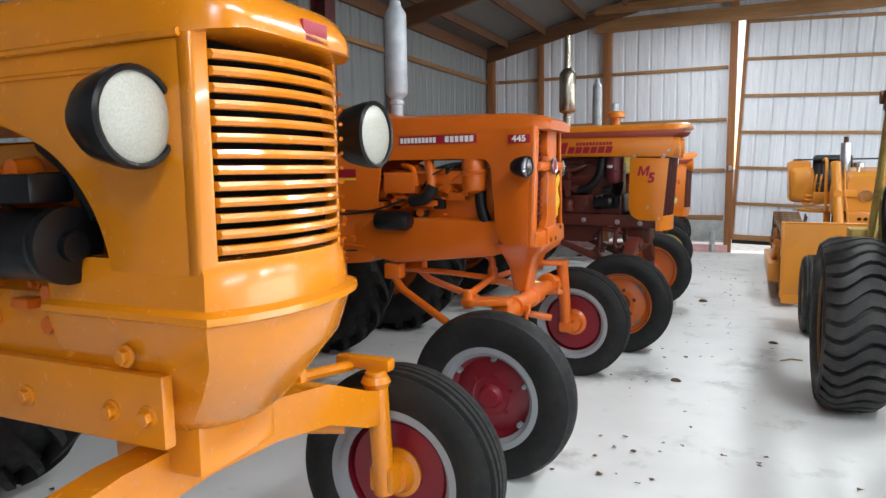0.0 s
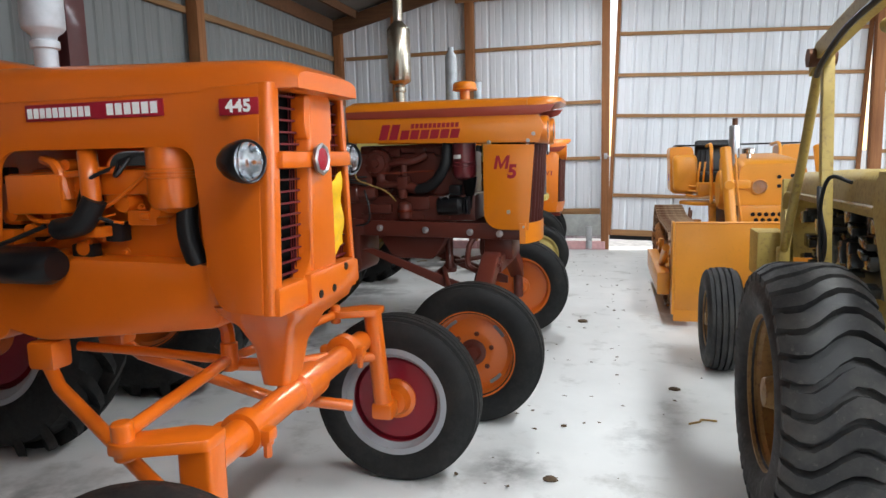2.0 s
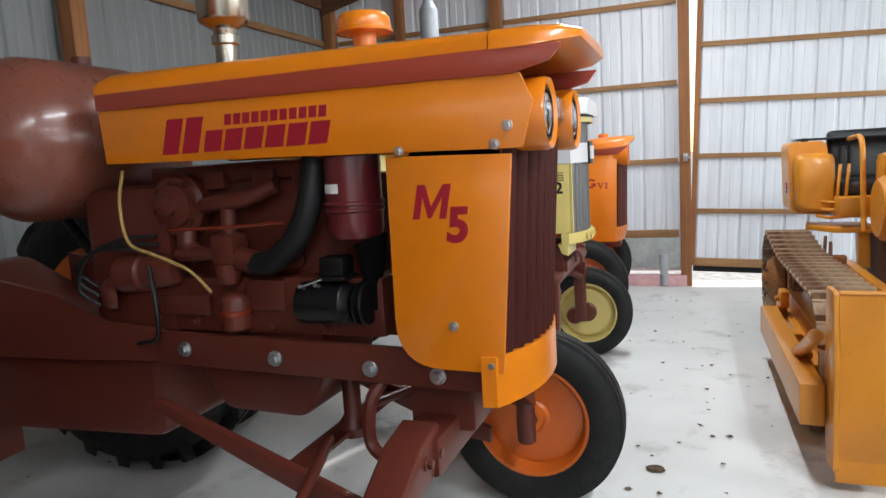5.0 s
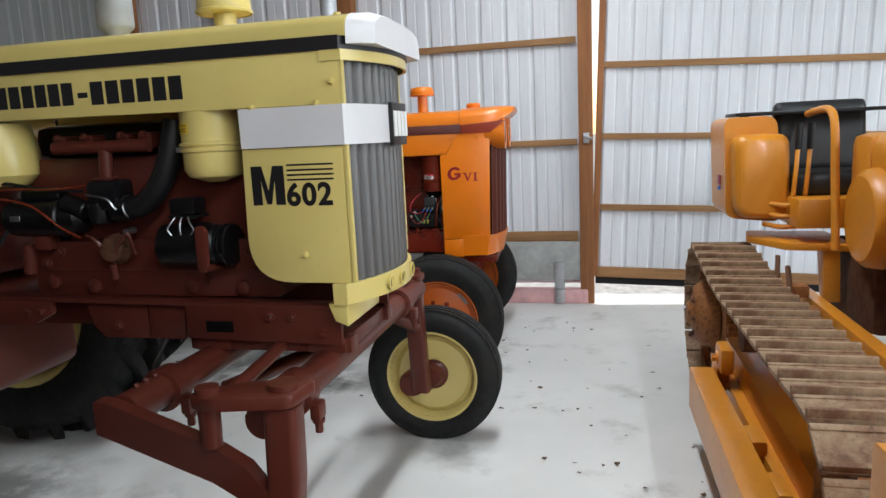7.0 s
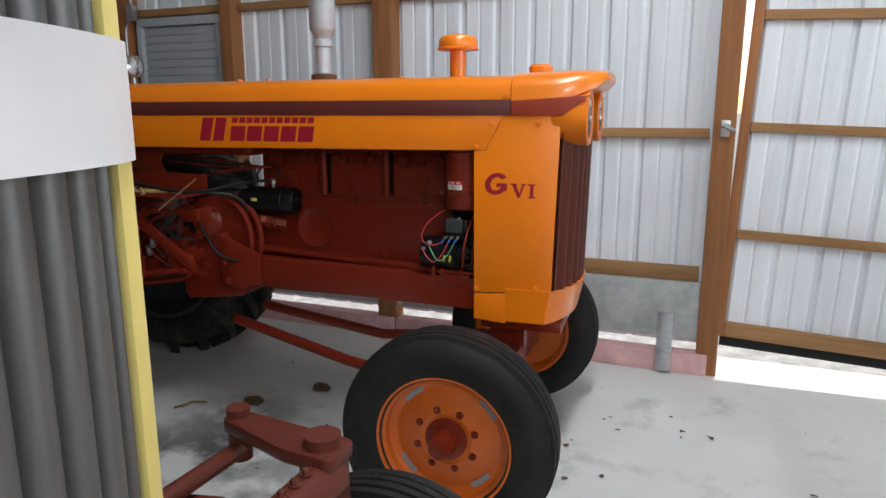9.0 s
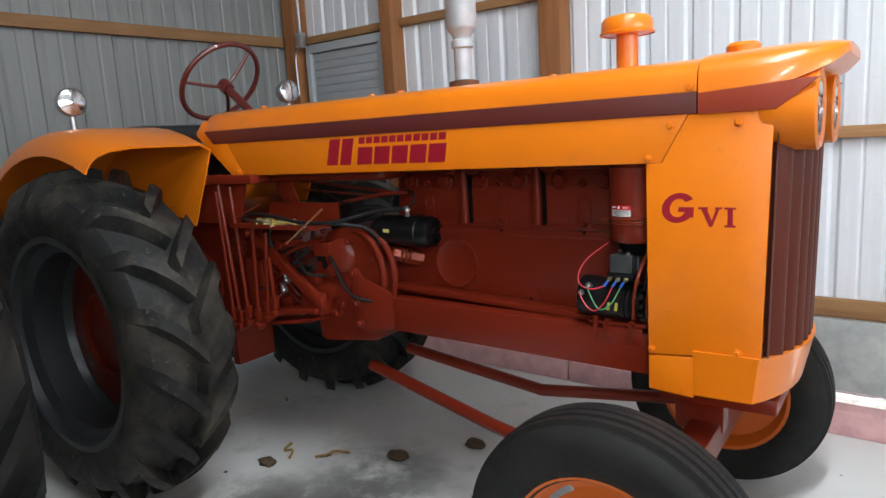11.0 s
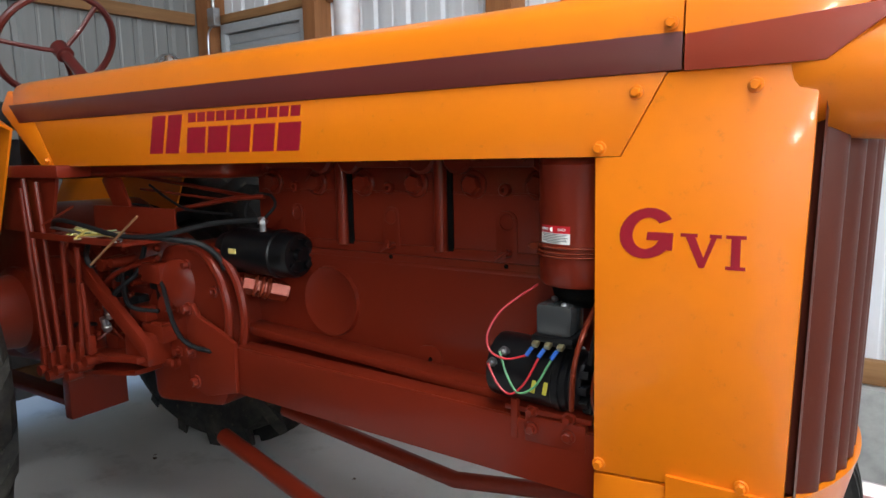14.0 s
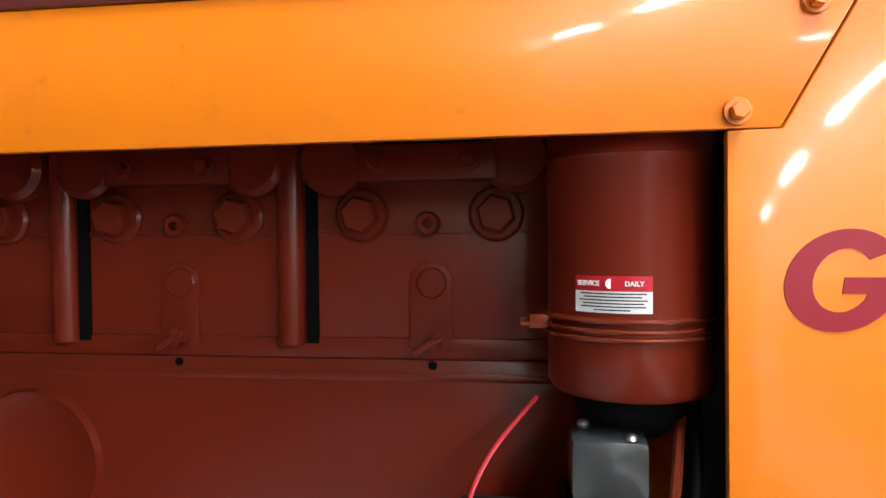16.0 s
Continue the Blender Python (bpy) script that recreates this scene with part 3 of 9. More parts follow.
# ---- parts that several machines share ----
def tyre_section(R, W, rim, grooves=0):
    """Half a turn of a tyre's section as (radius, across)."""
    h = R - rim
    left = [(rim - 0.012, -0.33 * W), (rim + 0.004, -0.40 * W), (rim + 0.22 * h, -0.47 * W), (rim + 0.50 * h, -0.50 * W), (rim + 0.74 * h, -0.47 * W), (rim + 0.89 * h, -0.40 * W)]
    crown = []
    if grooves:
        n = grooves + 1
        w = 0.64 * W / n
        for i in range(n):
            a = -0.32 * W + i * w
            lift = 1 - 0.05 * abs((i + 0.5) / n * 2 - 1) ** 2
            r = rim + h * lift
            crown += [(r - 0.016, a + 0.04 * w), (r, a + 0.14 * w), (r, a + 0.80 * w), (r - 0.016, a + 0.90 * w)]
    else:
        crown = [(rim + h * (1 - 0.10 * abs(u) ** 2.4), 0.34 * W * u) for u in (-1, -0.66, -0.33, 0, 0.33, 0.66, 1)]
    return left + crown + [(r, -a) for r, a in left[::-1]]


def put_wheel(parent, c, R, W, rim, out, rim_mat, hub_mat, tyre_mat=None, grooves=3, dish=0.1, band_mat=None, bolts=6, hub_r=0.045, hub_len=0.07, lugs=0, slots=0, lean=0.0, flat=0.0, clamps=0):
    """A wheel on a cross axle; out is the side (-1 or 1) that its dish faces."""
    x, y, z = c
    o, ax = (0, 0, 0), (0, out, 0)
    bm = bmesh.new()
    k = rim
    lathe(bm, [(k + 0.020, 0.42 * W), (k + 0.020, 0.405 * W), (k, 0.395 * W), (k - 0.004, 0.30 * W), (k * 0.93, 0.26 * W), (k * 0.92, 0.12 * W), (k * 0.90, dish * W), (k * 0.80, (dish - 0.05) * W), (k * 0.52, (dish + 0.05) * W), (k * 0.40, (dish + 0.08) * W), (k * 0.30, (dish + 0.02) * W), (0.0, (dish + 0.02) * W), (0.0, (dish - 0.06) * W), (k * 0.80, (dish - 0.14) * W), (k * 0.91, -0.05 * W), (k * 0.95, -0.3 * W), (k, -0.395 * W), (k + 0.02, -0.42 * W)], o, ax, 40, cap=False)
    wheel = part("wheel", bm, rim_mat, parent)
    wheel.matrix_basis = pose(x, y, z, lean, 0, 0)
    bm = lathe(bmesh.new(), tyre_section(R, W, rim + 0.004, grooves), o, ax, 64, cap=False)
    if flat:
        for v in bm.verts:
            if v.co.z < -(R - flat):
                v.co.y *= 1 + 1.4 * (-(R - flat) - v.co.z) / flat * 0.14
                v.co.z = -(R - flat) + (v.co.z + (R - flat)) * 0.15
    tyre = part("tyre", bm, tyre_mat or RUBBER, wheel)
    if lugs:
        part("tread", lug_tread(R, W, rim, lugs), tyre_mat or RUBBER, wheel)
    if band_mat:
        for sd in (1, -1):
            bm = lathe(bmesh.new(), [(k + 0.023, sd * 0.40 * W), (k + 0.023, sd * 0.43 * W), (k - 0.006, sd * 0.43 * W), (k - 0.012, sd * 0.34 * W), (k * 0.88, sd * 0.28 * W), (k * 0.88, sd * 0.25 * W)], o, ax, 40, cap=False)
            part("rim_band", bm, band_mat, wheel)
    bm = bmesh.new()
    s = dish * W
    lathe(bm, [(hub_r * 1.9, 0.0), (hub_r * 1.9, s + 0.012), (hub_r * 1.25, s + 0.018), (hub_r * 1.1, s + hub_len * 0.7), (hub_r * 0.9, s + hub_len), (0.0, s + hub_len * 1.05)], o, ax, 24, cap=False)
    part("hub", bm, hub_mat, wheel)
    bm = lathe(bmesh.new(), [(hub_r * 1.9, s - 0.01), (hub_r * 1.9, s - 0.06 * W - 0.02), (hub_r * 1.5, s - 0.06 * W - 0.03), (hub_r * 1.2, s - 0.06 * W - 0.07), (0.0, s - 0.06 * W - 0.075)], o, ax, 24, cap=False)
    part("inner_hub", bm, hub_mat, wheel)
    if bolts:
        bm = bmesh.new()
        for i in range(bolts):
            a = 2 * math.pi * i / bolts + 0.3
            bolt(bm, (math.cos(a) * k * 0.46, out * (s + 0.06 * W), math.sin(a) * k * 0.46), ax, 0.010, 0.010)
        each("wheel_bolt", bm, hub_mat, wheel)
    if clamps:
        bm = bmesh.new()
        for i in range(clamps):
            a = 2 * math.pi * i / clamps + 0.4
            box(bm, (math.cos(a) * k * 0.87, out * (0.20 * W), math.sin(a) * k * 0.87), (0.040, 0.030, 0.022), 0.004, (0, -math.degrees(a), 0))
            bolt(bm, (math.cos(a) * k * 0.83, out * (0.20 * W + 0.012), math.sin(a) * k * 0.83), ax, 0.009, 0.014)
        each("rim_clamp", bm, GREY_RIM, wheel)
    # solid pale blocks, coloured like the lit floor seen through the wheel
    if slots:
        for i in range(slots):
            bm = bmesh.new()
            for j in range(5):
                a = 2 * math.pi * i / slots + 0.7 + (j - 2) * 0.075
                box(bm, (math.cos(a) * k * 0.815, out * (dish - 0.035) * W, math.sin(a) * k * 0.815), (k * 0.075, 0.008, k * 0.09), 0, (0, -math.degrees(a), 0))
            part("slot", bm, GREY_RIM, wheel)
    return wheel


def lug_tread(R, W, rim, n, height=0.072):
    """Slanted bars in two rows that point into each other."""
    bm = bmesh.new()
    h = R - rim
    prof = [(r, a) for r, a in tyre_section(R, W, rim, 0) if a >= -1e-6][0:]
    us = [i / 5 for i in range(6)]

    def radius(a):
        u = min(1.0, abs(a) / (0.34 * W))
        return rim + h * (1 - 0.10 * u ** 2.4) if abs(a) <= 0.34 * W else rim + h * (0.90 - 0.42 * ((abs(a) / W - 0.34) / 0.14) ** 1.4)
    for side in (-1, 1):
        for i in range(n):
            p0 = 2 * math.pi * (i + (0.5 if side > 0 else 0)) / n
            ring = []
            for u in us:
                a = side * (-0.02 + u * 0.50) * W
                a = max(-0.485 * W, min(0.485 * W, a))
                phi = p0 + 0.34 * u ** 0.9
                wd = 0.052 + 0.016 * u
                r0 = radius(a) - 0.012
                r1 = radius(a) + height * (1.0 if u < 0.85 else 0.7)
                ring.append([(r0, phi - wd, a), (r1, phi - wd * 0.72, a), (r1, phi + wd * 0.72, a), (r0, phi + wd, a)])
            secs = [[(math.cos(p) * r, a, math.sin(p) * r) for r, p, a in s] for s in ring]
            loft(bm, secs)
    return bm


def head_lamp(parent, p, r, depth, shell_mat, lens_mat=None, ring_mat=None, name="headlight", axis=(1, 0, 0)):
    """A bowl with a chromed ring and a ribbed lens, facing along axis."""
    prof = [(r * 0.15, -depth), (r * 0.55, -depth * 0.92), (r * 0.86, -depth * 0.6), (r * 1.0, -depth * 0.2), (r * 1.02, 0.0), (r * 0.96, 0.006), (r * 0.90, 0.004), (r * 0.88, -0.012)]
    sh = part(name, lathe(bmesh.new(), prof, p, axis, 28, cap=False), shell_mat, parent)
    part("reflector", lathe(bmesh.new(), [(r * 0.9, -0.006), (r * 0.7, -depth * 0.35), (r * 0.3, -depth * 0.6), (0, -depth * 0.62)], p, axis, 24, cap=False), CHROME, sh)
    part("lens", lathe(bmesh.new(), [(0, 0.012), (r * 0.4, 0.010), (r * 0.75, 0.004), (r * 0.90, -0.004), (r * 0.90, -0.008), (0, 0.004)], p, axis, 24, cap=False), lens_mat or LENS, sh)
    if ring_mat:
        part("ring", lathe(bmesh.new(), [(r * 0.88, 0.0), (r * 0.93, 0.010), (r * 1.03, 0.008), (r * 1.06, -0.004), (r * 1.02, -0.012)], p, axis, 28, cap=False), ring_mat, sh)
    return sh


def muffler(parent, x, y, z0, z1, z2, r, pipe=0.032, mat=None, name="exhaust_pipe", top=0.0):
    """A pipe from z0, a can from z1 to z2 and, if given, a tail pipe up to top."""
    bm = lathe(bmesh.new(), [(pipe, z0), (pipe, z1 - 0.05), (pipe * 1.25, z1 - 0.045), (pipe * 1.25, z1 - 0.02), (pipe, z1 - 0.015), (pipe * 1.1, z1), (r * 0.92, z1 + 0.02), (r, z1 + 0.03), (r, z2 - 0.03), (r * 0.9, z2 - 0.012), (pipe, z2 + 0.03 if top else z2)] + ([(pipe * 0.9, top), (pipe * 0.7, top), (pipe * 0.7, z2)] if top else [(0, z2 - 0.003)]), (x, y, 0), (0, 0, 1), 28, cap=False)
    return part(name, bm, mat or STEEL, parent)


def steering_wheel(parent, c, r, tilt, rim_mat, column=(0.6, -0.5)):
    """Rim, three spokes and hub; tilt leans the face back."""
    m = Matrix.Translation(c) @ Euler((0, radians(-tilt), 0)).to_matrix().to_4x4()
    bm = bmesh.new()
    tube(bm, [m @ Vector((math.cos(a) * r, math.sin(a) * r, 0)) for a in [2 * math.pi * k / 40 for k in range(40)]], 0.013, 8, closed=True)
    for a in (0.5, 0.5 + 2.094, 0.5 + 4.189):
        tube(bm, [m @ Vector((0, 0, -0.045)), m @ Vector((math.cos(a) * r * 0.5, math.sin(a) * r * 0.5, -0.03)), m @ Vector((math.cos(a) * r, math.sin(a) * r, 0))], 0.009, 6)
    cyl(bm, m @ Vector((0, 0, -0.07)), m @ Vector((0, 0, -0.015)), 0.032, seg=16)
    sw = part("steering_wheel", bm, rim_mat, parent)
    bm = cyl(bmesh.new(), m @ Vector((0, 0, -0.06)), m @ Vector((0, 0, -0.75)), 0.02, seg=12)
    part("steering_column", bm, rim_mat, parent)
    return sw


def cap_stack(parent, x, y, z0, z1, r, mat, name="air_precleaner"):
    bm = lathe(bmesh.new(), [(r * 0.42, z0), (r * 0.42, z1 - r * 0.75), (r * 0.95, z1 - r * 0.72), (r, z1 - r * 0.6), (r * 0.98, z1 - r * 0.25), (r * 0.85, z1 - r * 0.08), (r * 0.5, z1), (0, z1 + 0.004)], (x, y, 0), (0, 0, 1), 24, cap=False)
    lathe(bm, [(r * 1.04, z1 - r * 0.74), (r * 1.06, z1 - r * 0.66), (r * 1.0, z1 - r * 0.62)], (x, y, 0), (0, 0, 1), 24, cap=False)
    return part(name, bm, mat, parent)


def fender(parent, c, R, y0, y1, mat, a0=-20, a1=150):
    """A rolled mudguard over a rear wheel."""
    secs = []
    for k in range(19):
        a = radians(a0 + (a1 - a0) * k / 18)
        q = []
        for dr, yy in ((-0.085, y0), (-0.045, y0 + math.copysign(0.008, y1 - y0)), (-0.01, y0 + math.copysign(0.035, y1 - y0)), (0.012, y0 + math.copysign(0.09, y1 - y0)), (0.022, y0 + math.copysign(0.18, y1 - y0)), (0.018, y1 - math.copysign(0.06, y1 - y0)), (-0.01, y1), (-0.40, y1)):
            q.append((c[0] + math.cos(a) * (R + dr), yy, c[1] + math.sin(a) * (R + dr)))
        secs.append(q)
    bm = loft(bmesh.new(), secs, closed=False, caps=False)
    return part("fender", solidify(bm, 0.008), mat, parent)


def hood_shell(stations, half, z_edge, z_top, n=9, flat=0.55):
    """Rounded hood over stations along x; half and heights are functions of x."""
    secs = []
    for x in stations:
        w, e, t = half(x), z_edge(x), z_top(x)
        q = [(x, -w, e - 0.002)]
        for k in range(n + 1):
            a = math.pi * k / n
            ca, sa = -math.cos(a), math.sin(a)
            q.append((x, w * math.copysign(abs(ca) ** flat, ca), e + (t - e) * abs(sa) ** flat))
        q.append((x, w, e - 0.002))
        secs.append(q)
    return loft(bmesh.new(), secs, closed=True, caps=True)


def canister(parent, x, y, z0, z1, r, mat, name="air_cleaner", cup=0.085):
    f = z0 + cup
    bm = lathe(bmesh.new(), [(r * 0.3, z0 - 0.03), (r * 0.85, z0 - 0.012), (r, z0 + 0.01), (r, f), (r * 1.07, f + 0.004), (r * 1.07, f + 0.010), (r * 1.01, f + 0.013), (r * 1.01, f + 0.019), (r * 1.08, f + 0.022), (r * 1.08, f + 0.029), (r, f + 0.033), (r, z1), (r * 0.9, z1 + 0.01), (0, z1 + 0.01)], (x, y, 0), (0, 0, 1), 32, cap=False)
    return part(name, bm, mat, parent)


def generator(parent, p, length, r, mat=None, name="generator", axis=(1, 0, 0)):
    """A black can with end caps, a band and a fan."""
    L = length
    bm = lathe(bmesh.new(), [(0, 0), (r * 0.5, 0.0), (r * 0.92, 0.012), (r, 0.03), (r, L * 0.30), (r * 1.03, L * 0.31), (r * 1.03, L * 0.36), (r, L * 0.37), (r, L * 0.82), (r * 0.93, L * 0.83), (r * 0.93, L * 0.87), (r * 1.05, L * 0.88), (r * 1.05, L * 0.93), (r * 0.4, L * 0.94), (r * 0.4, L), (0, L)], p, axis, 28, cap=False)
    return part(name, bm, mat or BLACK, parent)


def corrugated_front(bm, x_side, x_front, half, z0, z1, n, depth=0.016, lean=0.0):
    """A bowed grille of upright ribs, from one side to the other."""
    cols = []
    m = n * 8
    for i in range(m + 1):
        u = -1 + 2 * i / m
        x = x_front - (x_front - x_side) * abs(u) ** 2.2
        d = depth * abs(math.cos(math.pi * n * (i / m))) ** 0.6
        cols.append((x + d, u * half))
    for a, b in zip(cols, cols[1:]):
        v = [bm.verts.new((a[0], a[1], z0)), bm.verts.new((b[0], b[1], z0)), bm.verts.new((b[0] - lean, b[1], z1)), bm.verts.new((a[0] - lean, a[1], z1))]
        bm.faces.new(v)
    bmesh.ops.remove_doubles(bm, verts=bm.verts, dist=1e-5)
    return bm


def nose_band(bm, x_side, x_front, half, z0, z1, t=0.02, back=0.10, n=16, lean=0.0):
    """A solid strip bent round the nose."""
    outer, inner = [], []
    pts = [(x_side - back, -half)] + [(x_front - (x_front - x_side) * abs(u) ** 2.2, u * half) for u in [-1 + 2 * i / n for i in range(n + 1)]] + [(x_side - back, half)]
    secs = []
    for i, (x, y) in enumerate(pts):
        a, b = pts[max(i - 1, 0)], pts[min(i + 1, len(pts) - 1)]
        d = Vector((b[0] - a[0], b[1] - a[1], 0)).normalized()
        nx, ny = d.y, -d.x
        secs.append([(x, y, z0), (x + nx * t, y + ny * t, z0), (x + nx * t - lean, y + ny * t, z1), (x - lean, y, z1)])
    return loft(bm, secs)


def small_engine_bits(parent, x0, x1, y, z0, z1, mat, seed, n=26):
    """Bosses, covers, pipes and bolts that crowd the side of an engine, with black boxes for dark gaps."""
    r = random.Random(seed)
    bm = bmesh.new()
    for i in range(n):
        x, z = r.uniform(x0, x1), r.uniform(z0, z1)
        s = r.uniform(0.02, 0.055)
        if r.random() < 0.5:
            cyl(bm, (x, y + 0.02, z), (x, y - r.uniform(0.01, 0.07), z), s * 0.7, s * 0.55, 12)
        else:
            box(bm, (x, y, z), (s * r.uniform(1.2, 2.4), r.uniform(0.04, 0.14), s * r.uniform(0.8, 1.8)), 0.006)
    # black boxes and hoses: part fittings, part stand-in for shade in gaps
    dark = bmesh.new()
    for i in range(n // 3):
        x, z = r.uniform(x0, x1), r.uniform(z0, z1)
        box(dark, (x, y + 0.01, z), (r.uniform(0.03, 0.09), r.uniform(0.03, 0.06), r.uniform(0.03, 0.08)), 0.008)
    for i in range(3):
        a = Vector((r.uniform(x0, x1), y - 0.05, r.uniform(z0, z1)))
        b = a + Vector((r.uniform(-0.3, 0.3), 0, r.uniform(-0.2, 0.2)))
        tube(dark, [a, (a + b) / 2 + Vector((0, -0.04, r.uniform(-0.08, 0.03))), b], 0.007, 6)
    each("black_fitting", dark, HOSE, parent)
    for i in range(n // 2):
        bolt(bm, (r.uniform(x0, x1), y - 0.004, r.uniform(z0, z1)), (0, -1, 0), 0.009, 0.012)
    each("engine_fitting", bm, mat, parent)
    bm = bmesh.new()
    for i in range(5):
        a = Vector((r.uniform(x0, x1), y - 0.03, r.uniform(z0, z1)))
        b = Vector((r.uniform(x0, x1), y - 0.03, r.uniform(z0, z1)))
        tube(bm, [a, (a + b) / 2 + Vector((0, -0.03, r.uniform(-0.06, 0.04))), b], r.choice((0.004, 0.006, 0.009)), 6)
    each("fuel_line", bm, mat, parent)


def driver_place(parent, x, mat, wheel_c, wheel_r, wheel_mat, tilt=28):
    """Seat, platform, drawbar and steering wheel at the rear."""
    bm = bmesh.new()
    box(bm, (x, 0, 1.16), (0.44, 0.46, 0.09), 0.035)
    seat = part("seat", bm, SEAT, parent)
    part("backrest", box(bmesh.new(), (x - 0.24, 0, 1.36), (0.08, 0.46, 0.34), 0.03, (0, -12, 0)), SEAT, seat)
    bm = bmesh.new()
    box(bm, (x - 0.05, 0, 0.86), (0.26, 0.30, 0.50), 0.03)
    part("seat_post", bm, mat, parent)
    steering_wheel(parent, wheel_c, wheel_r, tilt, wheel_mat)


def rear_end(parent, x, mat, half, z=0.80, front=2.75):
    """Gearbox, axle housings and drawbar."""
    bm = bmesh.new()
    prism(bm, rounded([(x - 0.30, z - 0.22), (front, z - 0.16), (front, z + 0.22), (x + 0.55, z + 0.26), (x + 0.2, z + 0.42), (x - 0.30, z + 0.34)], 0.06), "y", -0.20, 0.20, 0.03)
    for s in (-1, 1):
        cyl(bm, (x, s * 0.18, z), (x, s * (half - 0.2), z), 0.15, 0.10, 20)
        lathe(bm, [(0.17, 0), (0.17, 0.03), (0.12, 0.05)], (x, s * 0.19, z), (0, s, 0), 20)
    part("transmission", bm, mat, parent)
    bm = bmesh.new()
    box(bm, (x - 0.45, 0, 0.42), (0.9, 0.09, 0.03), 0.006)
    box(bm, (x + 0.1, 0, 0.56), (0.05, 0.24, 0.30), 0.006)
    part("drawbar", bm, mat, parent)


def letter_m(x, y, z, w, h, stroke, material, parent, name="model_letter", lean=0.0):
    """A bold capital M lying on a side panel, x its middle and z its middle."""
    a, b, s = x - w / 2, z - h / 2, stroke
    pts = [(0, 0), (0, h), (s * 1.15, h), (w / 2, h * 0.36), (w - s * 1.15, h), (w, h), (w, 0), (w - s, 0), (w - s, h * 0.64), (w / 2 + s * 0.25, 0.02 * h), (w / 2 - s * 0.25, 0.02 * h), (s, h * 0.64), (s, 0)]
    return part(name, prism(bmesh.new(), [(a + u + lean * v, b + v) for u, v in pts], "y", y - 0.0012, y), material, parent)


def wide_g(x, y, z, a, b, material, parent):
    """A bold, wide capital G leaning forward, on a side panel; x, z its middle."""
    pts = []
    for k in range(29):
        t = radians(36 + (322 - 36) * k / 28)
        pts.append((a * math.cos(t), b * math.sin(t)))
    pts += [(a * 0.99, -b * 0.62), (a * 0.94, b * 0.06), (a * 0.02, b * 0.06), (a * 0.02, -b * 0.26), (a * 0.46, -b * 0.26)]
    for k in range(25):
        t = radians(320 - (320 - 40) * k / 24)
        pts.append((a * 0.52 * math.cos(t), b * 0.62 * math.sin(t)))
    return part("letter_g", prism(bmesh.new(), [(x + u + 0.14 * v, z + v) for u, v in pts], "y", y - 0.0012, y), material, parent)


def serif_vi(x, y, z, h, material, parent):
    """A serifed roman VI on a side panel; x is the left of the V, z its foot."""
    w, s, e, t = h * 1.02, h * 0.25, h * 0.09, h * 0.10
    v = [(0.02 * h, h), (s * 1.15, h), (w * 0.56, h * 0.30), (w * 0.80, h), (w * 0.95, h), (w * 0.58, 0), (w * 0.44, 0)]
    bm = prism(bmesh.new(), [(x + a, z + b) for a, b in v], "y", y - 0.0012, y)
    prism(bm, [(x - e, z + h - t), (x + s * 1.15 + e * 1.2, z + h - t), (x + s * 1.15 + e * 1.2, z + h), (x - e, z + h)], "y", y - 0.0014, y)
    prism(bm, [(x + w * 0.72, z + h - t), (x + w * 1.04, z + h - t), (x + w * 1.04, z + h), (x + w * 0.72, z + h)], "y", y - 0.0014, y)
    part("letter_v", bm, material, parent)
    u = x + w * 1.30
    bm = prism(bmesh.new(), [(u, z), (u + s, z), (u + s, z + h), (u, z + h)], "y", y - 0.0012, y)
    for b in (z, z + h - t):
        prism(bm, [(u - e * 1.6, b), (u + s + e * 1.6, b), (u + s + e * 1.6, b + t), (u - e * 1.6, b + t)], "y", y - 0.0014, y)
    part("letter_i", bm, material, parent)


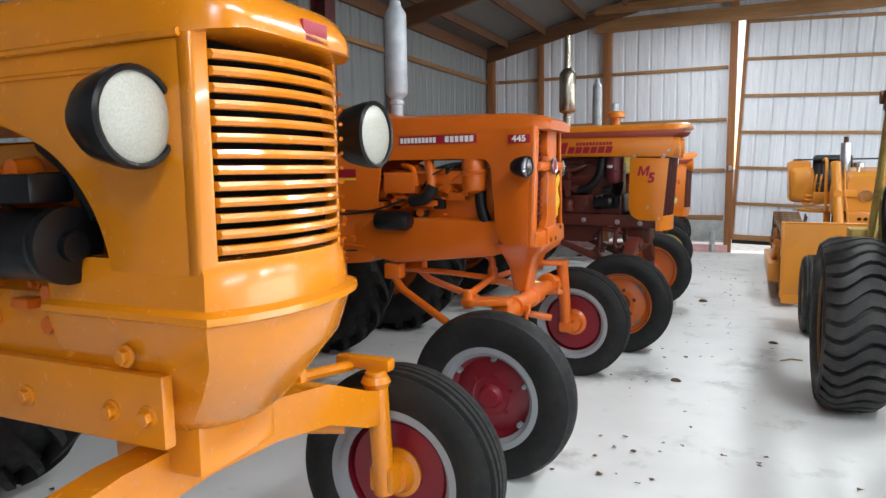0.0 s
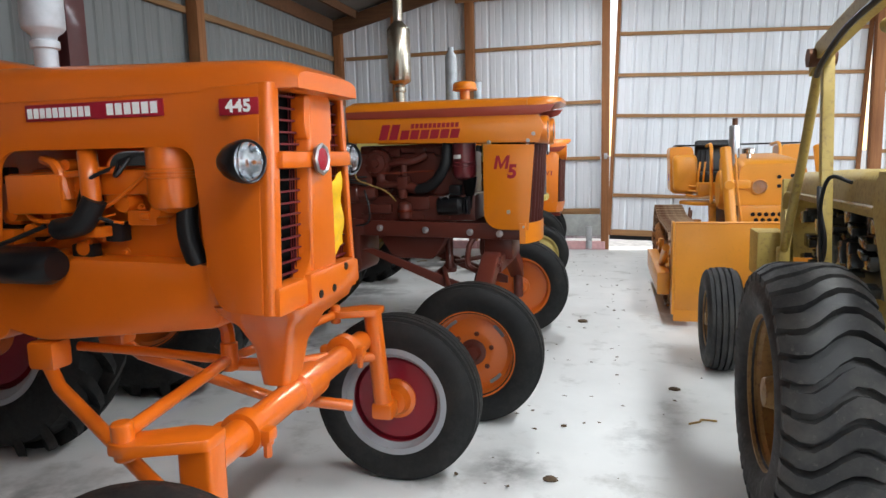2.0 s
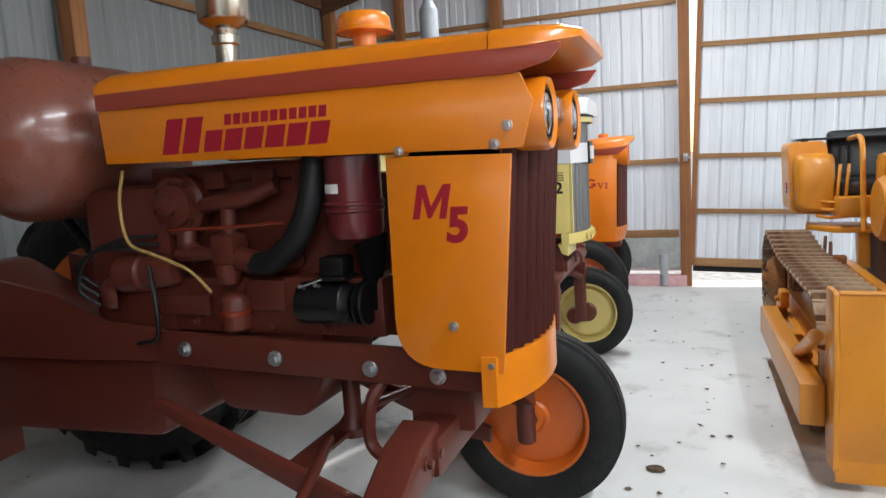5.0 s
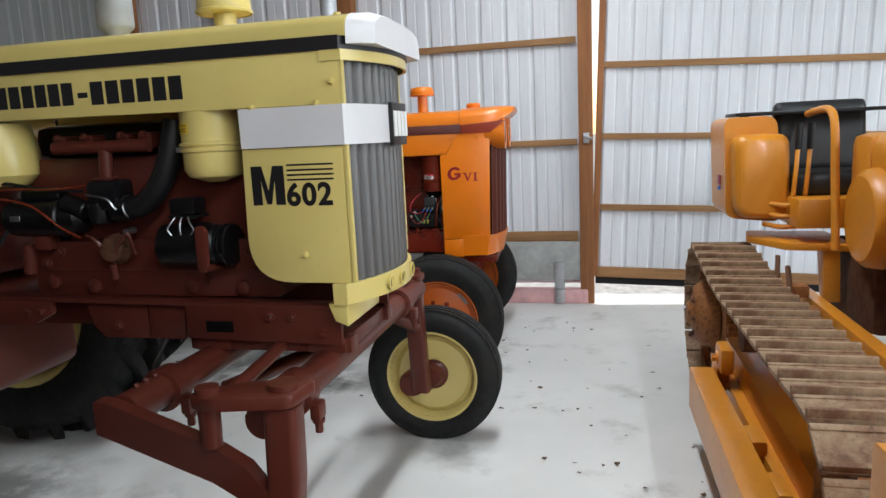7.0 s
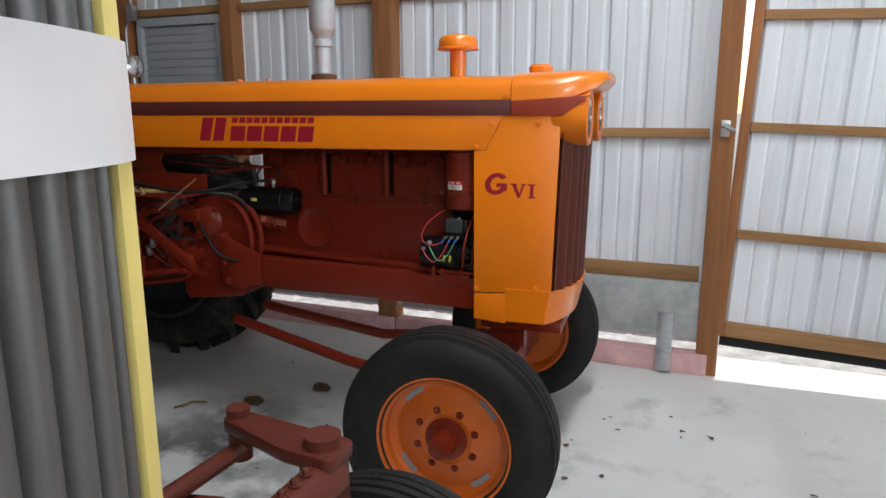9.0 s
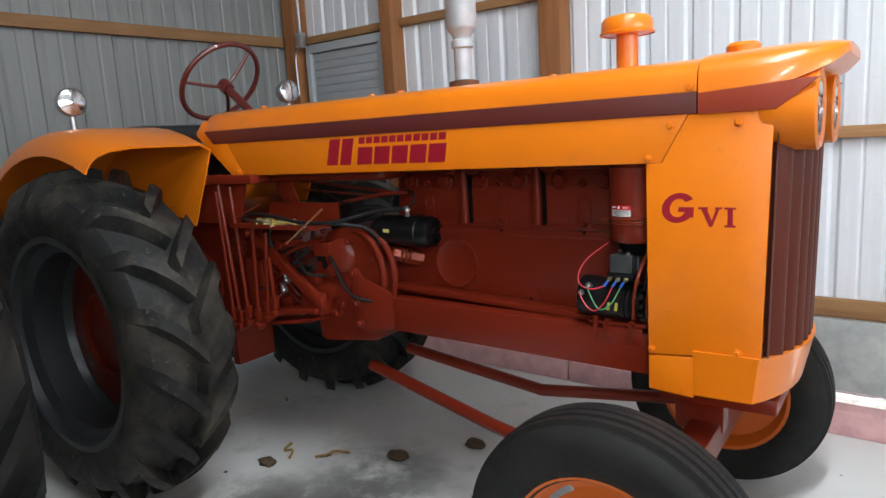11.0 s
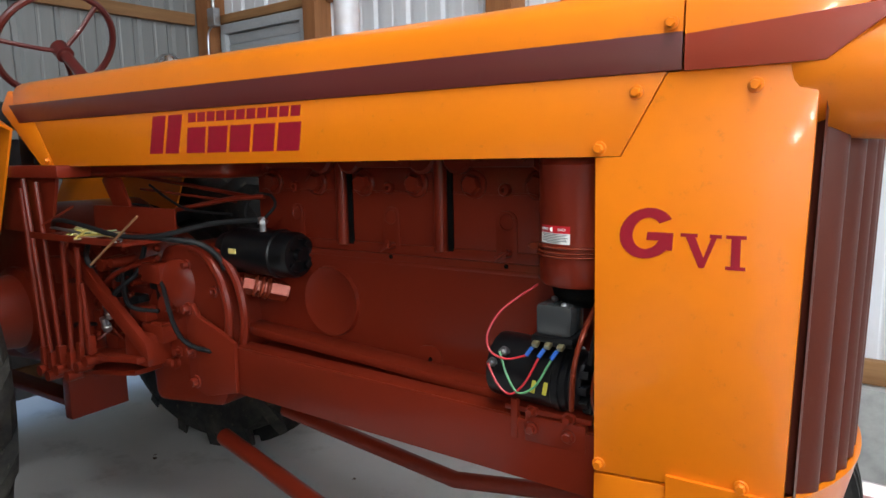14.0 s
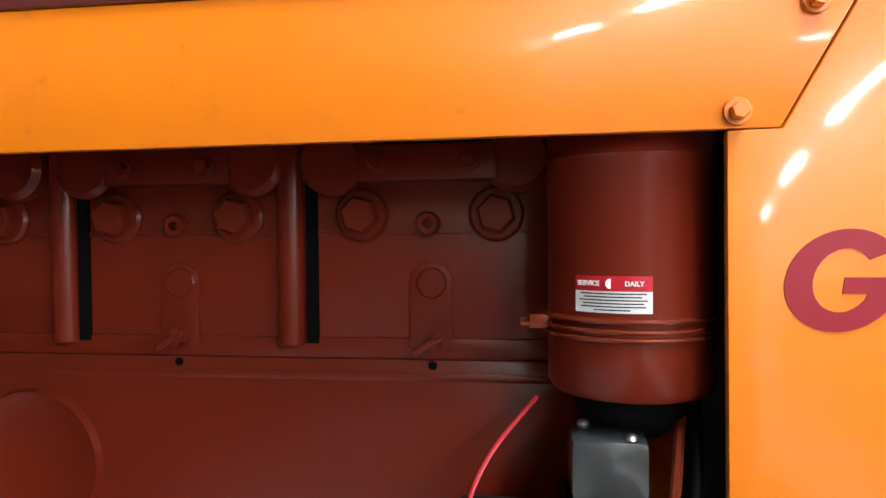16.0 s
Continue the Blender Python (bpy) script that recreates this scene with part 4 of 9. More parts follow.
# ---- tractor at the far end: orange hood, open brick-red engine ----
def tractor_six():
    T = thing("tractor", "orange vintage row-crop tractor with a brick-red open engine and maroon grille", "tractor", (0, 10.336, 0), 3.5)
    H = 0.30
    st = [2.07, 2.12, 2.22, 2.6, 3.2, 3.8, 4.262]
    part("hood", hood_shell(st, lambda x: H + 0.004 - (0.03 if x < 2.09 else 0), lambda x: 1.612, lambda x: 1.700 + 0.004 * (x - 2) - (0.03 if x < 2.09 else 0), 14, 0.5), DEEP_ORANGE, T)
    # nose cap, drawn out to a peak over the lamps
    secs = []
    for x, w, e, t in ((4.266, H + 0.007, 1.606, 1.716), (4.40, H + 0.008, 1.606, 1.722), (4.50, H - 0.004, 1.622, 1.724), (4.575, H - 0.05, 1.655, 1.722), (4.61, H - 0.10, 1.685, 1.715)):
        q = []
        for k in range(17):
            a = math.pi * k / 16
            ca, sa = -math.cos(a), math.sin(a)
            q.append((x, w * math.copysign(abs(ca) ** 0.5, ca), e + (t - e) * abs(sa) ** 0.5))
        secs.append(q)
    part("nose_cap", loft(bmesh.new(), secs), DEEP_ORANGE, T)
    for s in (-1, 1):
        y0 = -H if s < 0 else H - 0.006
        part("stripe", prism(bmesh.new(), [(2.15, 1.552), (4.262, 1.552), (4.262, 1.611), (2.09, 1.611)], "y", min(s * (H + 0.006), s * (H - 0.004)), max(s * (H + 0.006), s * (H - 0.004)), 0.002), BROWN_SHEET, T)
        part("nose_stripe", prism(bmesh.new(), [(4.266, 1.550), (4.46, 1.550), (4.56, 1.625), (4.266, 1.606)], "y", min(s * (H + 0.009), s * (H - 0.006)), max(s * (H + 0.009), s * (H - 0.006)), 0.002), RED_STRIPE, T)
        ya, yb = (-H, -H + 0.012) if s < 0 else (H - 0.012, H)
        part("side_panel", prism(bmesh.new(), [(2.235, 1.552), (2.335, 1.408), (4.163, 1.418), (4.238, 1.552)], "y", ya, yb, 0.002), BRIGHT_GOLD, T)
        part("front_panel", prism(bmesh.new(), [(4.120, 1.4165), (4.1645, 1.4175), (4.2395, 1.5505), (4.455, 1.5505), (4.437, 0.868), (4.124, 0.846)], "y", ya, yb, 0.002), BRIGHT_GOLD, T)
        part("skirt", prism(bmesh.new(), [(4.124, 0.842), (4.255, 0.850), (4.255, 0.726), (4.124, 0.735)], "y", ya, yb, 0.002), BRIGHT_GOLD, T)
        part("cowl_side", prism(bmesh.new(), rounded([(2.02, 1.60), (2.09, 1.665), (2.23, 1.555), (2.33, 1.408), (2.27, 1.395)], 0.02), "y", ya, yb, 0.002), BRIGHT_GOLD, T)
    bm = bmesh.new()
    for x, z in ((4.190, 1.522), (4.370, 1.522), (4.128, 1.432), (4.375, 0.880), (4.134, 0.862), (2.30, 1.428), (4.245, 1.625)):
        bolt(bm, (x, -H - (0.006 if z > 1.6 else 0), z), (0, -1, 0), 0.008, 0.010)
    each("panel_bolt", bm, DEEP_ORANGE, T)
    # black sheets added over and ahead of the engine stand in for shade
    part("engine_bay_back", box(bmesh.new(), (3.2, 0.0, 1.47), (2.2, 0.30, 0.03), 0.004), CORE_SHADE, T)
    part("radiator_core", box(bmesh.new(), (4.30, 0, 1.13), (0.16, 0.54, 0.56), 0.01), CORE_SHADE, T)
    part("firewall", box(bmesh.new(), (4.20, 0, 1.15), (0.012, 0.57, 0.60), 0.002), CORE_SHADE, T)
    # grille of upright ribs between the front panels
    part("grille", corrugated_front(bmesh.new(), 4.420, 4.495, H - 0.006, 0.872, 1.50, 10, 0.030, -0.014), MAROON_RIB, T, "maroon perforated grille with upright ribs", 60)
    bm = nose_band(bmesh.new(), 4.430, 4.522, H - 0.004, 0.735, 0.872, 0.012, 0.175)
    for v in bm.verts:
        if v.co.z < 0.8:
            v.co.x -= 0.035 * max(0, (v.co.x - 4.3) / 0.26)
            v.co.y *= 0.97
    part("bumper", bm, BRIGHT_GOLD, T)
    part("grille_top", nose_band(bmesh.new(), 4.44, 4.50, H - 0.02, 1.50, 1.55, 0.012, 0.05), BROWN_SHEET, T)
    for y in (-0.205, 0.205):
        bm = lathe(bmesh.new(), [(0.075, -0.16), (0.100, -0.10), (0.106, -0.02), (0.108, 0.02), (0.100, 0.026), (0.086, 0.020), (0.084, 0.0)], (4.528, y, 1.545), (1, 0, 0), 32, cap=False)
        pod = part("lamp_pod", bm, DEEP_ORANGE, T)
        head_lamp(pod, (4.538, y, 1.545), 0.083, 0.08, CHROME, ring_mat=CHROME)
    part("lamp_bridge", box(bmesh.new(), (4.512, 0, 1.545), (0.05, 0.21, 0.05), 0.008), GREY_BOX, T)
    # lettering and plain brand bars
    wide_g(4.212, -H, 1.290, 0.046, 0.043, DECAL_RED, T)
    serif_vi(4.272, -H, 1.238, 0.055, DECAL_RED, T)
    bm = blocks(bmesh.new(), 3.005, 3.425, 1.441, 1.506, -H, 5, 0.14, 0.012)
    blocks(bm, 3.020, 3.430, 1.519, 1.543, -H, 11, 0.22, 0.004)
    blocks(bm, 2.845, 2.985, 1.441, 1.541, -H, 2, 0.20, 0.026)
    each("brand_bar", bm, DECAL_RED, T)
    # hood fittings
    cap_stack(T, 3.962, 0.0, 1.69, 1.885, 0.084, DEEP_ORANGE)
    bm = lathe(bmesh.new(), [(0.045, 1.70), (0.05, 1.745), (0.04, 1.755), (0, 1.757)], (4.32, 0, 0), (0, 0, 1), 20, cap=False)
    part("radiator_cap", bm, DEEP_ORANGE, T)
    muffler(T, 3.33, -0.02, 1.66, 1.90, 2.55, 0.058, 0.034, DULL_STEEL)
    part("exhaust_elbow", lathe(bmesh.new(), [(0.058, 1.68), (0.058, 1.73), (0.040, 1.735)], (3.33, -0.02, 0), (0, 0, 1), 20, cap=False), RUST, T)
    bm = bmesh.new()
    for x in (2.3, 3.1, 3.75, 2.95):
        bolt(bm, (x, -0.12, 1.697), (0, 0, 1), 0.012, 0.012)
    each("hood_bolt", bm, DEEP_ORANGE, T)
    # engine block: plain crankcase below, six cylinders' worth of bosses above
    yb = -0.080
    bm = bmesh.new()
    box(bm, (3.53, 0.135, 1.30), (1.02, 0.43, 0.26), 0.006)
    box(bm, (3.50, 0.11, 1.03), (1.10, 0.40, 0.30), 0.018)
    part("engine_block", bm, BROWN, T)
    bm = bmesh.new()
    box(bm, (3.50, yb - 0.002, 1.156), (0.98, 0.020, 0.012), 0.005)
    box(bm, (3.52, yb + 0.001, 1.190), (0.94, 0.008, 0.026), 0.003)
    each("block_ledge", bm, BROWN, T)
    part("head_gasket_lip", box(bmesh.new(), (3.52, yb + 0.002, 1.334), (0.96, 0.010, 0.005), 0.001), BROWN, T)
    bm = bmesh.new()
    for x in (3.345, 3.655):
        cyl(bm, (x, yb - 0.004, 1.192), (x, yb - 0.004, 1.45), 0.017, seg=16, bev=0.003)
    each("push_rod_tube", bm, BROWN, T)
    # black strips paint the gap and its shadow beside each tube
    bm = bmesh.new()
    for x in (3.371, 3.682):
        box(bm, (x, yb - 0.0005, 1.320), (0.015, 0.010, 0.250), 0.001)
    each("block_slot", bm, CORE_SHADE, T)
    bosses, plates, hexes, washers, plugs, arches, cocks = [bmesh.new() for _ in range(7)]
    for x in (3.174, 3.502, 3.830):
        for d in (-0.117, 0.108):
            cyl(bosses, (x + d, yb + 0.02, 1.421), (x + d, yb - 0.026, 1.421), 0.042, seg=24, bev=0.008)
            box(bosses, (x + d, yb + 0.004, 1.445), (0.080, 0.040, 0.05), 0.010)
        box(plates, (x, yb - 0.012, 1.417), (0.168, 0.036, 0.044), 0.004)
        for d in (-0.058, 0.054):
            bolt(plates, (x + d, yb - 0.030, 1.417), (0, -1, 0), 0.009, 0.010)
        for d in (-0.083, 0.083):
            lathe(washers, [(0.034, 0.004), (0.034, -0.004), (0.030, -0.008), (0.0, -0.008)], (x + d, yb, 1.355), (0, 1, 0), 24, cap=False)
            cyl(hexes, (x + d, yb - 0.006, 1.355), (x + d, yb - 0.026, 1.355), 0.025, 0.0235, 6, 0.003)
        lathe(plugs, [(0.015, 0.004), (0.015, -0.010), (0.012, -0.014), (0.006, -0.014), (0.005, -0.002), (0, -0.002)], (x, yb, 1.344), (0, 1, 0), 18, cap=False)
        lathe(plugs, [(0.021, 0.004), (0.0205, -0.003), (0.018, -0.005), (0.016, -0.002), (0.0, -0.001)], (x + 0.003, yb, 1.271), (0, 1, 0), 24, cap=False)
        prism(arches, rounded([(x - 0.025, 1.192), (x - 0.025, 1.296), (x + 0.028, 1.296), (x + 0.028, 1.192)], [0, 0.026, 0.026, 0], 8), "y", yb - 0.0035, yb + 0.01, 0.002)
        cyl(cocks, (x + 0.008, yb + 0.01, 1.200), (x + 0.008, yb - 0.032, 1.200), 0.009, 0.007, 10)
        box(cocks, (x + 0.002, yb - 0.030, 1.199), (0.040, 0.010, 0.009), 0.003, (0, -32, 0))
        cyl(cocks, (x + 0.012, yb - 0.022, 1.205), (x + 0.012, yb - 0.036, 1.212), 0.006, seg=8)
    for nm, b in (("port_boss", bosses), ("port_plate", plates), ("plug_washer", washers), ("hex_plug", hexes), ("core_plug", plugs), ("block_boss", arches), ("drain_cock", cocks)):
        each(nm, b, BROWN, T)
    bm = bmesh.new()
    for x, z in ((3.835, 1.171), (3.507, 1.171), (3.622, 0.921)):
        lathe(bm, [(0.0055, 0.0), (0.005, -0.0020), (0.003, -0.0020), (0.0025, 0.002)], (x, yb - (0.012 if z > 1 else 0.014), z), (0, 1, 0), 14)
    each("drain_hole", bm, CORE_SHADE, T)
    part("cast_pad", prism(bmesh.new(), rounded([(3.585, 0.89), (3.585, 0.955), (3.655, 0.955), (3.655, 0.89)], 0.03, 6), "y", -0.094, -0.088, 0.002), BROWN, T)
    part("cast_ring", lathe(bmesh.new(), [(0.098, 0.004), (0.094, -0.010), (0.086, -0.008), (0.070, -0.002), (0.0, -0.001)], (3.300, -0.091, 1.035), (0, 1, 0), 36, cap=False), BROWN, T)
    # frame rail and the pan flange above it
    bm = bmesh.new()
    for s in (-1, 1):
        prism(bm, [(3.06, 0.775), (4.16, 0.752), (4.16, 0.882), (3.06, 0.908)], "y", min(s * 0.240, s * 0.226), max(s * 0.240, s * 0.226), 0.003)
        prism(bm, [(3.06, 0.897), (4.16, 0.871), (4.16, 0.882), (3.06, 0.908)], "y", min(s * 0.2255, s * 0.175), max(s * 0.2255, s * 0.175), 0.002)
        prism(bm, [(3.06, 0.775), (4.16, 0.752), (4.16, 0.763), (3.06, 0.786)], "y", min(s * 0.2255, s * 0.175), max(s * 0.2255, s * 0.175), 0.002)
    each("frame_rail", bm, BROWN, T)
    part("rail_ledge", prism(bmesh.new(), [(3.0, 0.922), (3.98, 0.872), (3.98, 0.896), (3.0, 0.948)], "y", -0.160, -0.085, 0.008), BROWN, T)
    part("oil_pan", box(bmesh.new(), (3.48, 0.0, 0.80), (0.95, 0.24, 0.16), 0.03), BROWN, T)
    plate = prism(bmesh.new(), [(2.885, 0.775), (2.955, 0.752), (3.085, 0.785), (3.085, 0.925), (3.045, 0.945), (2.935, 0.985), (2.915, 1.018), (2.885, 1.018)], "y", -0.258, -0.243, 0.003)
    part("rail_bracket", plate, BROWN, T)
    bm = prism(bmesh.new(), rounded([(2.62, 0.66), (2.96, 0.70), (3.02, 0.90), (2.99, 1.10), (2.93, 1.18), (2.72, 1.17), (2.60, 0.95)], 0.04), "y", -0.20, 0.20, 0.015)
    part("bell_housing", bm, BROWN, T)
    bm = bmesh.new()
    for cx, w in ((2.885, 0.0), (2.925, 0.02)):
        pts = [(cx + math.cos(a) * 0.145, -0.222 + w, 0.985 + math.sin(a) * 0.185) for a in [radians(-40 + 13 * k) for k in range(11)]]
        tube(bm, pts, 0.013, 8)
    each("housing_rib", bm, BROWN, T)
    bm = bmesh.new()
    for x, z in ((2.900, 1.003), (2.905, 0.878), (2.916, 0.790)):
        bolt(bm, (x, -0.257, z), (0, -1, 0), 0.0125, 0.016)
    for x, z in ((2.945, 1.045), (2.84, 0.94), (2.79, 0.98), (2.83, 1.115), (2.76, 0.84)):
        bolt(bm, (x, -0.20, z), (0, -1, 0), 0.011, 0.014)
    each("housing_bolt", bm, BROWN, T)
    bm = lathe(bmesh.new(), [(0.075, -0.03), (0.075, 0.012), (0.06, 0.026), (0.03, 0.034), (0.0, 0.036)], (2.79, -0.20, 1.055), (0.3, -1, 0), 24, cap=False)
    part("clutch_cover", bm, BROWN, T)
    # starter, filter, generator and regulator
    sm = part("starter_motor", lathe(bmesh.new(), [(0, 0), (0.045, 0), (0.060, 0.008), (0.064, 0.022), (0.064, 0.172), (0.068, 0.174), (0.068, 0.186), (0.063, 0.190), (0.063, 0.232), (0.058, 0.244), (0.046, 0.246), (0.044, 0.238), (0.018, 0.238), (0.016, 0.252), (0, 0.252)], (2.985, -0.150, 1.166), (0.99, 0.06, -0.02), 32, cap=False), BLACK, T, "black starter motor")
    part("drive_collar", lathe(bmesh.new(), [(0.030, -0.05), (0.048, -0.03), (0.052, 0.0), (0.050, 0.006)], (2.985, -0.150, 1.166), (0.99, 0.06, -0.02), 20, cap=False), BLACK, sm)
    bm = bmesh.new()
    for k in range(4):
        a = radians(45 + 90 * k)
        box(bm, (3.230, -0.135 + math.cos(a) * 0.040, 1.161 + math.sin(a) * 0.040), (0.010, 0.020, 0.020), 0.003, (math.degrees(a), 0, 0))
    each("end_cap_lug", bm, BLACK, sm)
    part("name_plate", box(bmesh.new(), (3.050, -0.2135, 1.172), (0.030, 0.002, 0.014), 0.0005), CREAM, sm)
    part("solenoid_stud", cyl(bmesh.new(), (3.125, -0.165, 1.225), (3.125, -0.165, 1.265), 0.009, 0.008, 8), STEEL, sm)
    part("stud_nut", cyl(bmesh.new(), (3.125, -0.165, 1.246), (3.125, -0.165, 1.256), 0.014, seg=6), STEEL, sm)
    bm = cyl(bmesh.new(), (3.050, -0.185, 1.078), (3.125, -0.085, 1.040), 0.028, 0.030, 6, 0.003)
    fl = part("oil_filler", bm, COPPER_RED, T)
    bm = lathe(bmesh.new(), [(0.016, 0.0), (0.016, -0.004), (0.010, -0.004), (0.009, 0.006)], (3.049, -0.1865, 1.0787), (0.60, 0.75, -0.30), 14)
    part("filler_socket", bm, BROWN, fl)
    bm = bmesh.new()
    for k in range(3):
        lathe(bm, [(0.030, 0.030 + 0.018 * k), (0.0345, 0.034 + 0.018 * k), (0.0345, 0.038 + 0.018 * k), (0.030, 0.042 + 0.018 * k)], (3.050, -0.185, 1.078), (0.57, 0.76, -0.29), 16, cap=False)
    each("filler_ring", bm, COPPER_RED, fl)
    cx, cy, cr = 4.055, -0.19, 0.083
    ac = part("air_cleaner", lathe(bmesh.new(), [(cr * 0.72, 1.172), (cr * 0.93, 1.174), (cr, 1.182), (cr, 1.232), (cr * 1.04, 1.236), (cr * 1.04, 1.240), (cr, 1.242), (cr, 1.400), (cr * 1.03, 1.404), (cr, 1.408), (cr, 1.46), (0, 1.46)], (cx, cy, 0), (0, 0, 1), 40, cap=False), BROWN, T, "copper-sheened red air cleaner canister")
    bm = bmesh.new()
    for z in (1.233, 1.2405, 1.250):
        lathe(bm, [(cr * 1.01, z - 0.003), (cr * 1.065, z - 0.002), (cr * 1.075, z), (cr * 1.065, z + 0.002), (cr * 1.01, z + 0.003)], (cx, cy, 0), (0, 0, 1), 40, cap=False)
    each("clamp_ring", bm, COPPER_RED, ac, "bright copper clamp ring")
    part("sediment_cup", lathe(bmesh.new(), [(cr * 0.74, 1.173), (cr * 0.66, 1.150), (cr * 0.40, 1.128), (0, 1.122)], (cx, cy, 0), (0, 0, 1), 32, cap=False), CORE_SHADE, ac)

    def on_can(a, z, lift):
        return (cx + math.sin(a) * (cr + lift), cy - math.cos(a) * (cr + lift), z)
    arc = [radians(-44 + 50 * k / 8) for k in range(9)]
    sticker = part("service_label", loft(bmesh.new(), [[on_can(a, z, 0.0006) for z in (1.2575, 1.2785)] for a in arc], closed=False, caps=False), DECAL_WHITE, ac, "red and white service label")
    part("label_band", loft(bmesh.new(), [[on_can(a, z, 0.0008) for z in (1.2775, 1.2915)] for a in arc], closed=False, caps=False), plain("label_red", (0.55, 0.012, 0.025), 0.4), sticker)
    bars = bmesh.new()
    for i, (z, l) in enumerate(((1.2752, 0.92), (1.2722, 0.8), (1.2692, 0.95), (1.2662, 0.85), (1.2632, 0.9), (1.2602, 0.5))):
        loft(bars, [[on_can(a, zz, 0.0009) for zz in (z - 0.0006, z + 0.0006)] for a in [radians(-19 + l * (-23 + 46 * k / 6)) for k in range(7)]], closed=False, caps=False)
    each("print_line", bars, DECAL_BLACK, sticker)
    for word, ang in (("SERVICE", -34), ("DAILY", -5)):
        a = radians(ang)
        lettering("label_word", word, 0.0062, DECAL_WHITE, sticker, pose(*on_can(a, 1.2845, 0.0014), 90, 0, ang), 0.0002, thick=0.0002)
    part("label_emblem", lathe(bmesh.new(), [(0.0045, 0.0), (0.0045, -0.0004), (0, -0.0004)], on_can(radians(-20), 1.2845, 0.0010), (-0.34, 0.94, 0), 16, cap=False), DECAL_WHITE, sticker)
    part("clamp_screw", cyl(bmesh.new(), (3.945, -0.20, 1.240), (3.978, -0.21, 1.243), 0.005, seg=8), COPPER_RED, ac)
    part("clamp_ear", box(bmesh.new(), (3.963, -0.205, 1.242), (0.020, 0.016, 0.014), 0.002), COPPER_RED, ac)
    gz = 0.985
    ge = part("generator", lathe(bmesh.new(), [(0, 0), (0.05, 0), (0.066, 0.008), (0.068, 0.02), (0.068, 0.150), (0.070, 0.152), (0.070, 0.166), (0.066, 0.168), (0.066, 0.180), (0.060, 0.184), (0.058, 0.21), (0, 0.21)], (3.868, -0.195, gz), (0.995, 0, -0.05), 36, cap=False), BLACK, T, "black generator with an end fan")
    bm = bmesh.new()
    for k in range(12):
        a = 2 * math.pi * k / 12
        box(bm, (4.083, -0.195 + math.cos(a) * 0.050, gz - 0.011 + math.sin(a) * 0.050), (0.018, 0.026, 0.016), 0.003, (math.degrees(a), 0, 0))
    each("fan_blade", bm, BLACK, ge)
    part("pulley", lathe(bmesh.new(), [(0.030, 0.0), (0.062, 0.004), (0.064, 0.010), (0.046, 0.018), (0.064, 0.026), (0.062, 0.032), (0, 0.034)], (4.096, -0.195, gz - 0.012), (1, 0, 0), 28, cap=False), BROWN, ge)
    bm = bmesh.new()
    for x, z in ((3.925, gz + 0.045), (3.898, gz + 0.018)):
        cyl(bm, (x, -0.255, z), (x - 0.004, -0.282, z + 0.006), 0.005, seg=8)
    each("stud", bm, STEEL, ge)
    bm = bmesh.new()
    for x, z in ((3.924, gz + 0.047), (3.897, gz + 0.020)):
        cyl(bm, (x, -0.266, z + 0.002), (x - 0.001, -0.273, z + 0.004), 0.0095, seg=6)
    each("stud_nut", bm, STEEL, ge)
    for x in (3.985, 4.010):
        part("paint_mark", box(bmesh.new(), (x, -0.2625, gz - 0.012), (0.009, 0.003, 0.034), 0.001, (-8, 8, 0)), plain("mark_yellow", (0.45, 0.40, 0.05), 0.5), ge)
    reg = part("regulator", box(bmesh.new(), (4.027, -0.232, 1.108), (0.074, 0.070, 0.062), 0.011), GREY_BOX, T, "grey pressed-steel regulator box")
    part("regulator_base", box(bmesh.new(), (4.027, -0.234, 1.072), (0.084, 0.080, 0.012), 0.003), BLACK, reg)
    part("regulator_foot", box(bmesh.new(), (4.027, -0.215, 1.058), (0.060, 0.050, 0.020), 0.003), BLACK, reg)
    for px, py, ax in ((4.047, -0.257, (0, 0, 1)), (4.006, -0.210, (0, 0, 1))):
        part("rivet", lathe(bmesh.new(), [(0.007, 0), (0.006, 0.003), (0.003, 0.005), (0, 0.005)], (px, py, 1.1385), ax, 12, cap=False), STEEL, reg)
    lug = bmesh.new()
    slv = bmesh.new()
    for x in (3.996, 4.022, 4.048):
        box(lug, (x, -0.276, 1.062), (0.012, 0.016, 0.010), 0.002, (18, 0, 0))
        cyl(slv, (x - 0.004, -0.284, 1.056), (x - 0.014, -0.289, 1.040), 0.0044, seg=8)
    each("terminal_lug", lug, plain("brass_lug", (0.42, 0.36, 0.20), 0.35, 0.8), reg)
    each("sleeve", slv, WIRE_BLUE, reg)
    for mat, pts in ((WIRE_RED, [(3.982, -0.289, 1.040), (3.945, -0.300, 1.030), (3.908, -0.298, 1.040), (3.895, -0.285, 1.072), (3.915, -0.255, 1.118), (3.960, -0.190, 1.160)]),
                     (WIRE_RED, [(3.893, -0.283, 1.009), (3.925, -0.300, 0.975), (3.956, -0.305, 0.962), (3.985, -0.300, 0.990), (4.008, -0.290, 1.038)]),
                     (WIRE_GREEN, [(3.921, -0.283, 1.036), (3.945, -0.300, 0.998), (3.972, -0.305, 0.968), (4.005, -0.300, 0.985), (4.034, -0.290, 1.038)])):
        part("wire", tube(bmesh.new(), pts, 0.0024, 6), mat, T)
    strap = [(4.100, -0.215, 1.150), (4.085, -0.262, 1.085), (4.072, -0.272, 1.020), (4.064, -0.262, 0.935)]
    part("cable_strap", tube(bmesh.new(), strap, 0.0055, 8), COPPER_RED, T)
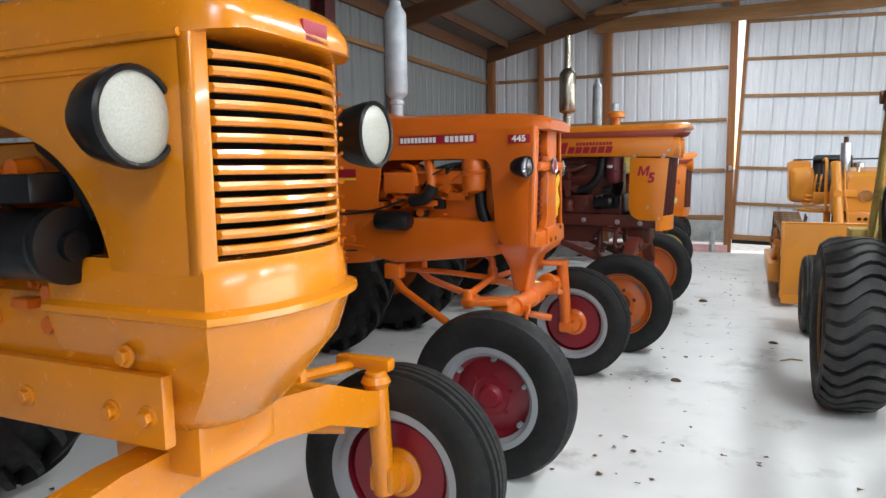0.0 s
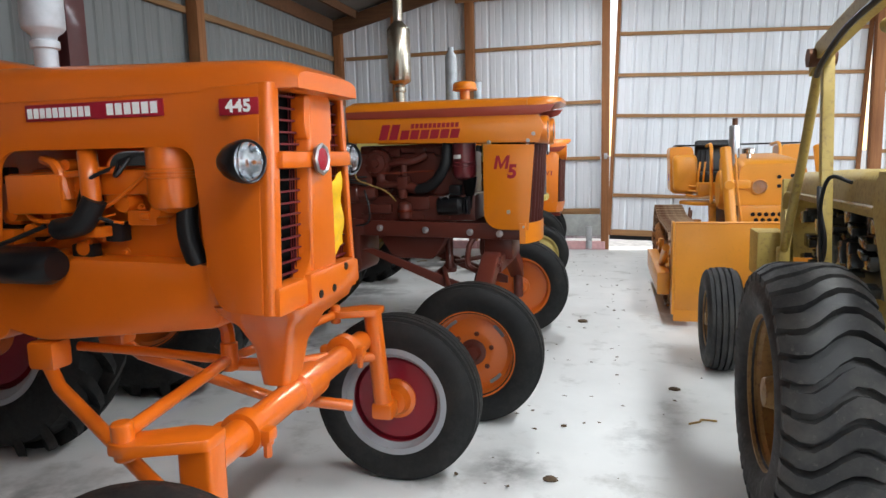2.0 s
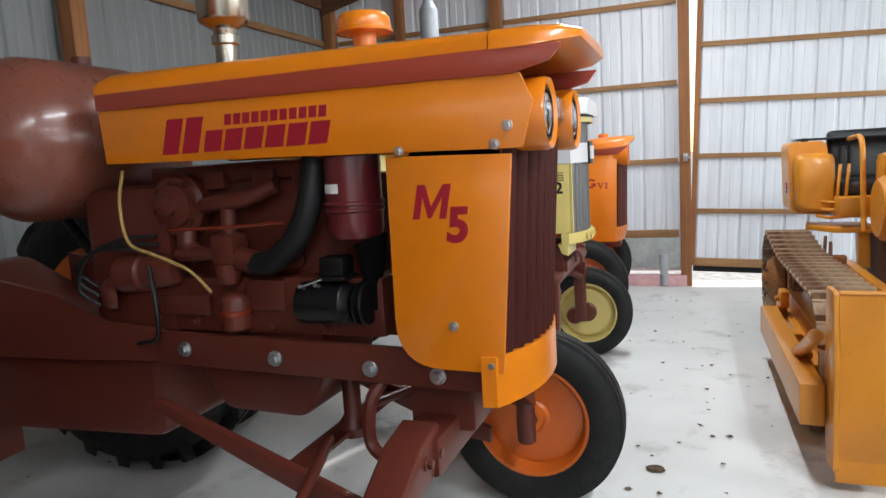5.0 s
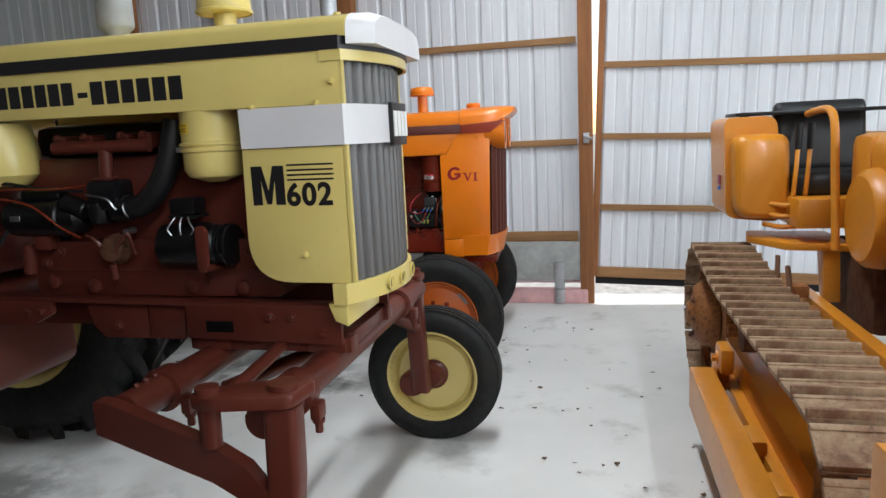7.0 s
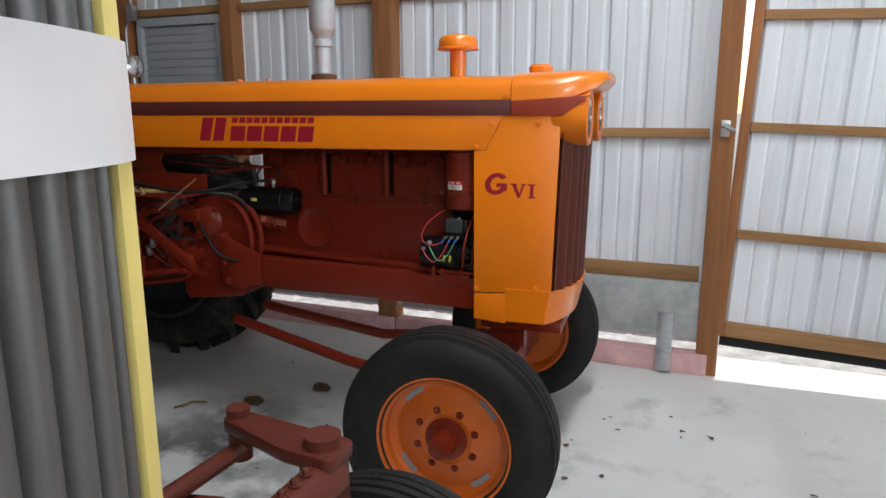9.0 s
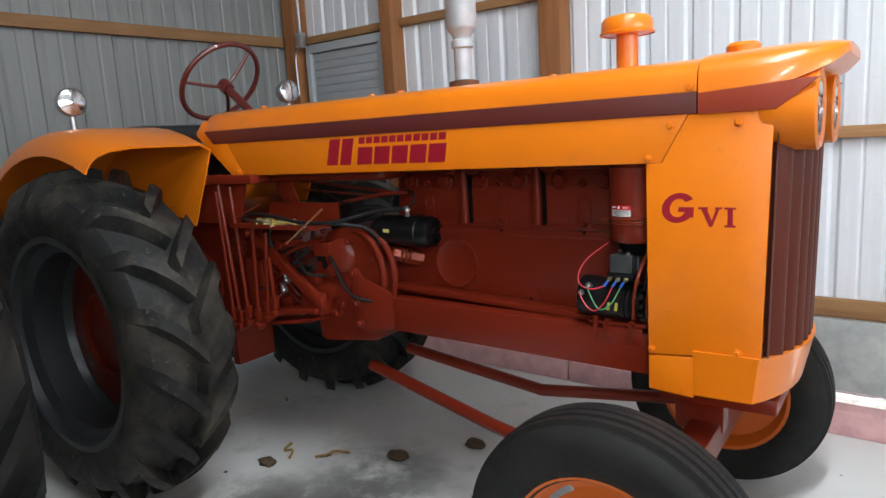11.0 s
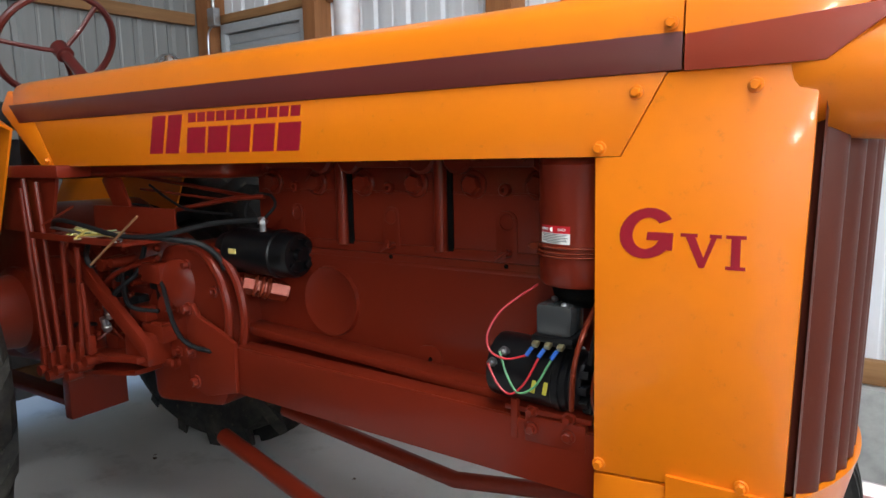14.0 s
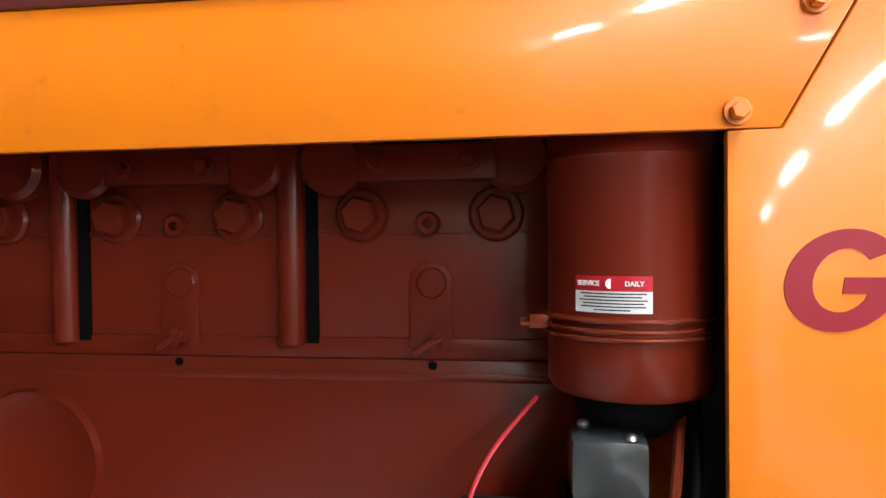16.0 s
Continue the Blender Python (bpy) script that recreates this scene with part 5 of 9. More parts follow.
    part("hose_clip", tube(bmesh.new(), [(4.118, -0.20, 1.16), (4.108, -0.25, 1.09), (4.098, -0.255, 1.03)], 0.006, 8), HOSE, T)
    bm = bmesh.new()
    box(bm, (4.00, -0.185, 0.905), (0.19, 0.10, 0.012), 0.003)
    box(bm, (3.93, -0.235, 0.885), (0.016, 0.014, 0.085), 0.003)
    box(bm, (4.02, -0.235, 0.870), (0.13, 0.014, 0.055), 0.003)
    each("generator_bracket", bm, BROWN, T)
    bm = bmesh.new()
    for x in (3.97, 4.05):
        bolt(bm, (x, -0.242, 0.872), (0, -1, 0), 0.010, 0.010)
        bolt(bm, (x, -0.235, 0.908), (0, -1, 0), 0.009, 0.016)
    each("bracket_bolt", bm, BROWN, T)
    # fuel tank end, tool tray, wires and levers by the driver
    part("fuel_tank", box(bmesh.new(), (2.70, -0.06, 1.435), (0.74, 0.34, 0.13), 0.05, seg=4), BROWN, T)
    tray = part("tool_tray", box(bmesh.new(), (2.54, -0.285, 1.192), (0.50, 0.17, 0.010), 0.002), BROWN, T)
    part("tray_lip", prism(bmesh.new(), [(2.29, 1.186), (2.73, 1.186), (2.79, 1.206), (2.29, 1.206)], "y", -0.374, -0.3705, 0.001), BROWN, tray)
    part("tray_back", box(bmesh.new(), (2.575, -0.200, 1.240), (0.43, 0.006, 0.080), 0.001), BROWN, tray)
    rr = random.Random(5)
    scraps = (CREAM, CREAM, plain("strip_yellow", (0.55, 0.42, 0.10), 0.6), plain("strip_olive", (0.20, 0.22, 0.10), 0.6), STEEL, plain("strip_tan", (0.38, 0.29, 0.17), 0.7))
    for i in range(17):
        bm = box(bmesh.new(), (2.36 + 0.36 * i / 17 + rr.uniform(-0.03, 0.03), -0.30 + rr.uniform(-0.05, 0.05), 1.2035 + 0.0022 * (i % 5)), (rr.uniform(0.05, 0.15), rr.uniform(0.008, 0.020), 0.005), 0.001, (rr.uniform(-6, 6), rr.uniform(-6, 6), rr.uniform(-45, 50)))
        part("loose_strip", bm, scraps[i % 6], T)
    bm = bmesh.new()
    tube(bm, [(2.30, -0.31, 1.215), (2.40, -0.345, 1.245), (2.56, -0.360, 1.240), (2.72, -0.345, 1.214), (2.86, -0.315, 1.215), (3.00, -0.235, 1.248), (3.115, -0.170, 1.258)], 0.0075)
    tube(bm, [(2.84, -0.320, 1.213), (2.90, -0.290, 1.205), (2.96, -0.245, 1.190), (2.995, -0.215, 1.150), (3.005, -0.205, 1.115)], 0.0085)
    tube(bm, [(3.130, -0.160, 1.262), (3.150, -0.140, 1.295), (3.120, -0.130, 1.322), (3.060, -0.130, 1.320), (3.030, -0.140, 1.285), (3.040, -0.150, 1.250)], 0.0045)
    tube(bm, [(2.46, -0.16, 1.36), (2.49, -0.18, 1.32), (2.52, -0.18, 1.29), (2.60, -0.16, 1.28)], 0.0040)
    tube(bm, [(2.60, -0.15, 1.345), (2.72, -0.17, 1.305), (2.82, -0.17, 1.275), (2.98, -0.15, 1.265)], 0.0040)
    each("battery_cable", bm, HOSE, T)
    part("cable_shoe", box(bmesh.new(), (3.118, -0.168, 1.258), (0.030, 0.016, 0.010), 0.003), STEEL, T)
    bm = bmesh.new()
    tube(bm, [(2.42, -0.10, 1.375), (3.02, -0.10, 1.312)], 0.006, smooth=False)
    tube(bm, [(2.74, -0.16, 1.272), (3.00, -0.16, 1.312), (3.10, -0.13, 1.318)], 0.007, smooth=False)
    tube(bm, [(2.52, -0.13, 1.33), (2.98, -0.13, 1.300)], 0.004, smooth=False)
    each("throttle_rod", bm, BROWN, T)
    part("tie_wire", tube(bmesh.new(), [(2.68, -0.405, 1.135), (2.86, -0.365, 1.275)], 0.0035, 6, smooth=False), plain("copper_wire", (0.45, 0.24, 0.12), 0.4, 0.6), T)
    part("lever_wire", tube(bmesh.new(), [(2.30, -0.34, 1.225), (2.42, -0.30, 1.285)], 0.0035, 6, smooth=False), BROWN, T)
    part("step_arm", prism(bmesh.new(), [(2.315, 1.125), (2.355, 1.150), (2.735, 0.885), (2.745, 0.835), (2.705, 0.845)], "y", -0.296, -0.270, 0.006), BROWN, T)
    bm = bmesh.new()
    for x, z0, z1, lean in ((2.175, 0.72, 1.34, 0.02), (2.225, 0.71, 1.37, 0.05), (2.285, 0.74, 1.36, 0.03), (2.350, 0.73, 1.20, -0.03), (2.415, 0.77, 1.16, -0.05), (2.47, 0.80, 1.05, 0.0)):
        tube(bm, [(x, -0.315, z0), (x - lean, -0.325, z1)], 0.0085, 8, smooth=False)
        cyl(bm, (x, -0.34, z0), (x, -0.29, z0), 0.018, seg=12)
        box(bm, (x, -0.315, z0 + 0.05), (0.026, 0.026, 0.06), 0.004)
    each("control_rod", bm, BROWN, T)
    bm = bmesh.new()
    box(bm, (2.45, -0.245, 0.800), (0.52, 0.13, 0.018), 0.003, (0, -7, 0))
    box(bm, (2.50, -0.245, 0.755), (0.34, 0.10, 0.016), 0.003, (0, -9, 0))
    box(bm, (2.66, -0.235, 0.850), (0.12, 0.10, 0.10), 0.02)
    box(bm, (2.30, -0.235, 0.90), (0.12, 0.08, 0.26), 0.02)
    each("linkage_bracket", bm, BROWN, T)
    for x, z in ((2.44, 1.03), (2.50, 0.945), (2.475, 0.90)):
        part("hose_fitting", lathe(bmesh.new(), [(0.0, -0.02), (0.014, -0.018), (0.016, 0.0), (0.012, 0.004), (0.012, 0.03), (0.0, 0.032)], (x, -0.262, z), (0.2, -0.4, 1), 14, cap=False), STEEL, T)
    bm = bmesh.new()
    tube(bm, [(2.44, -0.26, 1.06), (2.43, -0.28, 1.12), (2.40, -0.25, 1.17)], 0.009)
    tube(bm, [(2.50, -0.26, 0.97), (2.56, -0.27, 1.02), (2.62, -0.23, 1.08), (2.64, -0.21, 1.16)], 0.008)
    each("hydraulic_hose", bm, HOSE, T)
    rear_end(T, 1.79, BROWN, 0.75, 0.86, 2.36)
    small_engine_bits(T, 2.10, 2.78, -0.19, 0.80, 1.16, BROWN, 12, 40)
    # platform and seat
    part("platform_beam", box(bmesh.new(), (2.16, -0.285, 1.393), (0.52, 0.11, 0.040), 0.008), BROWN, T)
    part("platform_side", prism(bmesh.new(), [(1.95, 1.19), (2.27, 1.19), (2.33, 1.372), (1.95, 1.372)], "y", -0.300, -0.288, 0.002), BROWN, T)
    part("cowl_brace", prism(bmesh.new(), [(2.40, 1.36), (2.47, 1.42), (2.56, 1.25), (2.50, 1.21)], "y", -0.190, -0.178, 0.003), BROWN, T)
    part("dash", box(bmesh.new(), (2.05, 0, 1.50), (0.10, 0.50, 0.28), 0.02), BLACK, T)
    driver_place(T, 1.28, BROWN, (1.87, -0.01, 1.86), 0.215, BROWN_SHEET, 52)
    bm = box(bmesh.new(), (1.25, 0.0, 1.62), (0.50, 0.50, 0.10), 0.04)
    part("seat_cushion", bm, SEAT, T)
    for s in (-1, 1):
        put_wheel(T, (1.79, s * 0.73, 0.735), 0.68, 0.44, 0.455, s, DULL_RIM, BROWN, RUBBER_DIRTY, grooves=0, dish=-0.22, band_mat=DULL_RIM, lugs=18, hub_r=0.10)
        part("wheel_disc", lathe(bmesh.new(), [(0.0, -0.03), (0.30, -0.03), (0.40, -0.06), (0.40, -0.07), (0.0, -0.05)], (1.79, s * 0.73, 0.735), (0, s, 0), 32, cap=False), BROWN, T)
        yy = (-0.90, -0.34) if s < 0 else (0.90, 0.34)
        fender(T, (1.79, 0.735), 0.895, yy[0], yy[1], DEEP_ORANGE, 64, 195)
        pos = (1.49, -0.58, 1.785) if s < 0 else (1.72, 0.57, 1.835)
        fl = part("fender_lamp", lathe(bmesh.new(), [(0.0, -0.075), (0.03, -0.07), (0.055, -0.045), (0.066, 0.0), (0.066, 0.02), (0.060, 0.026)], pos, (1, -0.15, 0), 28, cap=False), STEEL, T, "chromed fender lamp")
        part("lens", lathe(bmesh.new(), [(0.060, 0.022), (0.03, 0.032), (0.0, 0.035)], pos, (1, -0.15, 0), 24, cap=False), CHROME, fl)
        part("lamp_stalk", cyl(bmesh.new(), (pos[0], pos[1], pos[2] - 0.17), (pos[0], pos[1], pos[2] - 0.05), 0.014, seg=10), STEEL, fl)
        put_wheel(T, (4.14, s * 0.685, 0.405), 0.405, 0.205, 0.245, s, ORANGE_RIM, BROWN if s < 0 else ORANGE_RIM, grooves=3, dish=0.10, bolts=8, hub_r=0.042, hub_len=0.10, slots=4)
    # front axle
    bm = bmesh.new()
    box(bm, (4.24, 0, 0.52), (0.10, 1.10, 0.10), 0.015)
    for s in (-1, 1):
        cyl(bm, (4.22, s * 0.56, 0.62), (4.20, s * 0.57, 0.36), 0.036, seg=14)
        cyl(bm, (4.20, s * 0.56, 0.405), (4.19, s * 0.70, 0.405), 0.03, seg=12)
        tube(bm, [(4.20, s * 0.42, 0.44), (3.5, s * 0.20, 0.44), (2.85, s * 0.13, 0.56)], 0.026, 10, smooth=False)
    box(bm, (4.22, 0, 0.62), (0.16, 0.20, 0.18), 0.02)
    part("front_axle", bm, BROWN, T)
    bm = box(bmesh.new(), (4.30, 0, 0.70), (0.34, 0.44, 0.05), 0.01)
    part("front_cradle", bm, BROWN, T)
    return T


tractor_six()


# ---- cream tractor with black stripe ----
def tractor_cream():
    T = thing("tractor", "cream yellow vintage tractor with black stripe and grey grille", "tractor", (0.035, 7.975, 0), 0.4)
    H = 0.285
    part("hood", hood_shell([3.0, 3.05, 3.4, 3.9, 4.30, 4.45], lambda x: H + 0.006, lambda x: 1.822, lambda x: 1.895 - (0.03 if x < 3.02 else 0), 14, 0.5), CREAM, T)
    part("nose_cap", hood_shell([4.452, 4.49, 4.515, 4.525], lambda x: H + 0.004 - max(0, x - 4.47) * 0.8, lambda x: 1.80, lambda x: 1.90 - max(0, x - 4.50) * 0.5, 14, 0.5), WHITE, T)
    bm = nose_band(bmesh.new(), 4.43, 4.515, H - 0.002, 1.785, 1.823, 0.010, 1.45)
    part("stripe", bm, DECAL_BLACK, T)
    bm = nose_band(bmesh.new(), 4.43, 4.510, H - 0.004, 1.755, 1.785, 0.010, 0.06)
    part("nose_lip", bm, CREAM, T)
    for s in (-1, 1):
        ya, yb = (-H, -H + 0.012) if s < 0 else (H - 0.012, H)
        part("side_panel", prism(bmesh.new(), [(2.98, 1.786), (2.98, 1.648), (4.428, 1.636), (4.432, 1.786)], "y", ya, yb, 0.002), CREAM, T)
        part("front_panel", prism(bmesh.new(), rounded([(4.105, 1.52), (4.095, 1.12), (4.419, 1.118), (4.420, 1.52)], [0, 0.14, 0, 0], 8), "y", ya, yb, 0.002), CREAM, T)
        part("panel_edge", box(bmesh.new(), (4.428, s * (H - 0.010), 1.45), (0.016, 0.020, 0.66), 0.006), CREAM, T)
    bm = bmesh.new()
    for x, z in ((4.28, 1.205), (4.40, 1.70), (4.15, 1.64), (4.35, 1.642)):
        bolt(bm, (x, -H, z), (0, -1, 0), 0.007, 0.010)
    each("panel_bolt", bm, CREAM, T)
    # grille, white belt with its badge, bumper
    part("grille", corrugated_front(bmesh.new(), 4.395, 4.460, H - 0.010, 1.11, 1.77, 12, 0.026), GREY_MESH, T, "grey perforated grille with upright ribs", 60)
    part("belt", nose_band(bmesh.new(), 4.430, 4.492, H - 0.004, 1.522, 1.636, 0.012, 0.322), WHITE, T)
    bm = box(bmesh.new(), (4.507, -0.008, 1.578), (0.014, 0.150, 0.132), 0.003)
    badge = part("badge", bm, DECAL_BLACK, T)
    bm = bmesh.new()
    for y in (-0.063, -0.025, 0.013, 0.051):
        prism(bm, [(y - 0.014, 1.540), (y - 0.014, 1.618), (y + 0.014, 1.618), (y + 0.014, 1.540)], "x", 4.5135, 4.5175)
    each("badge_bar", bm, DECAL_WHITE, badge)
    bm = nose_band(bmesh.new(), 4.40, 4.49, H, 1.055, 1.118, 0.014, 0.035)
    part("bumper", bm, CREAM, T)
    bm = bmesh.new()
    for y in (-0.13, -0.05, 0.08):
        x = 4.505 - 0.09 * (abs(y) / H) ** 2.2
        lathe(bm, [(0.022, 0.0), (0.026, 0.006), (0.020, 0.008), (0.018, -0.02)], (x, y, 1.087), (1, 0, 0), 16, cap=False)
    each("bumper_ring", bm, CREAM, T)
    bm = bmesh.new()
    for y in (-0.13, -0.05, 0.08):
        x = 4.507 - 0.09 * (abs(y) / H) ** 2.2
        cyl(bm, (x - 0.01, y, 1.087), (x, y, 1.087), 0.017, seg=16)
    each("bumper_hole", bm, BLACK, T)
    part("nose_skirt", prism(bmesh.new(), [(4.34, 1.055), (4.40, 1.055), (4.40, 0.985), (4.36, 1.0)], "y", -H, -H + 0.30, 0.004), CREAM, T)
    letter_m(4.180, -H, 1.412, 0.104, 0.115, 0.030, DECAL_BLACK, T)
    lettering("model_number", "602", 0.090, DECAL_BLACK, T, SIDE(4.308, -H - 0.0008, 1.380), 0.003, spacing=1.1)
    bm = bmesh.new()
    for z in (1.470, 1.455, 1.441, 1.427):
        box(bm, (4.315, -H - 0.0006, z), (0.145, 0.0012, 0.005))
    blocks(bm, 3.02, 3.56, 1.680, 1.748, -H, 11, 0.2)
    blocks(bm, 3.615, 3.940, 1.677, 1.746, -H, 6, 0.2)
    box(bm, (3.585, -H - 0.0006, 1.708), (0.035, 0.0012, 0.016))
    each("brand_bar", bm, DECAL_BLACK, T)
    cap_stack(T, 3.93, 0, 1.88, 2.03, 0.088, CREAM)
    muffler(T, 3.515, 0.0, 1.86, 1.93, 2.56, 0.060, 0.03, DULL_STEEL, top=2.63)
    part("hood_bolt", bolt(bmesh.new(), (4.40, -0.2, 1.888), (0, 0, 1), 0.012), CREAM, T)
    # engine: dark block, tee manifold, black breather elbow and hose, starter, generator
    part("engine_block", box(bmesh.new(), (3.62, 0.06, 1.37), (0.86, 0.42, 0.30), 0.02), MAROON, T)
    part("crankcase", box(bmesh.new(), (3.68, 0.03, 1.145), (0.92, 0.44, 0.19), 0.012), MAROON, T)
    part("valve_cover", box(bmesh.new(), (3.60, 0.02, 1.575), (0.80, 0.22, 0.11), 0.035), BLACK, T)
    part("block_seam", box(bmesh.new(), (3.66, -0.191, 1.140), (0.86, 0.006, 0.006), 0.002), MAROON, T)
    part("manifold", tube(bmesh.new(), [(3.38, -0.20, 1.552), (3.737, -0.20, 1.548)], 0.021, 14, smooth=False), MAROON, T)
    part("manifold_stem", cyl(bmesh.new(), (3.570, -0.20, 1.540), (3.565, -0.20, 1.448), 0.022, seg=14), MAROON, T)
    part("manifold_flange", box(bmesh.new(), (3.565, -0.20, 1.446), (0.075, 0.05, 0.014), 0.003), MAROON, T)
    bm = bmesh.new()
    for x in (3.40, 3.50, 3.64, 3.72):
        box(bm, (x, -0.165, 1.565), (0.05, 0.07, 0.05), 0.008)
        bolt(bm, (x, -0.202, 1.585), (0, -1, 0), 0.008, 0.010)
    each("manifold_port", bm, MAROON, T)
    carb = part("carburettor", box(bmesh.new(), (3.575, -0.205, 1.395), (0.11, 0.10, 0.10), 0.020), BLACK, T)
    part("throat", cyl(bmesh.new(), (3.60, -0.21, 1.345), (3.66, -0.22, 1.352), 0.042, 0.040, 18), BLACK, carb)
    part("float_bowl", lathe(bmesh.new(), [(0, 1.30), (0.03, 1.305), (0.038, 1.33), (0.036, 1.37)], (3.545, -0.225, 0), (0, 0, 1), 18, cap=False), BLACK, carb)
    part("choke_rod", tube(bmesh.new(), [(3.52, -0.255, 1.40), (3.60, -0.262, 1.385), (3.63, -0.258, 1.35)], 0.004, 6), STEEL, carb)
    hose = part("radiator_hose", tube(bmesh.new(), [(3.635, -0.215, 1.350), (3.705, -0.22, 1.362), (3.770, -0.22, 1.420), (3.810, -0.21, 1.51), (3.830, -0.19, 1.62)], 0.036, 14), HOSE, T)
    part("hose_clamp", lathe(bmesh.new(), [(0.038, -0.006), (0.041, -0.004), (0.041, 0.004), (0.038, 0.006)], (3.650, -0.216, 1.352), (1, 0, 0.15), 20), STEEL, hose)
    sm = part("starter_motor", lathe(bmesh.new(), [(0, 0), (0.045, 0), (0.060, 0.010), (0.064, 0.03), (0.064, 0.20), (0.068, 0.205), (0.068, 0.220), (0.060, 0.225), (0.055, 0.28), (0.03, 0.30), (0, 0.30)], (3.175, -0.20, 1.325), (1, 0, 0), 28, cap=False), BLACK, T, "black starter motor")
    part("name_plate", box(bmesh.new(), (3.245, -0.2645, 1.328), (0.040, 0.002, 0.018), 0.0005), STEEL, sm)
    part("solenoid", cyl(bmesh.new(), (3.25, -0.21, 1.40), (3.40, -0.21, 1.40), 0.026, seg=16, bev=0.004), BLACK, sm)
    part("ignition_coil", cyl(bmesh.new(), (3.42, -0.23, 1.375), (3.50, -0.23, 1.345), 0.032, seg=16, bev=0.005), BLACK, T)
    bm = bmesh.new()
    tube(bm, [(3.10, -0.27, 1.39), (3.22, -0.285, 1.395), (3.33, -0.28, 1.37), (3.42, -0.27, 1.30), (3.49, -0.265, 1.262)], 0.0045, 6)
    tube(bm, [(3.08, -0.26, 1.41), (3.24, -0.26, 1.425), (3.40, -0.25, 1.42), (3.53, -0.24, 1.43)], 0.004, 6)
    each("fuel_pipe", bm, COPPER_RED, T)
    bm = bmesh.new()
    tube(bm, [(3.10, -0.25, 1.435), (3.22, -0.26, 1.445), (3.34, -0.25, 1.425), (3.50, -0.24, 1.41)], 0.006, 6)
    tube(bm, [(3.20, -0.24, 1.30), (3.16, -0.26, 1.24), (3.10, -0.25, 1.21)], 0.006, 6)
    each("wiring", bm, HOSE, T)
    # fuel pump with a rusty body and its pipes
    pump = part("fuel_pump", lathe(bmesh.new(), [(0, 0), (0.042, 0.0), (0.050, 0.010), (0.050, 0.026), (0.040, 0.034), (0.036, 0.060), (0.022, 0.066), (0, 0.068)], (3.575, -0.185, 1.215), (0, -1, 0), 24, cap=False), RUST, T, "rusty brown fuel pump")
    bm = bmesh.new()
    for k in range(6):
        a = radians(60 * k + 15)
        bolt(bm, (3.575 + math.cos(a) * 0.043, -0.212, 1.215 + math.sin(a) * 0.043), (0, -1, 0), 0.006, 0.008)
    each("pump_screw", bm, RUST, pump)
    bm = bmesh.new()
    tube(bm, [(3.50, -0.25, 1.265), (3.535, -0.262, 1.258), (3.56, -0.258, 1.23)], 0.006, 6)
    tube(bm, [(3.60, -0.25, 1.21), (3.63, -0.255, 1.25), (3.655, -0.25, 1.27), (3.66, -0.24, 1.235), (3.66, -0.23, 1.20)], 0.006, 6)
    tube(bm, [(3.58, -0.24, 1.17), (3.58, -0.235, 1.12)], 0.012, 8, smooth=False)
    each("pump_pipe", bm, MAROON, T)
    part("drain_cock", cyl(bmesh.new(), (3.635, -0.19, 1.275), (3.635, -0.235, 1.275), 0.012, 0.009, 10), STEEL, T)
    bm = bmesh.new()
    for x, z in ((3.835, 1.088), (4.015, 1.083), (3.30, 1.10), (3.46, 1.085)):
        lathe(bm, [(0.026, 0.0), (0.024, -0.016), (0.014, -0.022), (0.0, -0.022)], (x, -0.185, z), (0, 1, 0), 16, cap=False)
    for x, z in ((3.900, 1.112), (3.758, 1.175), (3.28, 1.165), (3.22, 1.215), (3.34, 1.205), (4.05, 1.20)):
        bolt(bm, (x, -0.190, z), (0, -1, 0), 0.012, 0.012)
    cyl(bm, (3.225, -0.20, 1.235), (3.215, -0.20, 1.130), 0.022, seg=14, bev=0.004)
    box(bm, (3.30, -0.20, 1.24), (0.06, 0.06, 0.05), 0.012)
    each("casting_boss", bm, MAROON, T)
    # frame: rails with a gap under the crankcase and plates hanging below
    for y in (-1, 1):
        prism_a, prism_b = min(y * 0.225, y * 0.245), max(y * 0.225, y * 0.245)
        part("frame_rail", prism(bmesh.new(), [(3.83, 0.925), (4.36, 0.912), (4.36, 1.022), (3.83, 1.040)], "y", prism_a, prism_b, 0.004), MAROON, T)
        part("rail_top", prism(bmesh.new(), [(2.95, 1.045), (4.36, 1.024), (4.36, 1.036), (2.95, 1.062)], "y", min(y * 0.17, y * 0.245), max(y * 0.17, y * 0.245), 0.003), MAROON, T)
        part("hanger_plate", prism(bmesh.new(), [(3.44, 1.030), (3.672, 1.028), (3.672, 0.915), (3.50, 0.915), (3.46, 0.955)], "y", min(y * 0.205, y * 0.222), max(y * 0.205, y * 0.222), 0.003), MAROON, T)
        part("hanger_plate", prism(bmesh.new(), [(3.678, 1.028), (3.815, 1.028), (3.805, 0.915), (3.678, 0.915)], "y", min(y * 0.208, y * 0.225), max(y * 0.208, y * 0.225), 0.003), MAROON, T)
        part("rear_rail", prism(bmesh.new(), [(2.90, 0.95), (3.25, 0.965), (3.32, 1.00), (3.32, 1.044), (2.90, 1.060)], "y", prism_a, prism_b, 0.004), MAROON, T)
    bm = bmesh.new()
    for x, z in ((3.09, 1.02), (3.22, 1.005), (3.28, 1.01), (4.125, 1.00), (4.20, 1.00), (3.58, 0.965), (4.30, 0.95)):
        bolt(bm, (x, -0.245, z), (0, -1, 0), 0.010, 0.010)
    each("rail_bolt", bm, MAROON, T)
    part("rail_slot", box(bmesh.new(), (3.948, -0.2445, 0.966), (0.095, 0.004, 0.036), 0.001), CORE_SHADE, T)
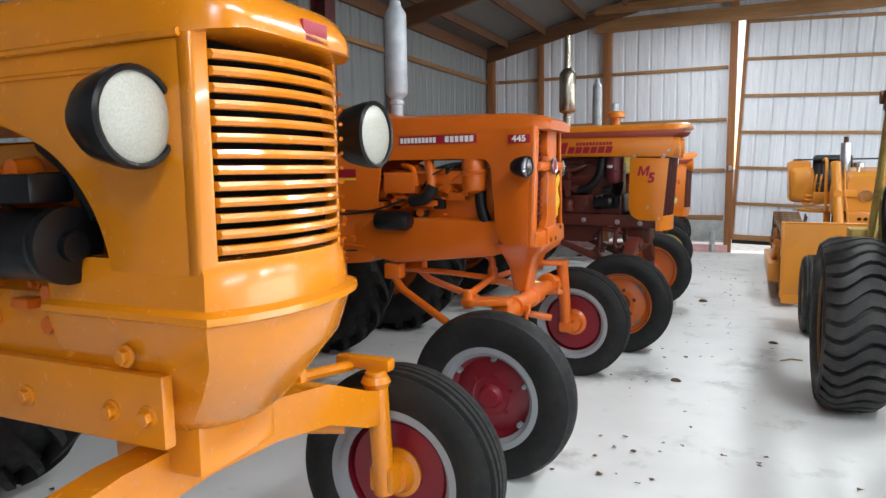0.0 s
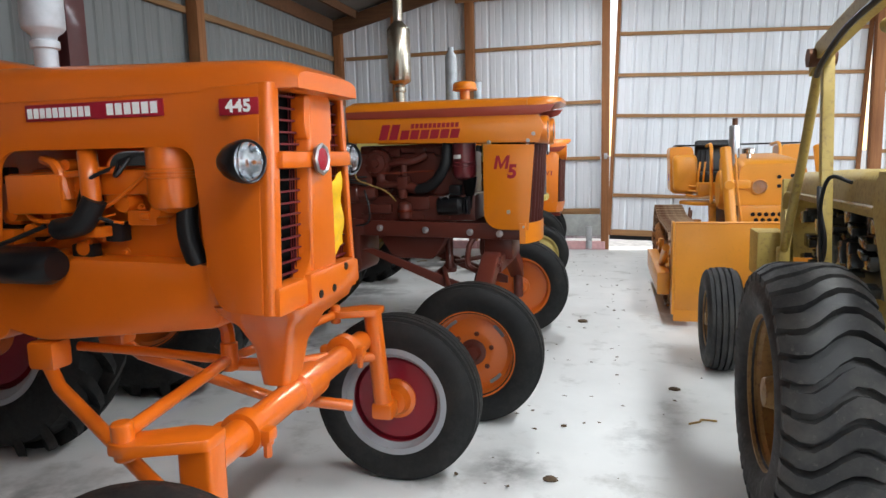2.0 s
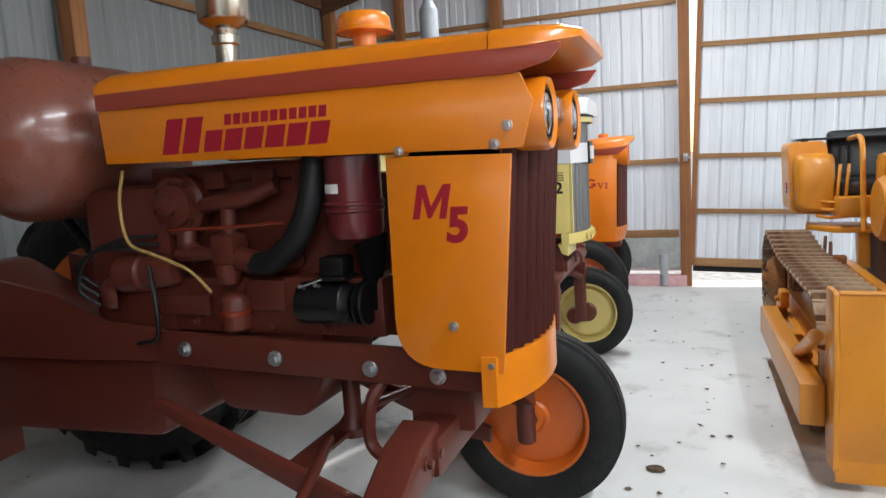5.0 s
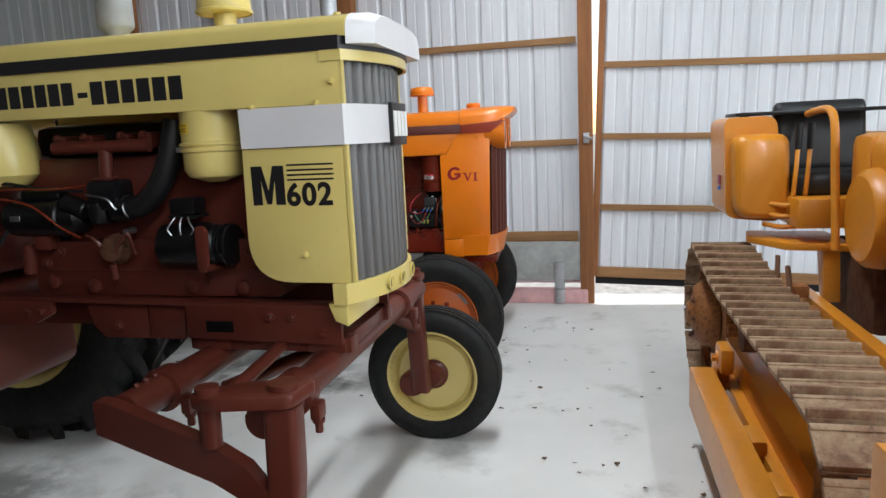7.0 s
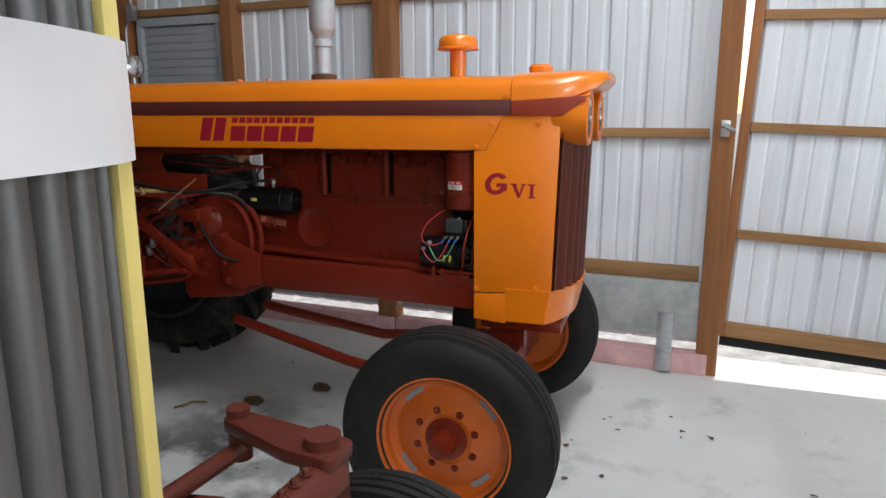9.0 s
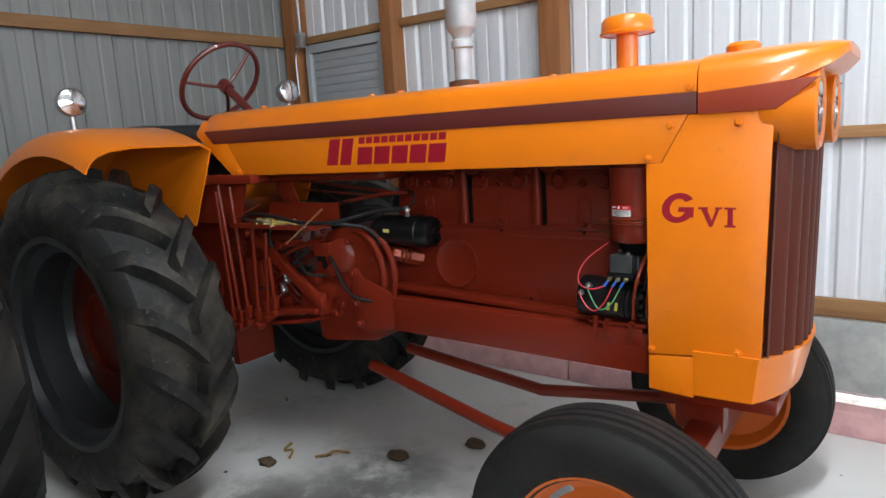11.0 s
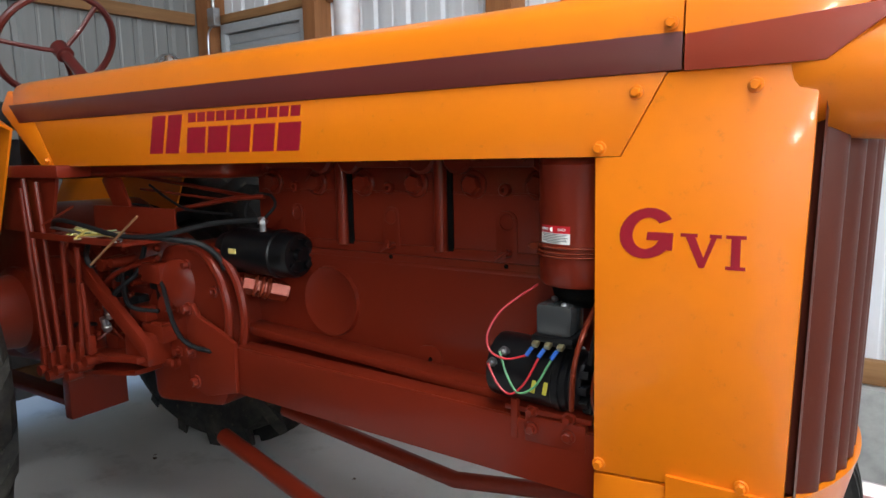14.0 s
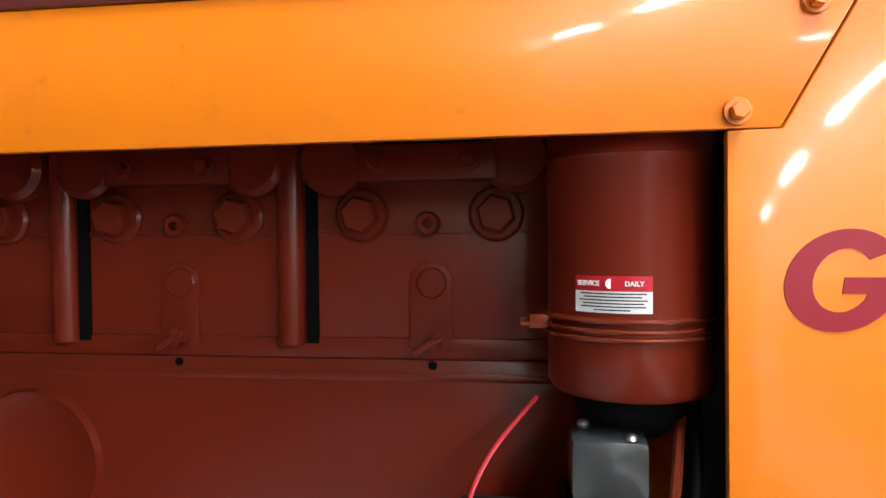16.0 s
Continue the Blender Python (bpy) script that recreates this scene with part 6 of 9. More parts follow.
    part("oil_pan", box(bmesh.new(), (3.50, 0.02, 0.985), (0.70, 0.30, 0.12), 0.03), MAROON, T)
    ac = canister(T, 3.957, -0.19, 1.455, 1.64, 0.094, CREAM, cup=0.062)
    bm = loft(bmesh.new(), [[(3.957 + math.sin(a) * 0.0952, -0.19 - math.cos(a) * 0.0952, z) for z in (1.575, 1.607)] for a in [radians(-62 + 46 * k / 6) for k in range(7)]], closed=False, caps=False)
    lab = part("yellow_label", bm, DECAL_YELLOW, ac)
    bars = bmesh.new()
    for z in (1.600, 1.590, 1.583):
        loft(bars, [[(3.957 + math.sin(a) * 0.0956, -0.19 - math.cos(a) * 0.0956, zz) for zz in (z - 0.0012, z + 0.0012)] for a in [radians(-57 + 36 * k / 6) for k in range(7)]], closed=False, caps=False)
    each("print_line", bars, RUST, lab)
    part("clamp_ear", box(bmesh.new(), (3.868, -0.235, 1.528), (0.022, 0.016, 0.016), 0.003), STEEL, ac)
    bm = lathe(bmesh.new(), [(0, 1.43), (0.07, 1.436), (0.105, 1.47), (0.112, 1.55), (0.095, 1.64), (0, 1.65)], (3.170, -0.20, 0), (0, 0, 1), 28, cap=False)
    part("precleaner_bowl", bm, CREAM, T)
    ge = part("generator", lathe(bmesh.new(), [(0, 0), (0.05, 0), (0.068, 0.008), (0.070, 0.02), (0.070, 0.165), (0.066, 0.170), (0.066, 0.19), (0.058, 0.20), (0, 0.20)], (3.765, -0.215, 1.228), (1, 0, 0), 32, cap=False), BLACK, T, "black generator with a fan and pulley")
    part("pulley", lathe(bmesh.new(), [(0.03, 0), (0.064, 0.004), (0.066, 0.012), (0.048, 0.020), (0.066, 0.028), (0.064, 0.036), (0, 0.038)], (3.975, -0.215, 1.228), (1, 0, 0), 28, cap=False), BLACK, ge)
    part("fan_disc", lathe(bmesh.new(), [(0.035, 0), (0.058, 0.003), (0.060, 0.008), (0.03, 0.010)], (3.966, -0.215, 1.228), (1, 0, 0), 28), STEEL, ge)
    part("drive_belt", tube(bmesh.new(), [(3.995, -0.215 + 0.062 * math.cos(radians(a)), 1.228 + 0.062 * math.sin(radians(a))) for a in (200, 235, 270, 305)] + [(3.995, -0.05, 1.33), (3.995, -0.10, 1.40)], 0.008, 6), HOSE, ge)
    reg = part("regulator", box(bmesh.new(), (3.866, -0.225, 1.355), (0.088, 0.070, 0.050), 0.008), BLACK, T)
    part("regulator_base", box(bmesh.new(), (3.866, -0.225, 1.322), (0.098, 0.076, 0.012), 0.003), BLACK, reg)
    bm = bmesh.new()
    for x, b in ((3.845, -0.01), (3.868, 0.0), (3.890, 0.012)):
        tube(bm, [(x, -0.266, 1.322), (x + b, -0.278, 1.305), (x + b * 2, -0.282, 1.285), (x + b, -0.280, 1.268)], 0.0026, 6)
    each("regulator_wire", bm, STEEL, reg)
    part("strap", prism(bmesh.new(), rounded([(3.928, 1.292), (3.952, 1.300), (3.968, 1.285), (3.962, 1.160), (3.940, 1.150), (3.926, 1.165)], 0.010, 4), "y", -0.300, -0.286, 0.003), MAROON, T)
    part("strap_foot", cyl(bmesh.new(), (3.945, -0.295, 1.163), (3.945, -0.16, 1.150), 0.012, seg=12), MAROON, T)
    part("radiator_core", box(bmesh.new(), (4.30, 0, 1.44), (0.16, 0.52, 0.62), 0.01), CORE_SHADE, T)
    # front axle: two cross tubes on a frame, clamps, bent brace and king pins
    part("axle_tube", tube(bmesh.new(), [(4.30, -0.66, 0.845), (4.30, 0.84, 0.845)], 0.048, 18, smooth=False), MAROON, T)
    part("axle_tube", tube(bmesh.new(), [(3.90, -0.66, 0.850), (3.90, 0.60, 0.850)], 0.048, 18, smooth=False), MAROON, T)
    bm = bmesh.new()
    for x in (3.90, 4.30):
        for y in (-0.47, 0.55):
            lathe(bm, [(0.052, -0.035), (0.064, -0.030), (0.064, 0.030), (0.052, 0.035)], (x, y, 0.848), (0, 1, 0), 20)
            for d in (-0.055, 0.055):
                box(bm, (x + d * 1.2, y, 0.800), (0.03, 0.05, 0.05), 0.008)
                bolt(bm, (x + d * 1.2, y, 0.775), (0, 0, -1), 0.012, 0.03)
    each("axle_clamp", bm, MAROON, T)
    bm = bmesh.new()
    for x in (3.90, 4.30):
        for y in [-0.60 + 0.04 * k for k in range(4)] + [0.60 + 0.04 * k for k in range(5)]:
            bolt(bm, (x, y, 0.894), (0, 0, 1), 0.008, 0.010)
    each("axle_rivet", bm, MAROON, T)
    bm = bmesh.new()
    for x in (3.90, 4.30):
        box(bm, (x, 0, 0.905), (0.13, 0.46, 0.05), 0.012)
    for y in (-0.19, 0.19):
        box(bm, (4.10, y, 0.905), (0.56, 0.06, 0.05), 0.008)
    each("pivot_bracket", bm, MAROON, T)
    # flat bar from the rear tube, bent down to the foot of the king pin
    secs = []
    for x, y, z, w in ((3.84, -0.675, 0.845, 0.045), (3.88, -0.680, 0.842, 0.050), (4.02, -0.688, 0.800, 0.050), (4.18, -0.694, 0.750, 0.050), (4.27, -0.700, 0.705, 0.052), (4.325, -0.704, 0.635, 0.054), (4.345, -0.708, 0.55, 0.052), (4.35, -0.712, 0.46, 0.05)):
        lean = 0.0 if z > 0.72 else min(1.0, (0.72 - z) / 0.12)
        dx, dz = w * lean, w * (1 - lean)
        secs.append([(x - dx, y - 0.022, z - dz), (x + dx, y - 0.022, z + dz), (x + dx, y + 0.022, z + dz), (x - dx, y + 0.022, z - dz)])
    part("axle_brace", bevelled(loft(bmesh.new(), secs), 0.008), MAROON, T)
    bm = bmesh.new()
    tube(bm, [(3.90, 0.58, 0.85), (4.10, 0.74, 0.78), (4.30, 0.84, 0.66)], 0.032, 10, smooth=False)
    tube(bm, [(4.10, 0.12, 0.90), (4.20, -0.66, 0.90)], 0.020, 10, smooth=False)
    tube(bm, [(4.10, 0.14, 0.90), (4.045, 0.89, 0.835)], 0.020, 10, smooth=False)
    tube(bm, [(3.98, -0.30, 0.78), (4.20, 0.18, 0.80)], 0.026, 10, smooth=False)
    each("tie_rod", bm, MAROON, T)
    bm = bmesh.new()
    prism(bm, rounded([(4.41, -0.72), (4.43, -0.60), (4.33, -0.60), (4.16, -0.68), (4.15, -0.74), (4.22, -0.76)], 0.02, 4), "z", 0.905, 0.940, 0.008)
    cyl(bm, (4.19, -0.715, 0.955), (4.19, -0.715, 0.80), 0.030, 0.026, 14)
    cyl(bm, (4.37, -0.665, 0.955), (4.37, -0.665, 0.90), 0.040, seg=16)
    prism(bm, rounded([(4.335, 0.79), (4.335, 0.89), (4.235, 0.90), (4.03, 0.925), (4.01, 0.87), (4.215, 0.80)], 0.02, 4), "z", 0.880, 0.912, 0.008)
    cyl(bm, (4.040, 0.895, 0.93), (4.040, 0.895, 0.81), 0.026, seg=14)
    cyl(bm, (4.285, 0.845, 0.935), (4.285, 0.845, 0.88), 0.038, seg=16)
    each("steering_arm", bm, MAROON, T)
    for s in (-1, 1):
        y, kx = (-0.675, 4.37) if s < 0 else (0.845, 4.285)
        foot = (kx - 0.01, y + s * 0.10, 0.30)
        bm = bmesh.new()
        secs = [[(x + dx, yy + dy, z) for dx, dy in rounded([(-0.042, -0.036), (0.042, -0.036), (0.042, 0.036), (-0.042, 0.036)], 0.016, 3)] for x, yy, z in ((kx, y, 0.90), (kx, y + s * 0.01, 0.72), (kx - 0.005, y + s * 0.06, 0.48), foot)]
        loft(bm, secs)
        lathe(bm, [(0.055, -0.03), (0.065, 0.0), (0.060, 0.06), (0.04, 0.09)], (foot[0] - 0.05, foot[1], 0.335), (0, s, 0), 18)
        part("king_pin", bm, MAROON, T)
        put_wheel(T, (4.30, -0.90 if s < 0 else 1.12, 0.335), 0.348, 0.185, 0.225, s, CREAM_RIM, MAROON, grooves=3, dish=-0.02 if s > 0 else 0.10, bolts=5, hub_r=0.04, flat=0.02)
    rear_end(T, 2.085, MAROON, 0.9, 0.84, 3.0)
    driver_place(T, 1.55, MAROON, (2.35, 0, 1.92), 0.21, BLACK, 40)
    part("tank", hood_shell([2.45, 2.5, 2.9, 2.98], lambda x: 0.26, lambda x: 1.60, lambda x: 1.86, 12, 0.5), CREAM, T)
    part("dash", box(bmesh.new(), (2.72, 0, 1.35), (0.5, 0.4, 0.5), 0.04), MAROON, T)
    for s in (-1, 1):
        put_wheel(T, (2.085, s * 0.90, 0.78), 0.745, 0.40, 0.45, s, CREAM_RIM, MAROON, RUBBER, grooves=0, dish=-0.10, lugs=20, hub_r=0.09)
    return T


tractor_cream()


# ---- gold tractor with a red engine and a round fuel tank ----
def tractor_gold():
    T = thing("tractor", "golden yellow vintage tractor with brick-red engine and round brown tank", "tractor", (0.0, 5.735, 0), 0.0)
    H = 0.30
    part("hood", hood_shell([3.42, 3.46, 3.8, 4.3, 4.62, 4.66], lambda x: H + 0.008, lambda x: 1.832, lambda x: 1.905 - (0.02 if x < 3.44 else 0) - 0.012 * (x - 3.4), 14, 0.5), GOLD, T)
    secs = []
    for x, w, e, t in ((4.664, H + 0.010, 1.828, 1.892), (4.76, H + 0.010, 1.828, 1.892), (4.83, H - 0.02, 1.838, 1.888), (4.87, H - 0.08, 1.850, 1.878)):
        secs.append([(x, w * math.copysign(abs(-math.cos(math.pi * k / 16)) ** 0.5, -math.cos(math.pi * k / 16)), e + (t - e) * math.sin(math.pi * k / 16) ** 0.5) for k in range(17)])
    part("nose_cap", loft(bmesh.new(), secs), GOLD, T)
    for s in (-1, 1):
        ya, yb = (-H, -H + 0.012) if s < 0 else (H - 0.012, H)
        part("stripe", prism(bmesh.new(), [(3.42, 1.782), (4.72, 1.768), (4.81, 1.79), (4.84, 1.828), (4.68, 1.831), (3.42, 1.831)], "y", min(s * (H + 0.008), s * (H - 0.002)), max(s * (H + 0.008), s * (H - 0.002)), 0.002), RED_STRIPE, T)
        part("side_panel", prism(bmesh.new(), [(3.42, 1.782), (3.43, 1.622), (4.735, 1.592), (4.765, 1.700), (4.735, 1.770)], "y", ya, yb, 0.002), GOLD, T)
        part("front_panel", prism(bmesh.new(), rounded([(4.370, 1.590), (4.367, 1.030), (4.662, 1.024), (4.706, 1.580)], [0, 0.13, 0, 0], 8), "y", ya, yb, 0.002), GOLD, T)
    bm = bmesh.new()
    for x, z in ((4.70, 1.648), (4.665, 1.605), (4.41, 1.602), (4.533, 1.145), (4.632, 1.046)):
        bolt(bm, (x, -H, z), (0, -1, 0), 0.009, 0.010)
    each("panel_bolt", bm, STEEL, T)
    bm = bolt(bmesh.new(), (4.749, -H + 0.045, 1.700), (0, -1, 0), 0.016, 0.016)
    part("lamp_bolt", bm, STEEL, T)
    bm = corrugated_front(bmesh.new(), 4.622, 4.698, H - 0.006, 1.05, 1.62, 12, 0.022, -0.035)
    part("grille", bm, GRILLE_RED, T, "maroon grille with upright ribs", 60)
    bm = nose_band(bmesh.new(), 4.635, 4.712, H - 0.004, 0.935, 1.068, 0.014, 0.03)
    part("bumper", bm, GOLD, T)
    for y in (-0.195, 0.200):
        bm = lathe(bmesh.new(), [(0.06, -0.20), (0.088, -0.12), (0.092, 0.0), (0.087, 0.012), (0.072, 0.004), (0.068, -0.02)], (4.775, y, 1.675), (1, 0, 0), 32, cap=False)
        pod = part("lamp_pod", bm, GOLD, T)
        head_lamp(pod, (4.775, y, 1.675), 0.067, 0.07, BLACK)
    part("lamp_bridge", box(bmesh.new(), (4.755, 0, 1.70), (0.03, 0.22, 0.06), 0.006), GREY_BOX, T)
    part("lamp_tray", nose_band(bmesh.new(), 4.66, 4.70, H - 0.03, 1.605, 1.63, 0.012, 0.03), GOLD, T)
    letter_m(4.484, -H, 1.470, 0.092, 0.088, 0.019, DECAL_RED, T, lean=0.20)
    lettering("model_number", "5", 0.120, DECAL_RED, T, SIDE(4.556, -H - 0.0008, 1.405), 0.005, 0.12)
    bm = blocks(bmesh.new(), 3.80, 4.215, 1.637, 1.697, -H, 6, 0.16, 0.016)
    blocks(bm, 3.88, 4.215, 1.708, 1.738, -H, 11, 0.25, 0.004)
    blocks(bm, 3.65, 3.795, 1.637, 1.738, -H, 2, 0.2, 0.03)
    each("brand_bar", bm, DECAL_RED, T)
    cap_stack(T, 4.19, 0, 1.88, 2.03, 0.083, GOLD)
    muffler(T, 3.745, -0.08, 1.85, 2.02, 2.42, 0.080, 0.034, TAN_STEEL, top=2.75)
    # round tank behind the hood
    bm = lathe(bmesh.new(), [(0.0, -0.27), (0.14, -0.25), (0.22, -0.19), (0.27, -0.09), (0.275, 0.0), (0.275, 0.32), (0.25, 0.46), (0.15, 0.54), (0, 0.56)], (2.72, 0.0, 1.73), (0, 1, 0), 40, cap=False)
    bmesh.ops.translate(bm, vec=(0.31, -0.18, -0.01), verts=bm.verts)
    part("fuel_tank", bm, paint("brown_tank", (0.20, 0.062, 0.04), 0.28, 0.4, 0.1), T, "round brown pressure tank")
    part("tank_valve", lathe(bmesh.new(), [(0.035, 1.98), (0.035, 2.03), (0, 2.035)], (3.0, 0.05, 0), (0, 0, 1), 14, cap=False), MAROON, T)
    # engine with a governor, carburettor, magneto and filter on its side
    part("engine_block", box(bmesh.new(), (3.85, 0.06, 1.40), (0.80, 0.40, 0.30), 0.02), MAROON, T)
    part("crankcase", box(bmesh.new(), (3.83, 0.02, 1.165), (0.92, 0.44, 0.18), 0.02), MAROON, T)
    part("valve_cover", box(bmesh.new(), (3.80, 0.0, 1.575), (0.70, 0.30, 0.06), 0.02), MAROON, T)
    bm = bmesh.new()
    for x in (3.56, 3.72, 3.90, 4.04):
        box(bm, (x, -0.150, 1.555), (0.08, 0.05, 0.06), 0.012)
    for x in (3.66, 3.83, 3.98):
        lathe(bm, [(0.030, 0.0), (0.028, -0.008), (0.018, -0.012), (0.0, -0.010)], (x, -0.142, 1.30), (0, 1, 0), 18, cap=False)
    for x, z in ((3.48, 1.12), (3.62, 1.11), (3.92, 1.105), (4.10, 1.10), (4.20, 1.16), (3.46, 1.22)):
        bolt(bm, (x, -0.20, z), (0, -1, 0), 0.012, 0.014)
    box(bm, (3.90, -0.19, 1.20), (0.14, 0.05, 0.10), 0.02)
    box(bm, (3.60, -0.20, 1.165), (0.20, 0.05, 0.07), 0.02)
    each("casting_boss", bm, MAROON, T)
    gov = part("governor", lathe(bmesh.new(), [(0.100, -0.02), (0.102, 0.02), (0.088, 0.034), (0.070, 0.036), (0.066, 0.048), (0.030, 0.056), (0.026, 0.072), (0, 0.074)], (3.592, -0.175, 1.482), (0, -1, 0), 28, cap=False), MAROON, T)
    bm = bmesh.new()
    for k in range(8):
        a = radians(45 * k + 10)
        bolt(bm, (3.592 + math.cos(a) * 0.079, -0.209, 1.482 + math.sin(a) * 0.079), (0, -1, 0), 0.008, 0.010)
    each("governor_bolt", bm, MAROON, gov)
    part("governor_neck", tube(bmesh.new(), [(3.62, -0.20, 1.40), (3.63, -0.21, 1.35), (3.68, -0.21, 1.32)], 0.030, 12), MAROON, T)
    part("throttle_rod", tube(bmesh.new(), [(3.615, -0.265, 1.410), (3.80, -0.268, 1.414), (4.02, -0.26, 1.424)], 0.0055, 8, smooth=False), COPPER_RED, T)
    part("intake_pipe", tube(bmesh.new(), [(3.69, -0.19, 1.475), (3.76, -0.21, 1.485), (3.86, -0.21, 1.495), (3.95, -0.18, 1.530)], 0.026, 12), MAROON, T)
    carb = part("carburettor", box(bmesh.new(), (3.790, -0.215, 1.345), (0.085, 0.085, 0.095), 0.018), MAROON, T)
    part("float_bowl", lathe(bmesh.new(), [(0, 1.235), (0.03, 1.240), (0.038, 1.27), (0.038, 1.30)], (3.785, -0.225, 0), (0, 0, 1), 18, cap=False), MAROON, carb)
    part("carb_stem", cyl(bmesh.new(), (3.79, -0.21, 1.385), (3.79, -0.205, 1.48), 0.024, seg=14), MAROON, carb)
    part("inlet_throat", cyl(bmesh.new(), (3.83, -0.22, 1.315), (3.895, -0.225, 1.300), 0.036, seg=18), MAROON, carb)
    part("fuel_rail", tube(bmesh.new(), [(3.60, -0.22, 1.33), (3.68, -0.23, 1.33), (3.75, -0.225, 1.335)], 0.022, 10), MAROON, T)
    bm = lathe(bmesh.new(), [(0, 0), (0.05, 0.0), (0.062, 0.012), (0.062, 0.10), (0.052, 0.11), (0.052, 0.20), (0.04, 0.23), (0, 0.235)], (3.36, -0.22, 1.265), (0.99, 0, 0.06), 24, cap=False)
    mag = part("magneto", bm, MAROON, T)
    part("magneto_cap", lathe(bmesh.new(), [(0, 0.03), (0.03, 0.028), (0.05, 0.012), (0.058, -0.01)], (3.31, -0.23, 1.20), (-0.6, -0.8, 0), 20, cap=False), MAROON, mag)
    bm = bmesh.new()
    for dz in (-0.03, 0.0, 0.03):
        tube(bm, [(3.295, -0.265, 1.20 + dz), (3.24, -0.29, 1.26 + dz), (3.30, -0.29, 1.34), (3.42, -0.27, 1.37 + dz * 0.5), (3.52, -0.22, 1.36 + dz)], 0.0065, 6)
    tube(bm, [(3.52, -0.27, 1.30), (3.56, -0.30, 1.18), (3.55, -0.30, 1.08), (3.45, -0.28, 1.05)], 0.007, 6)
    each("ignition_lead", bm, HOSE, T)
    flt = part("oil_filter", lathe(bmesh.new(), [(0.030, 1.09), (0.046, 1.10), (0.048, 1.185), (0.040, 1.20), (0.028, 1.21), (0, 1.215)], (3.797, -0.225, 0), (0, 0, 1), 22, cap=False), MAROON, T)
    part("filter_band", lathe(bmesh.new(), [(0.048, 1.14), (0.053, 1.143), (0.053, 1.157), (0.048, 1.16)], (3.797, -0.225, 0), (0, 0, 1), 22, cap=False), COPPER_RED, flt)
    part("fuel_hose", tube(bmesh.new(), [(3.46, -0.27, 1.60), (3.452, -0.29, 1.50), (3.48, -0.30, 1.38), (3.56, -0.29, 1.34), (3.68, -0.28, 1.29), (3.75, -0.27, 1.22)], 0.0055, 6), STRAW, T)
    part("radiator_hose", tube(bmesh.new(), [(3.888, -0.225, 1.298), (3.965, -0.245, 1.312), (4.040, -0.250, 1.365), (4.095, -0.245, 1.46), (4.112, -0.22, 1.60)], 0.036, 14), HOSE, T)
    ac = canister(T, 4.22, -0.20, 1.385, 1.60, 0.080, paint("dark_red_canister", (0.13, 0.016, 0.02), 0.3, 0.4, 0.1), cup=0.06)
    bm = loft(bmesh.new(), [[(4.22 + math.sin(a) * 0.0812, -0.20 - math.cos(a) * 0.0812, z) for z in (1.500, 1.526)] for a in [radians(-50 + 46 * k / 6) for k in range(7)]], closed=False, caps=False)
    part("service_label", bm, DECAL_WHITE, ac)
    part("sediment_cup", lathe(bmesh.new(), [(0.05, 1.375), (0.045, 1.33), (0.03, 1.25), (0.028, 1.16)], (4.25, -0.18, 0), (0, 0, 1), 20, cap=False), CORE_SHADE, ac)
    ge = part("generator", lathe(bmesh.new(), [(0, 0), (0.045, 0), (0.060, 0.008), (0.062, 0.02), (0.062, 0.15), (0.058, 0.155), (0.055, 0.18), (0, 0.18)], (4.035, -0.225, 1.185), (1, 0, 0), 28, cap=False), BLACK, T, "black generator with a fan")
    part("pulley", lathe(bmesh.new(), [(0.03, 0), (0.060, 0.004), (0.062, 0.012), (0.044, 0.020), (0.062, 0.028), (0.060, 0.036), (0, 0.038)], (4.222, -0.225, 1.185), (1, 0, 0), 28, cap=False), BLACK, ge)
    bm = bmesh.new()
    for x, z in ((4.07, 1.235), (4.12, 1.24)):
        cyl(bm, (x, -0.265, z), (x, -0.285, z + 0.008), 0.007, seg=8)
    each("stud", bm, STEEL, ge)
    reg = part("regulator", box(bmesh.new(), (4.160, -0.225, 1.295), (0.078, 0.070, 0.055), 0.009), BLACK, T)
    part("regulator_base", box(bmesh.new(), (4.160, -0.225, 1.262), (0.090, 0.078, 0.012), 0.003), BLACK, reg)
    part("regulator_wire", tube(bmesh.new(), [(4.13, -0.265, 1.26), (4.10, -0.285, 1.25), (4.075, -0.288, 1.243)], 0.003, 6), STEEL, reg)
    part("radiator_core", box(bmesh.new(), (4.50, 0, 1.32), (0.16, 0.54, 0.56), 0.01), CORE_SHADE, T)
    for s in (-1, 1):
        part("frame_rail", prism(bmesh.new(), [(3.50, 0.982), (4.62, 0.952), (4.62, 1.060), (3.50, 1.088)], "y", min(s * 0.232, s * 0.255), max(s * 0.232, s * 0.255), 0.005), MAROON, T)
        part("rear_frame_plate", prism(bmesh.new(), [(2.60, 0.96), (3.10, 0.97), (3.52, 0.985), (3.52, 1.09), (3.28, 1.11), (3.05, 1.20), (2.60, 1.28)], "y", min(s * 0.225, s * 0.245), max(s * 0.225, s * 0.245), 0.005), MAROON, T)
    bm = bmesh.new()
    for x, z in ((4.262, 1.005), (4.465, 0.995), (3.62, 1.035), (3.95, 1.02)):
        bolt(bm, (x, -0.26, z), (0, -1, 0), 0.016, 0.016)
    each("rail_bolt", bm, STEEL, T)
    part("oil_pan", prism(bmesh.new(), rounded([(3.56, 1.08), (4.07, 1.08), (4.06, 0.93), (3.98, 0.80), (3.68, 0.81), (3.60, 0.93)], 0.04), "y", -0.17, 0.17, 0.02), MAROON, T)
